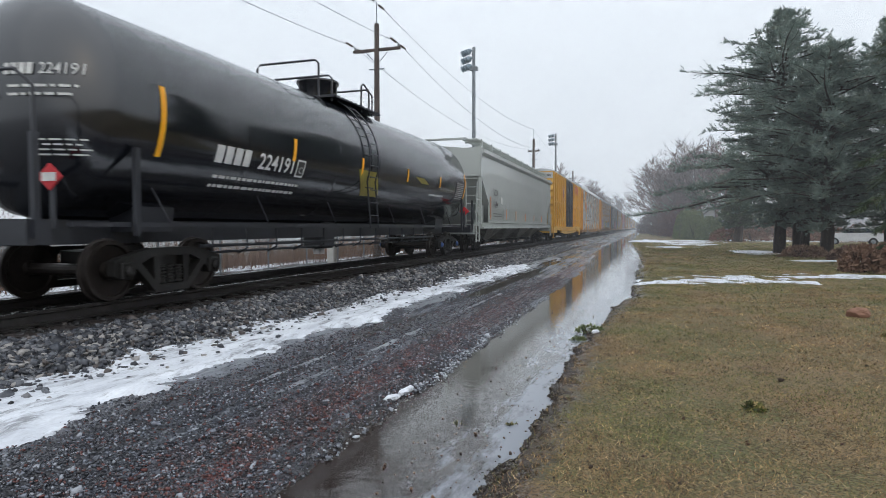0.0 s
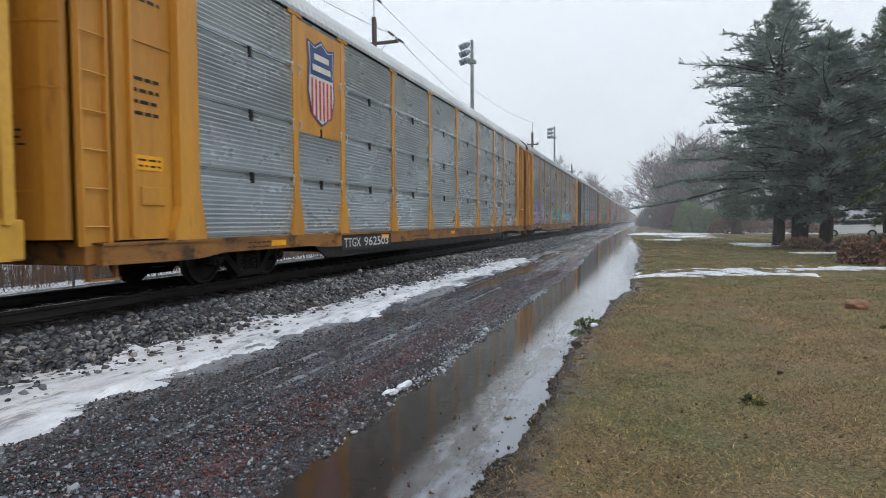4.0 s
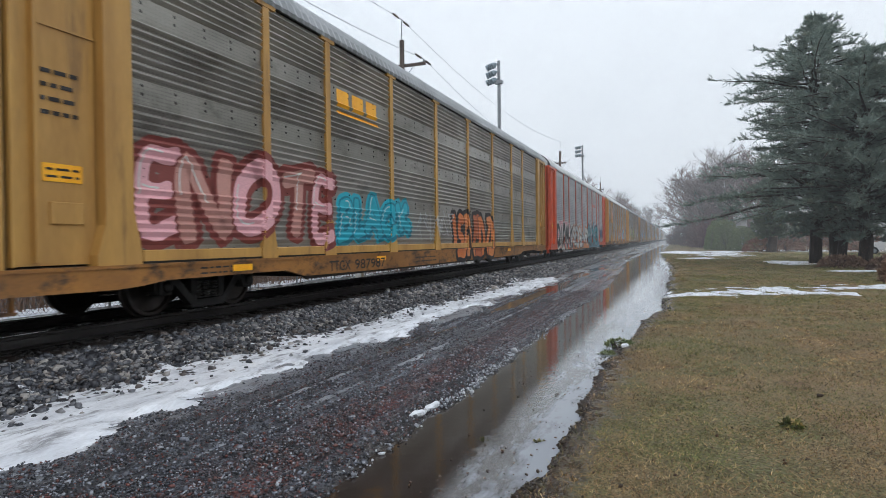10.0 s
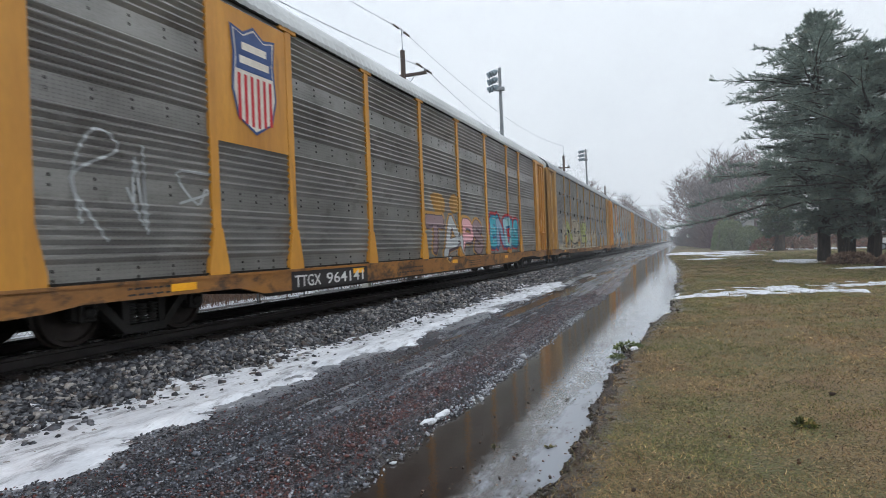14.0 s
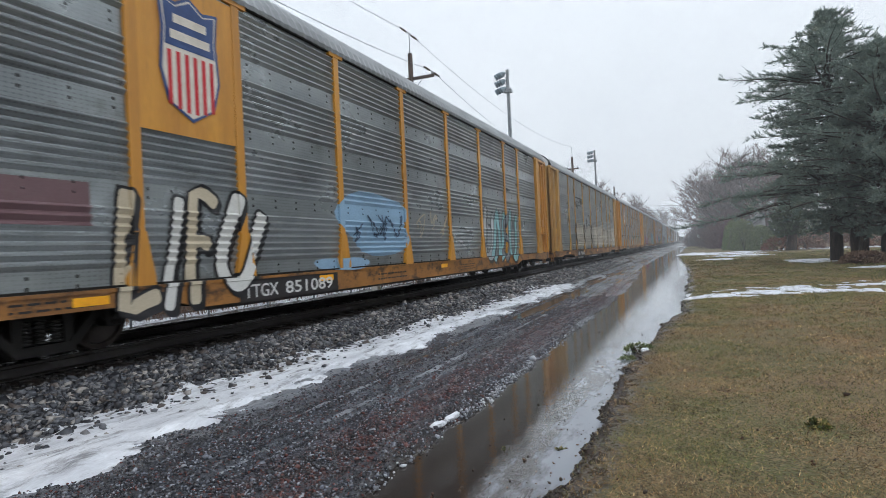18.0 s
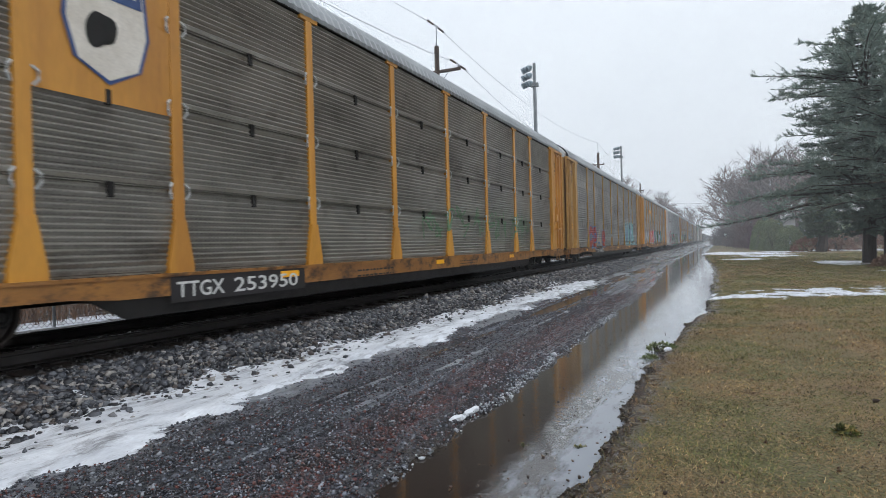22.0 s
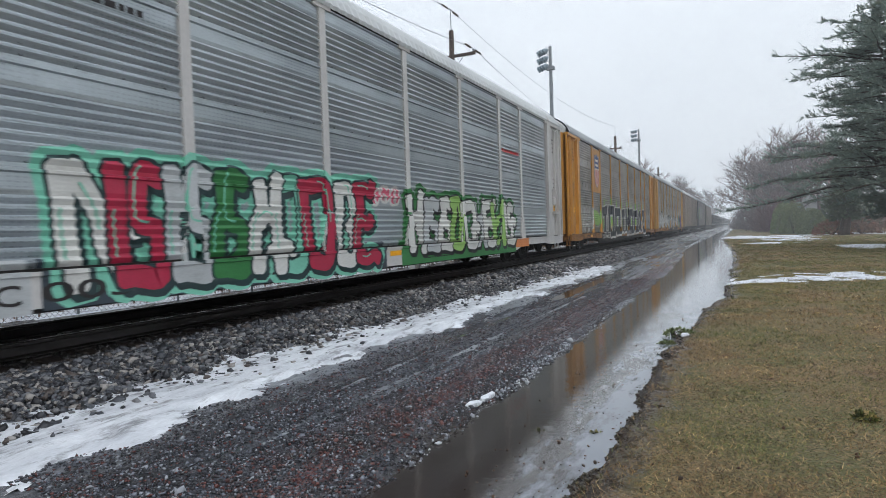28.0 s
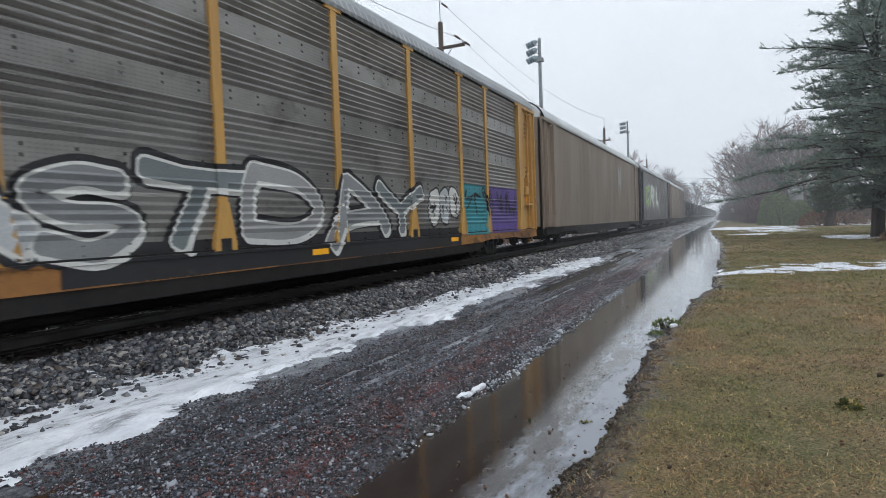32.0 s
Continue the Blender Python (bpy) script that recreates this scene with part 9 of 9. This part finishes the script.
def paint_freight(tank, hopper, box):
    ts = tank_surface()
    d = Decal(ts)
    for k in range(4):
        d.rect(3.50 + 0.23 * k, 3.68 + 0.23 * k, 2.03, 2.30, WHITE, 0.006)
    line_text(d, "224191", 4.62, 2.03, 0.26, WHITE, 0.006, 1.06, 0.014)
    d.rect(5.80, 6.08, 1.98, 2.30, WHITE, 0.006)
    d.rect(5.83, 6.05, 2.01, 2.27, BLACK, 0.009)
    line_text(d, "C", 5.89, 2.05, 0.12, WHITE, 0.012)
    bars(d, 3.6, 6.1, 1.62, 1.9, 2, WHITE, 1)
    d.finish("lettering", tank, "white stencilled number and data")
    d = Decal(ts)
    d.rect(15.95, 16.88, 1.95, 2.62, BLACK, 0.005)
    bars(d, 16.0, 16.84, 2.0, 2.58, 9, WHITE, 2, 0.008)
    bars(d, 13.4, 14.8, 1.95, 2.12, 1, WHITE, 3, 0.006)
    d.finish("data_panel", tank, "dense white data stencil")
    v = Decal(flat_surface(0))
    for k in range(4):
        v.rect(-0.22 + 0.1 * k, -0.14 + 0.1 * k, 2.87, 3.01, WHITE, 0)
    line_text(v, "224191", 0.24, 2.87, 0.14, WHITE, 0, 0.46, 0.004)
    bars(v, -0.15, 0.66, 2.58, 2.78, 2, WHITE, 4, 0)
    bars(v, 0.12, 0.68, 1.88, 2.12, 4, WHITE, 5, 0)
    ob = v.finish("end_lettering", tank)
    for p in ob.data.vertices:
        x = 0.55 + p.co.y
        rr = min(1.49, math.hypot(x, p.co.z - 2.62))
        p.co.x, p.co.y = x, 1.0 + 0.75 * (1 - math.sqrt(max(0, 1 - (rr / 1.5) ** 2))) - 0.02
    hs = flat_surface(1.585)
    d = Decal(hs)
    line_text(d, "NCIX", 2.85, 2.36, 0.3, BLACK, 0.004, 0.85, 0.01)
    line_text(d, "1644", 2.85, 1.86, 0.3, BLACK, 0.004, 0.85, 0.01)
    bars(d, 2.8, 4.4, 1.45, 1.66, 2, BLACK, 6)
    d.rect(4.3, 4.55, 2.05, 2.35, WHITE, 0.004)
    d.rect(4.9, 5.9, 1.38, 1.85, spray(150, 154, 154), 0.003)
    d.rect(5.3, 5.42, 1.38, 1.85, bpy.data.materials["orange_strip"], 0.006)
    bars(d, 13.2, 14.0, 1.4, 1.6, 2, BLACK, 7)
    d.finish("lettering", hopper, "black stencilled mark and number")
    v = Decal(flat_surface(0))
    line_text(v, "NCIX", 0.45, 3.72, 0.13, BLACK, 0, 0.36, 0.004)
    line_text(v, "1644", 0.47, 3.52, 0.13, BLACK, 0, 0.33, 0.004)
    bars(v, -0.05, 0.28, 3.05, 3.42, 5, BLACK, 8, 0)
    ob = v.finish("end_lettering", hopper)
    for p in ob.data.vertices:
        p.co.x, p.co.y = 0.45 + p.co.y, 0.885
    v = Decal(flat_surface(0))
    line_text(v, "TBOX", 0.0, 4.68, 0.16, BLACK, 0, 0.42, 0.006)
    line_text(v, "676480", 0.5, 4.68, 0.16, BLACK, 0, 0.62, 0.006)
    ob = v.finish("end_lettering", box)
    for p in ob.data.vertices:
        p.co.x, p.co.y = 0.2 + p.co.y, 0.655
    bs = flat_surface(1.535)
    d = Decal(flat_surface(1.445))
    line_text(d, "TB", 1.1, 3.82, 0.34, BLACK, 0.004, 0.55, 0.008)
    line_text(d, "OX", 2.1, 3.82, 0.34, BLACK, 0.004, 0.6, 0.008)
    line_text(d, "67", 1.1, 3.32, 0.34, BLACK, 0.004, 0.55, 0.008)
    line_text(d, "64", 2.1, 3.32, 0.34, BLACK, 0.004, 0.6, 0.008)
    line_text(d, "80", 3.3, 3.32, 0.34, BLACK, 0.004, 0.6, 0.008)
    line_text(d, "next", 4.55, 3.62, 0.16, BLACK, 0.004, 0.42, 0.006)
    line_text(d, "road", 4.55, 3.38, 0.16, BLACK, 0.004, 0.42, 0.006)
    line_text(d, "any", 6.78, 3.62, 0.16, BLACK, 0.004, 0.36, 0.006)
    line_text(d, "road", 6.78, 3.38, 0.16, BLACK, 0.004, 0.42, 0.006)
    bars(d, 2.2, 2.9, 2.4, 2.65, 3, BLACK, 9)
    bars(d, 3.4, 4.1, 2.4, 2.6, 2, BLACK, 10)
    for i, (wd, y) in enumerate((("RAIL", 12.75), ("CAR", 13.75), ("POO", 14.95), ("LING", 16.12), ("EXPE", 17.32), ("RTS", 18.5))):
        line_text(d, wd, y, 3.72, 0.3, BLACK, 0.004, 0.8 if len(wd) > 3 else 0.66, 0.006)
    d.rect(16.2, 16.75, 3.0, 3.35, BLACK, 0.004)
    bars(d, 16.25, 16.7, 3.05, 3.3, 2, WHITE, 11, 0.007)
    bars(d, 17.4, 18.2, 3.0, 3.2, 3, BLACK, 12)
    d.rect(14.9, 15.2, 1.9, 2.05, WHITE, 0.004)
    d.finish("lettering", box, "black stencilled mark and number")
    d = Decal(flat_surface(1.56))
    for yc in (8.82, 11.1):
        for a, b, z0, z1, rows in ((-0.95, -0.45, 4.15, 4.6, 5), (0.45, 0.95, 3.1, 3.5, 4), (-0.95, -0.5, 2.3, 2.55, 3), (0.42, 0.95, 2.2, 2.6, 4), (-0.3, 0.25, 1.55, 1.75, 2), (0.5, 0.9, 1.4, 1.6, 2)):
            bars(d, yc + a, yc + b, z0, z1, rows, WHITE, int(10 * z0 + yc), 0.004)
        d.rect(yc + 0.12, yc + 0.2, 1.5, 1.9, REFL, 0.005)
    tagged(d.finish("door_stencil", box, "small white stencils on the black doors"), kind="stuff")
    d = Decal(bs)
    for qy in (-1, 1):
        for qz in (-1, 1):
            for off, m, lift in ((0.10, BLUE if qy * qz < 0 else RED, 0.006), (-0.06, RED if qy * qz < 0 else BLUE, 0.009), (0.02, WHITE, 0.012)):
                w_ = 0.07 if m is not WHITE else 0.022
                stroke(d, [(5.93 + qy * (0.05 + off * 0.6), 3.66 + qz * 0.03), (5.93 + qy * (0.42 + off * 0.6), 3.66 + qz * 0.56)], w_, m, lift + 0.0006 * (qy + 2 * qz + 3))
    d.finish("emblem", box, "red, white and blue crossed-bars emblem")
    d = Decal(bs)
    d.rect(14.2, 15.0, 4.6, 4.8, RED, 0.006)
    d.rect(14.5, 14.7, 4.1, 4.6, RED, 0.006)
    d.rect(15.1, 15.9, 4.6, 4.8, RED, 0.006)
    d.rect(15.4, 15.6, 4.1, 4.6, RED, 0.006)
    stroke(d, [(16.0, 4.15), (16.6, 4.75)], 0.09, RED, 0.007)
    stroke(d, [(16.0, 4.75), (16.6, 4.15)], 0.09, RED, 0.009)
    d.finish("emblem", box, "red block emblem")


# ---- the train in order ----
def travelled(t):
    """Metres that the train has gone by t seconds."""
    return 14.6918 * t + 0.0058134 * ((t - 16) ** 2 - 256)


TRAIN = []


def couple(car, start):
    car.matrix_basis = pose(XC, start, ZR)
    TRAIN.append((car, start))
    return car


def motions():
    for car, start in TRAIN:
        walk(car, [(t, pose(XC, start - travelled(t), ZR)) for t in range(0, 33)])
    for w, car, ty, dy in WHEELS:
        start = next(s for c, s in TRAIN if c is car) + ty + dy
        rows, last = [(0.0, pose(0, dy, WHEEL_R))], 0
        for k in range(1, 961):
            t = k / FPS
            if -6 < start - travelled(t) < 55:
                turned = (math.degrees((travelled(t) - start) / WHEEL_R)) % 360
                if not last:
                    rows += [((k - j) / FPS, pose(0, dy, WHEEL_R, turned * (4 - j) / 5)) for j in range(4, 0, -1) if k - j > 0 and turned < 440]
                rows.append((t, pose(0, dy, WHEEL_R, turned)))
                last = k
        if rows[-1][0] < 32:
            rows.append((32.0, rows[-1][1]))
        walk(w, rows)


TANK_CAR = couple(tank_car(), 4.4)
HOPPER_CAR = couple(hopper_car(), 22.6)
BOX_CAR = couple(box_car(), 43.2)
GAP3 = 91.6


def place(k, car):
    return couple(car, 63.1 if k == 1 else GAP3 + 28.62 * (k - 2))


AR = {}
AR[1] = place(1, auto_carrier("yellow auto carrier with bright grey slotted side panels", YELLOW, GALV_BRIGHT, "fine", ROOFW))
AR[2] = place(2, auto_carrier("yellow auto carrier with grey ribbed sides and purple graffiti", YELLOW, GALV))
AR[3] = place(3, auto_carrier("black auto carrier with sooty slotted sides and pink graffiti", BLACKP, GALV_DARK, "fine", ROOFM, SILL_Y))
AR[4] = place(4, auto_carrier("faded yellow auto carrier with dusty ribbed sides", OCHRE, GALV_TAN, base_rail=True))
AR[5] = place(5, auto_carrier("orange auto carrier with bright ribbed sides and large graffiti", ORANGE, GALV_NEW, "band", ROOFW))
AR[6] = place(6, auto_carrier("yellow auto carrier with a shield emblem and sooty ribbed sides", YELLOW, GALV_DARK, "rib", ROOFW))
AR[7] = place(7, auto_carrier("faded yellow auto carrier with dark slotted sides and scrawled graffiti", OCHRE, GALV_DARK, "fine"))
AR[8] = place(8, auto_carrier("yellow auto carrier with a shield emblem on grey ribbed sides", YELLOW, GALV))
AR[9] = place(9, auto_carrier("yellow auto carrier with whitewashed lower side panels", OCHRE, GALV))
AR[10] = place(10, auto_carrier("yellow auto carrier with a torn shield emblem on dark slotted sides", YELLOW, GALV_TAN, "fine"))
AR[11] = place(11, auto_carrier("faded yellow auto carrier with sooty ribbed sides", OCHRE, GALV_DARK, sooty=True))
AR[12] = place(12, auto_carrier("yellow auto carrier with black scrawl on its end door", YELLOW, GALV_TAN))
AR[13] = place(13, auto_carrier("grey-white auto carrier with bright ribbed sides and green and red graffiti", WHITEP, GALV_NEW, "band", ROOFW))
AR[14] = place(14, auto_carrier("yellow auto carrier with a shield emblem and black block graffiti", YELLOW, GALV_TAN, sooty=True))
AR[15] = place(15, auto_carrier("faded yellow auto carrier with pale bubble graffiti", OCHRE, GALV_DARK, sooty=True))
AR[16] = place(16, auto_carrier("brown smooth-sided auto carrier", BROWNP, BROWNP, "plain", ROOFW, IRON))
AR[17] = place(17, auto_carrier("dark auto carrier with a pale graffiti panel", BLACKP, GALV_DARK, "plain", ROOFM, IRON))
AR[18] = place(18, auto_carrier("brown smooth-sided auto carrier behind a dark one", BROWNP, BROWNP, "plain", ROOFW, IRON))
for k in range(20):
    couple(open_hopper(BLACKP), GAP3 + 28.62 * 17 + 16.2 * k)
paint_train()
paint_freight(TANK_CAR, HOPPER_CAR, BOX_CAR)
build_track()
build_beds()
build_snow()
grass("lawn_grass", 2.3, 60, 420000, 0.014, "short tan winter grass on the lawn", 2.4)
grass("green_grass", 2.3, 60, 480000, 0.014, "short green patches in the winter lawn", 2.4, 1)
build_lines()
build_fence()
build_trees()
build_yard()
build_haze_sheets()
motions()
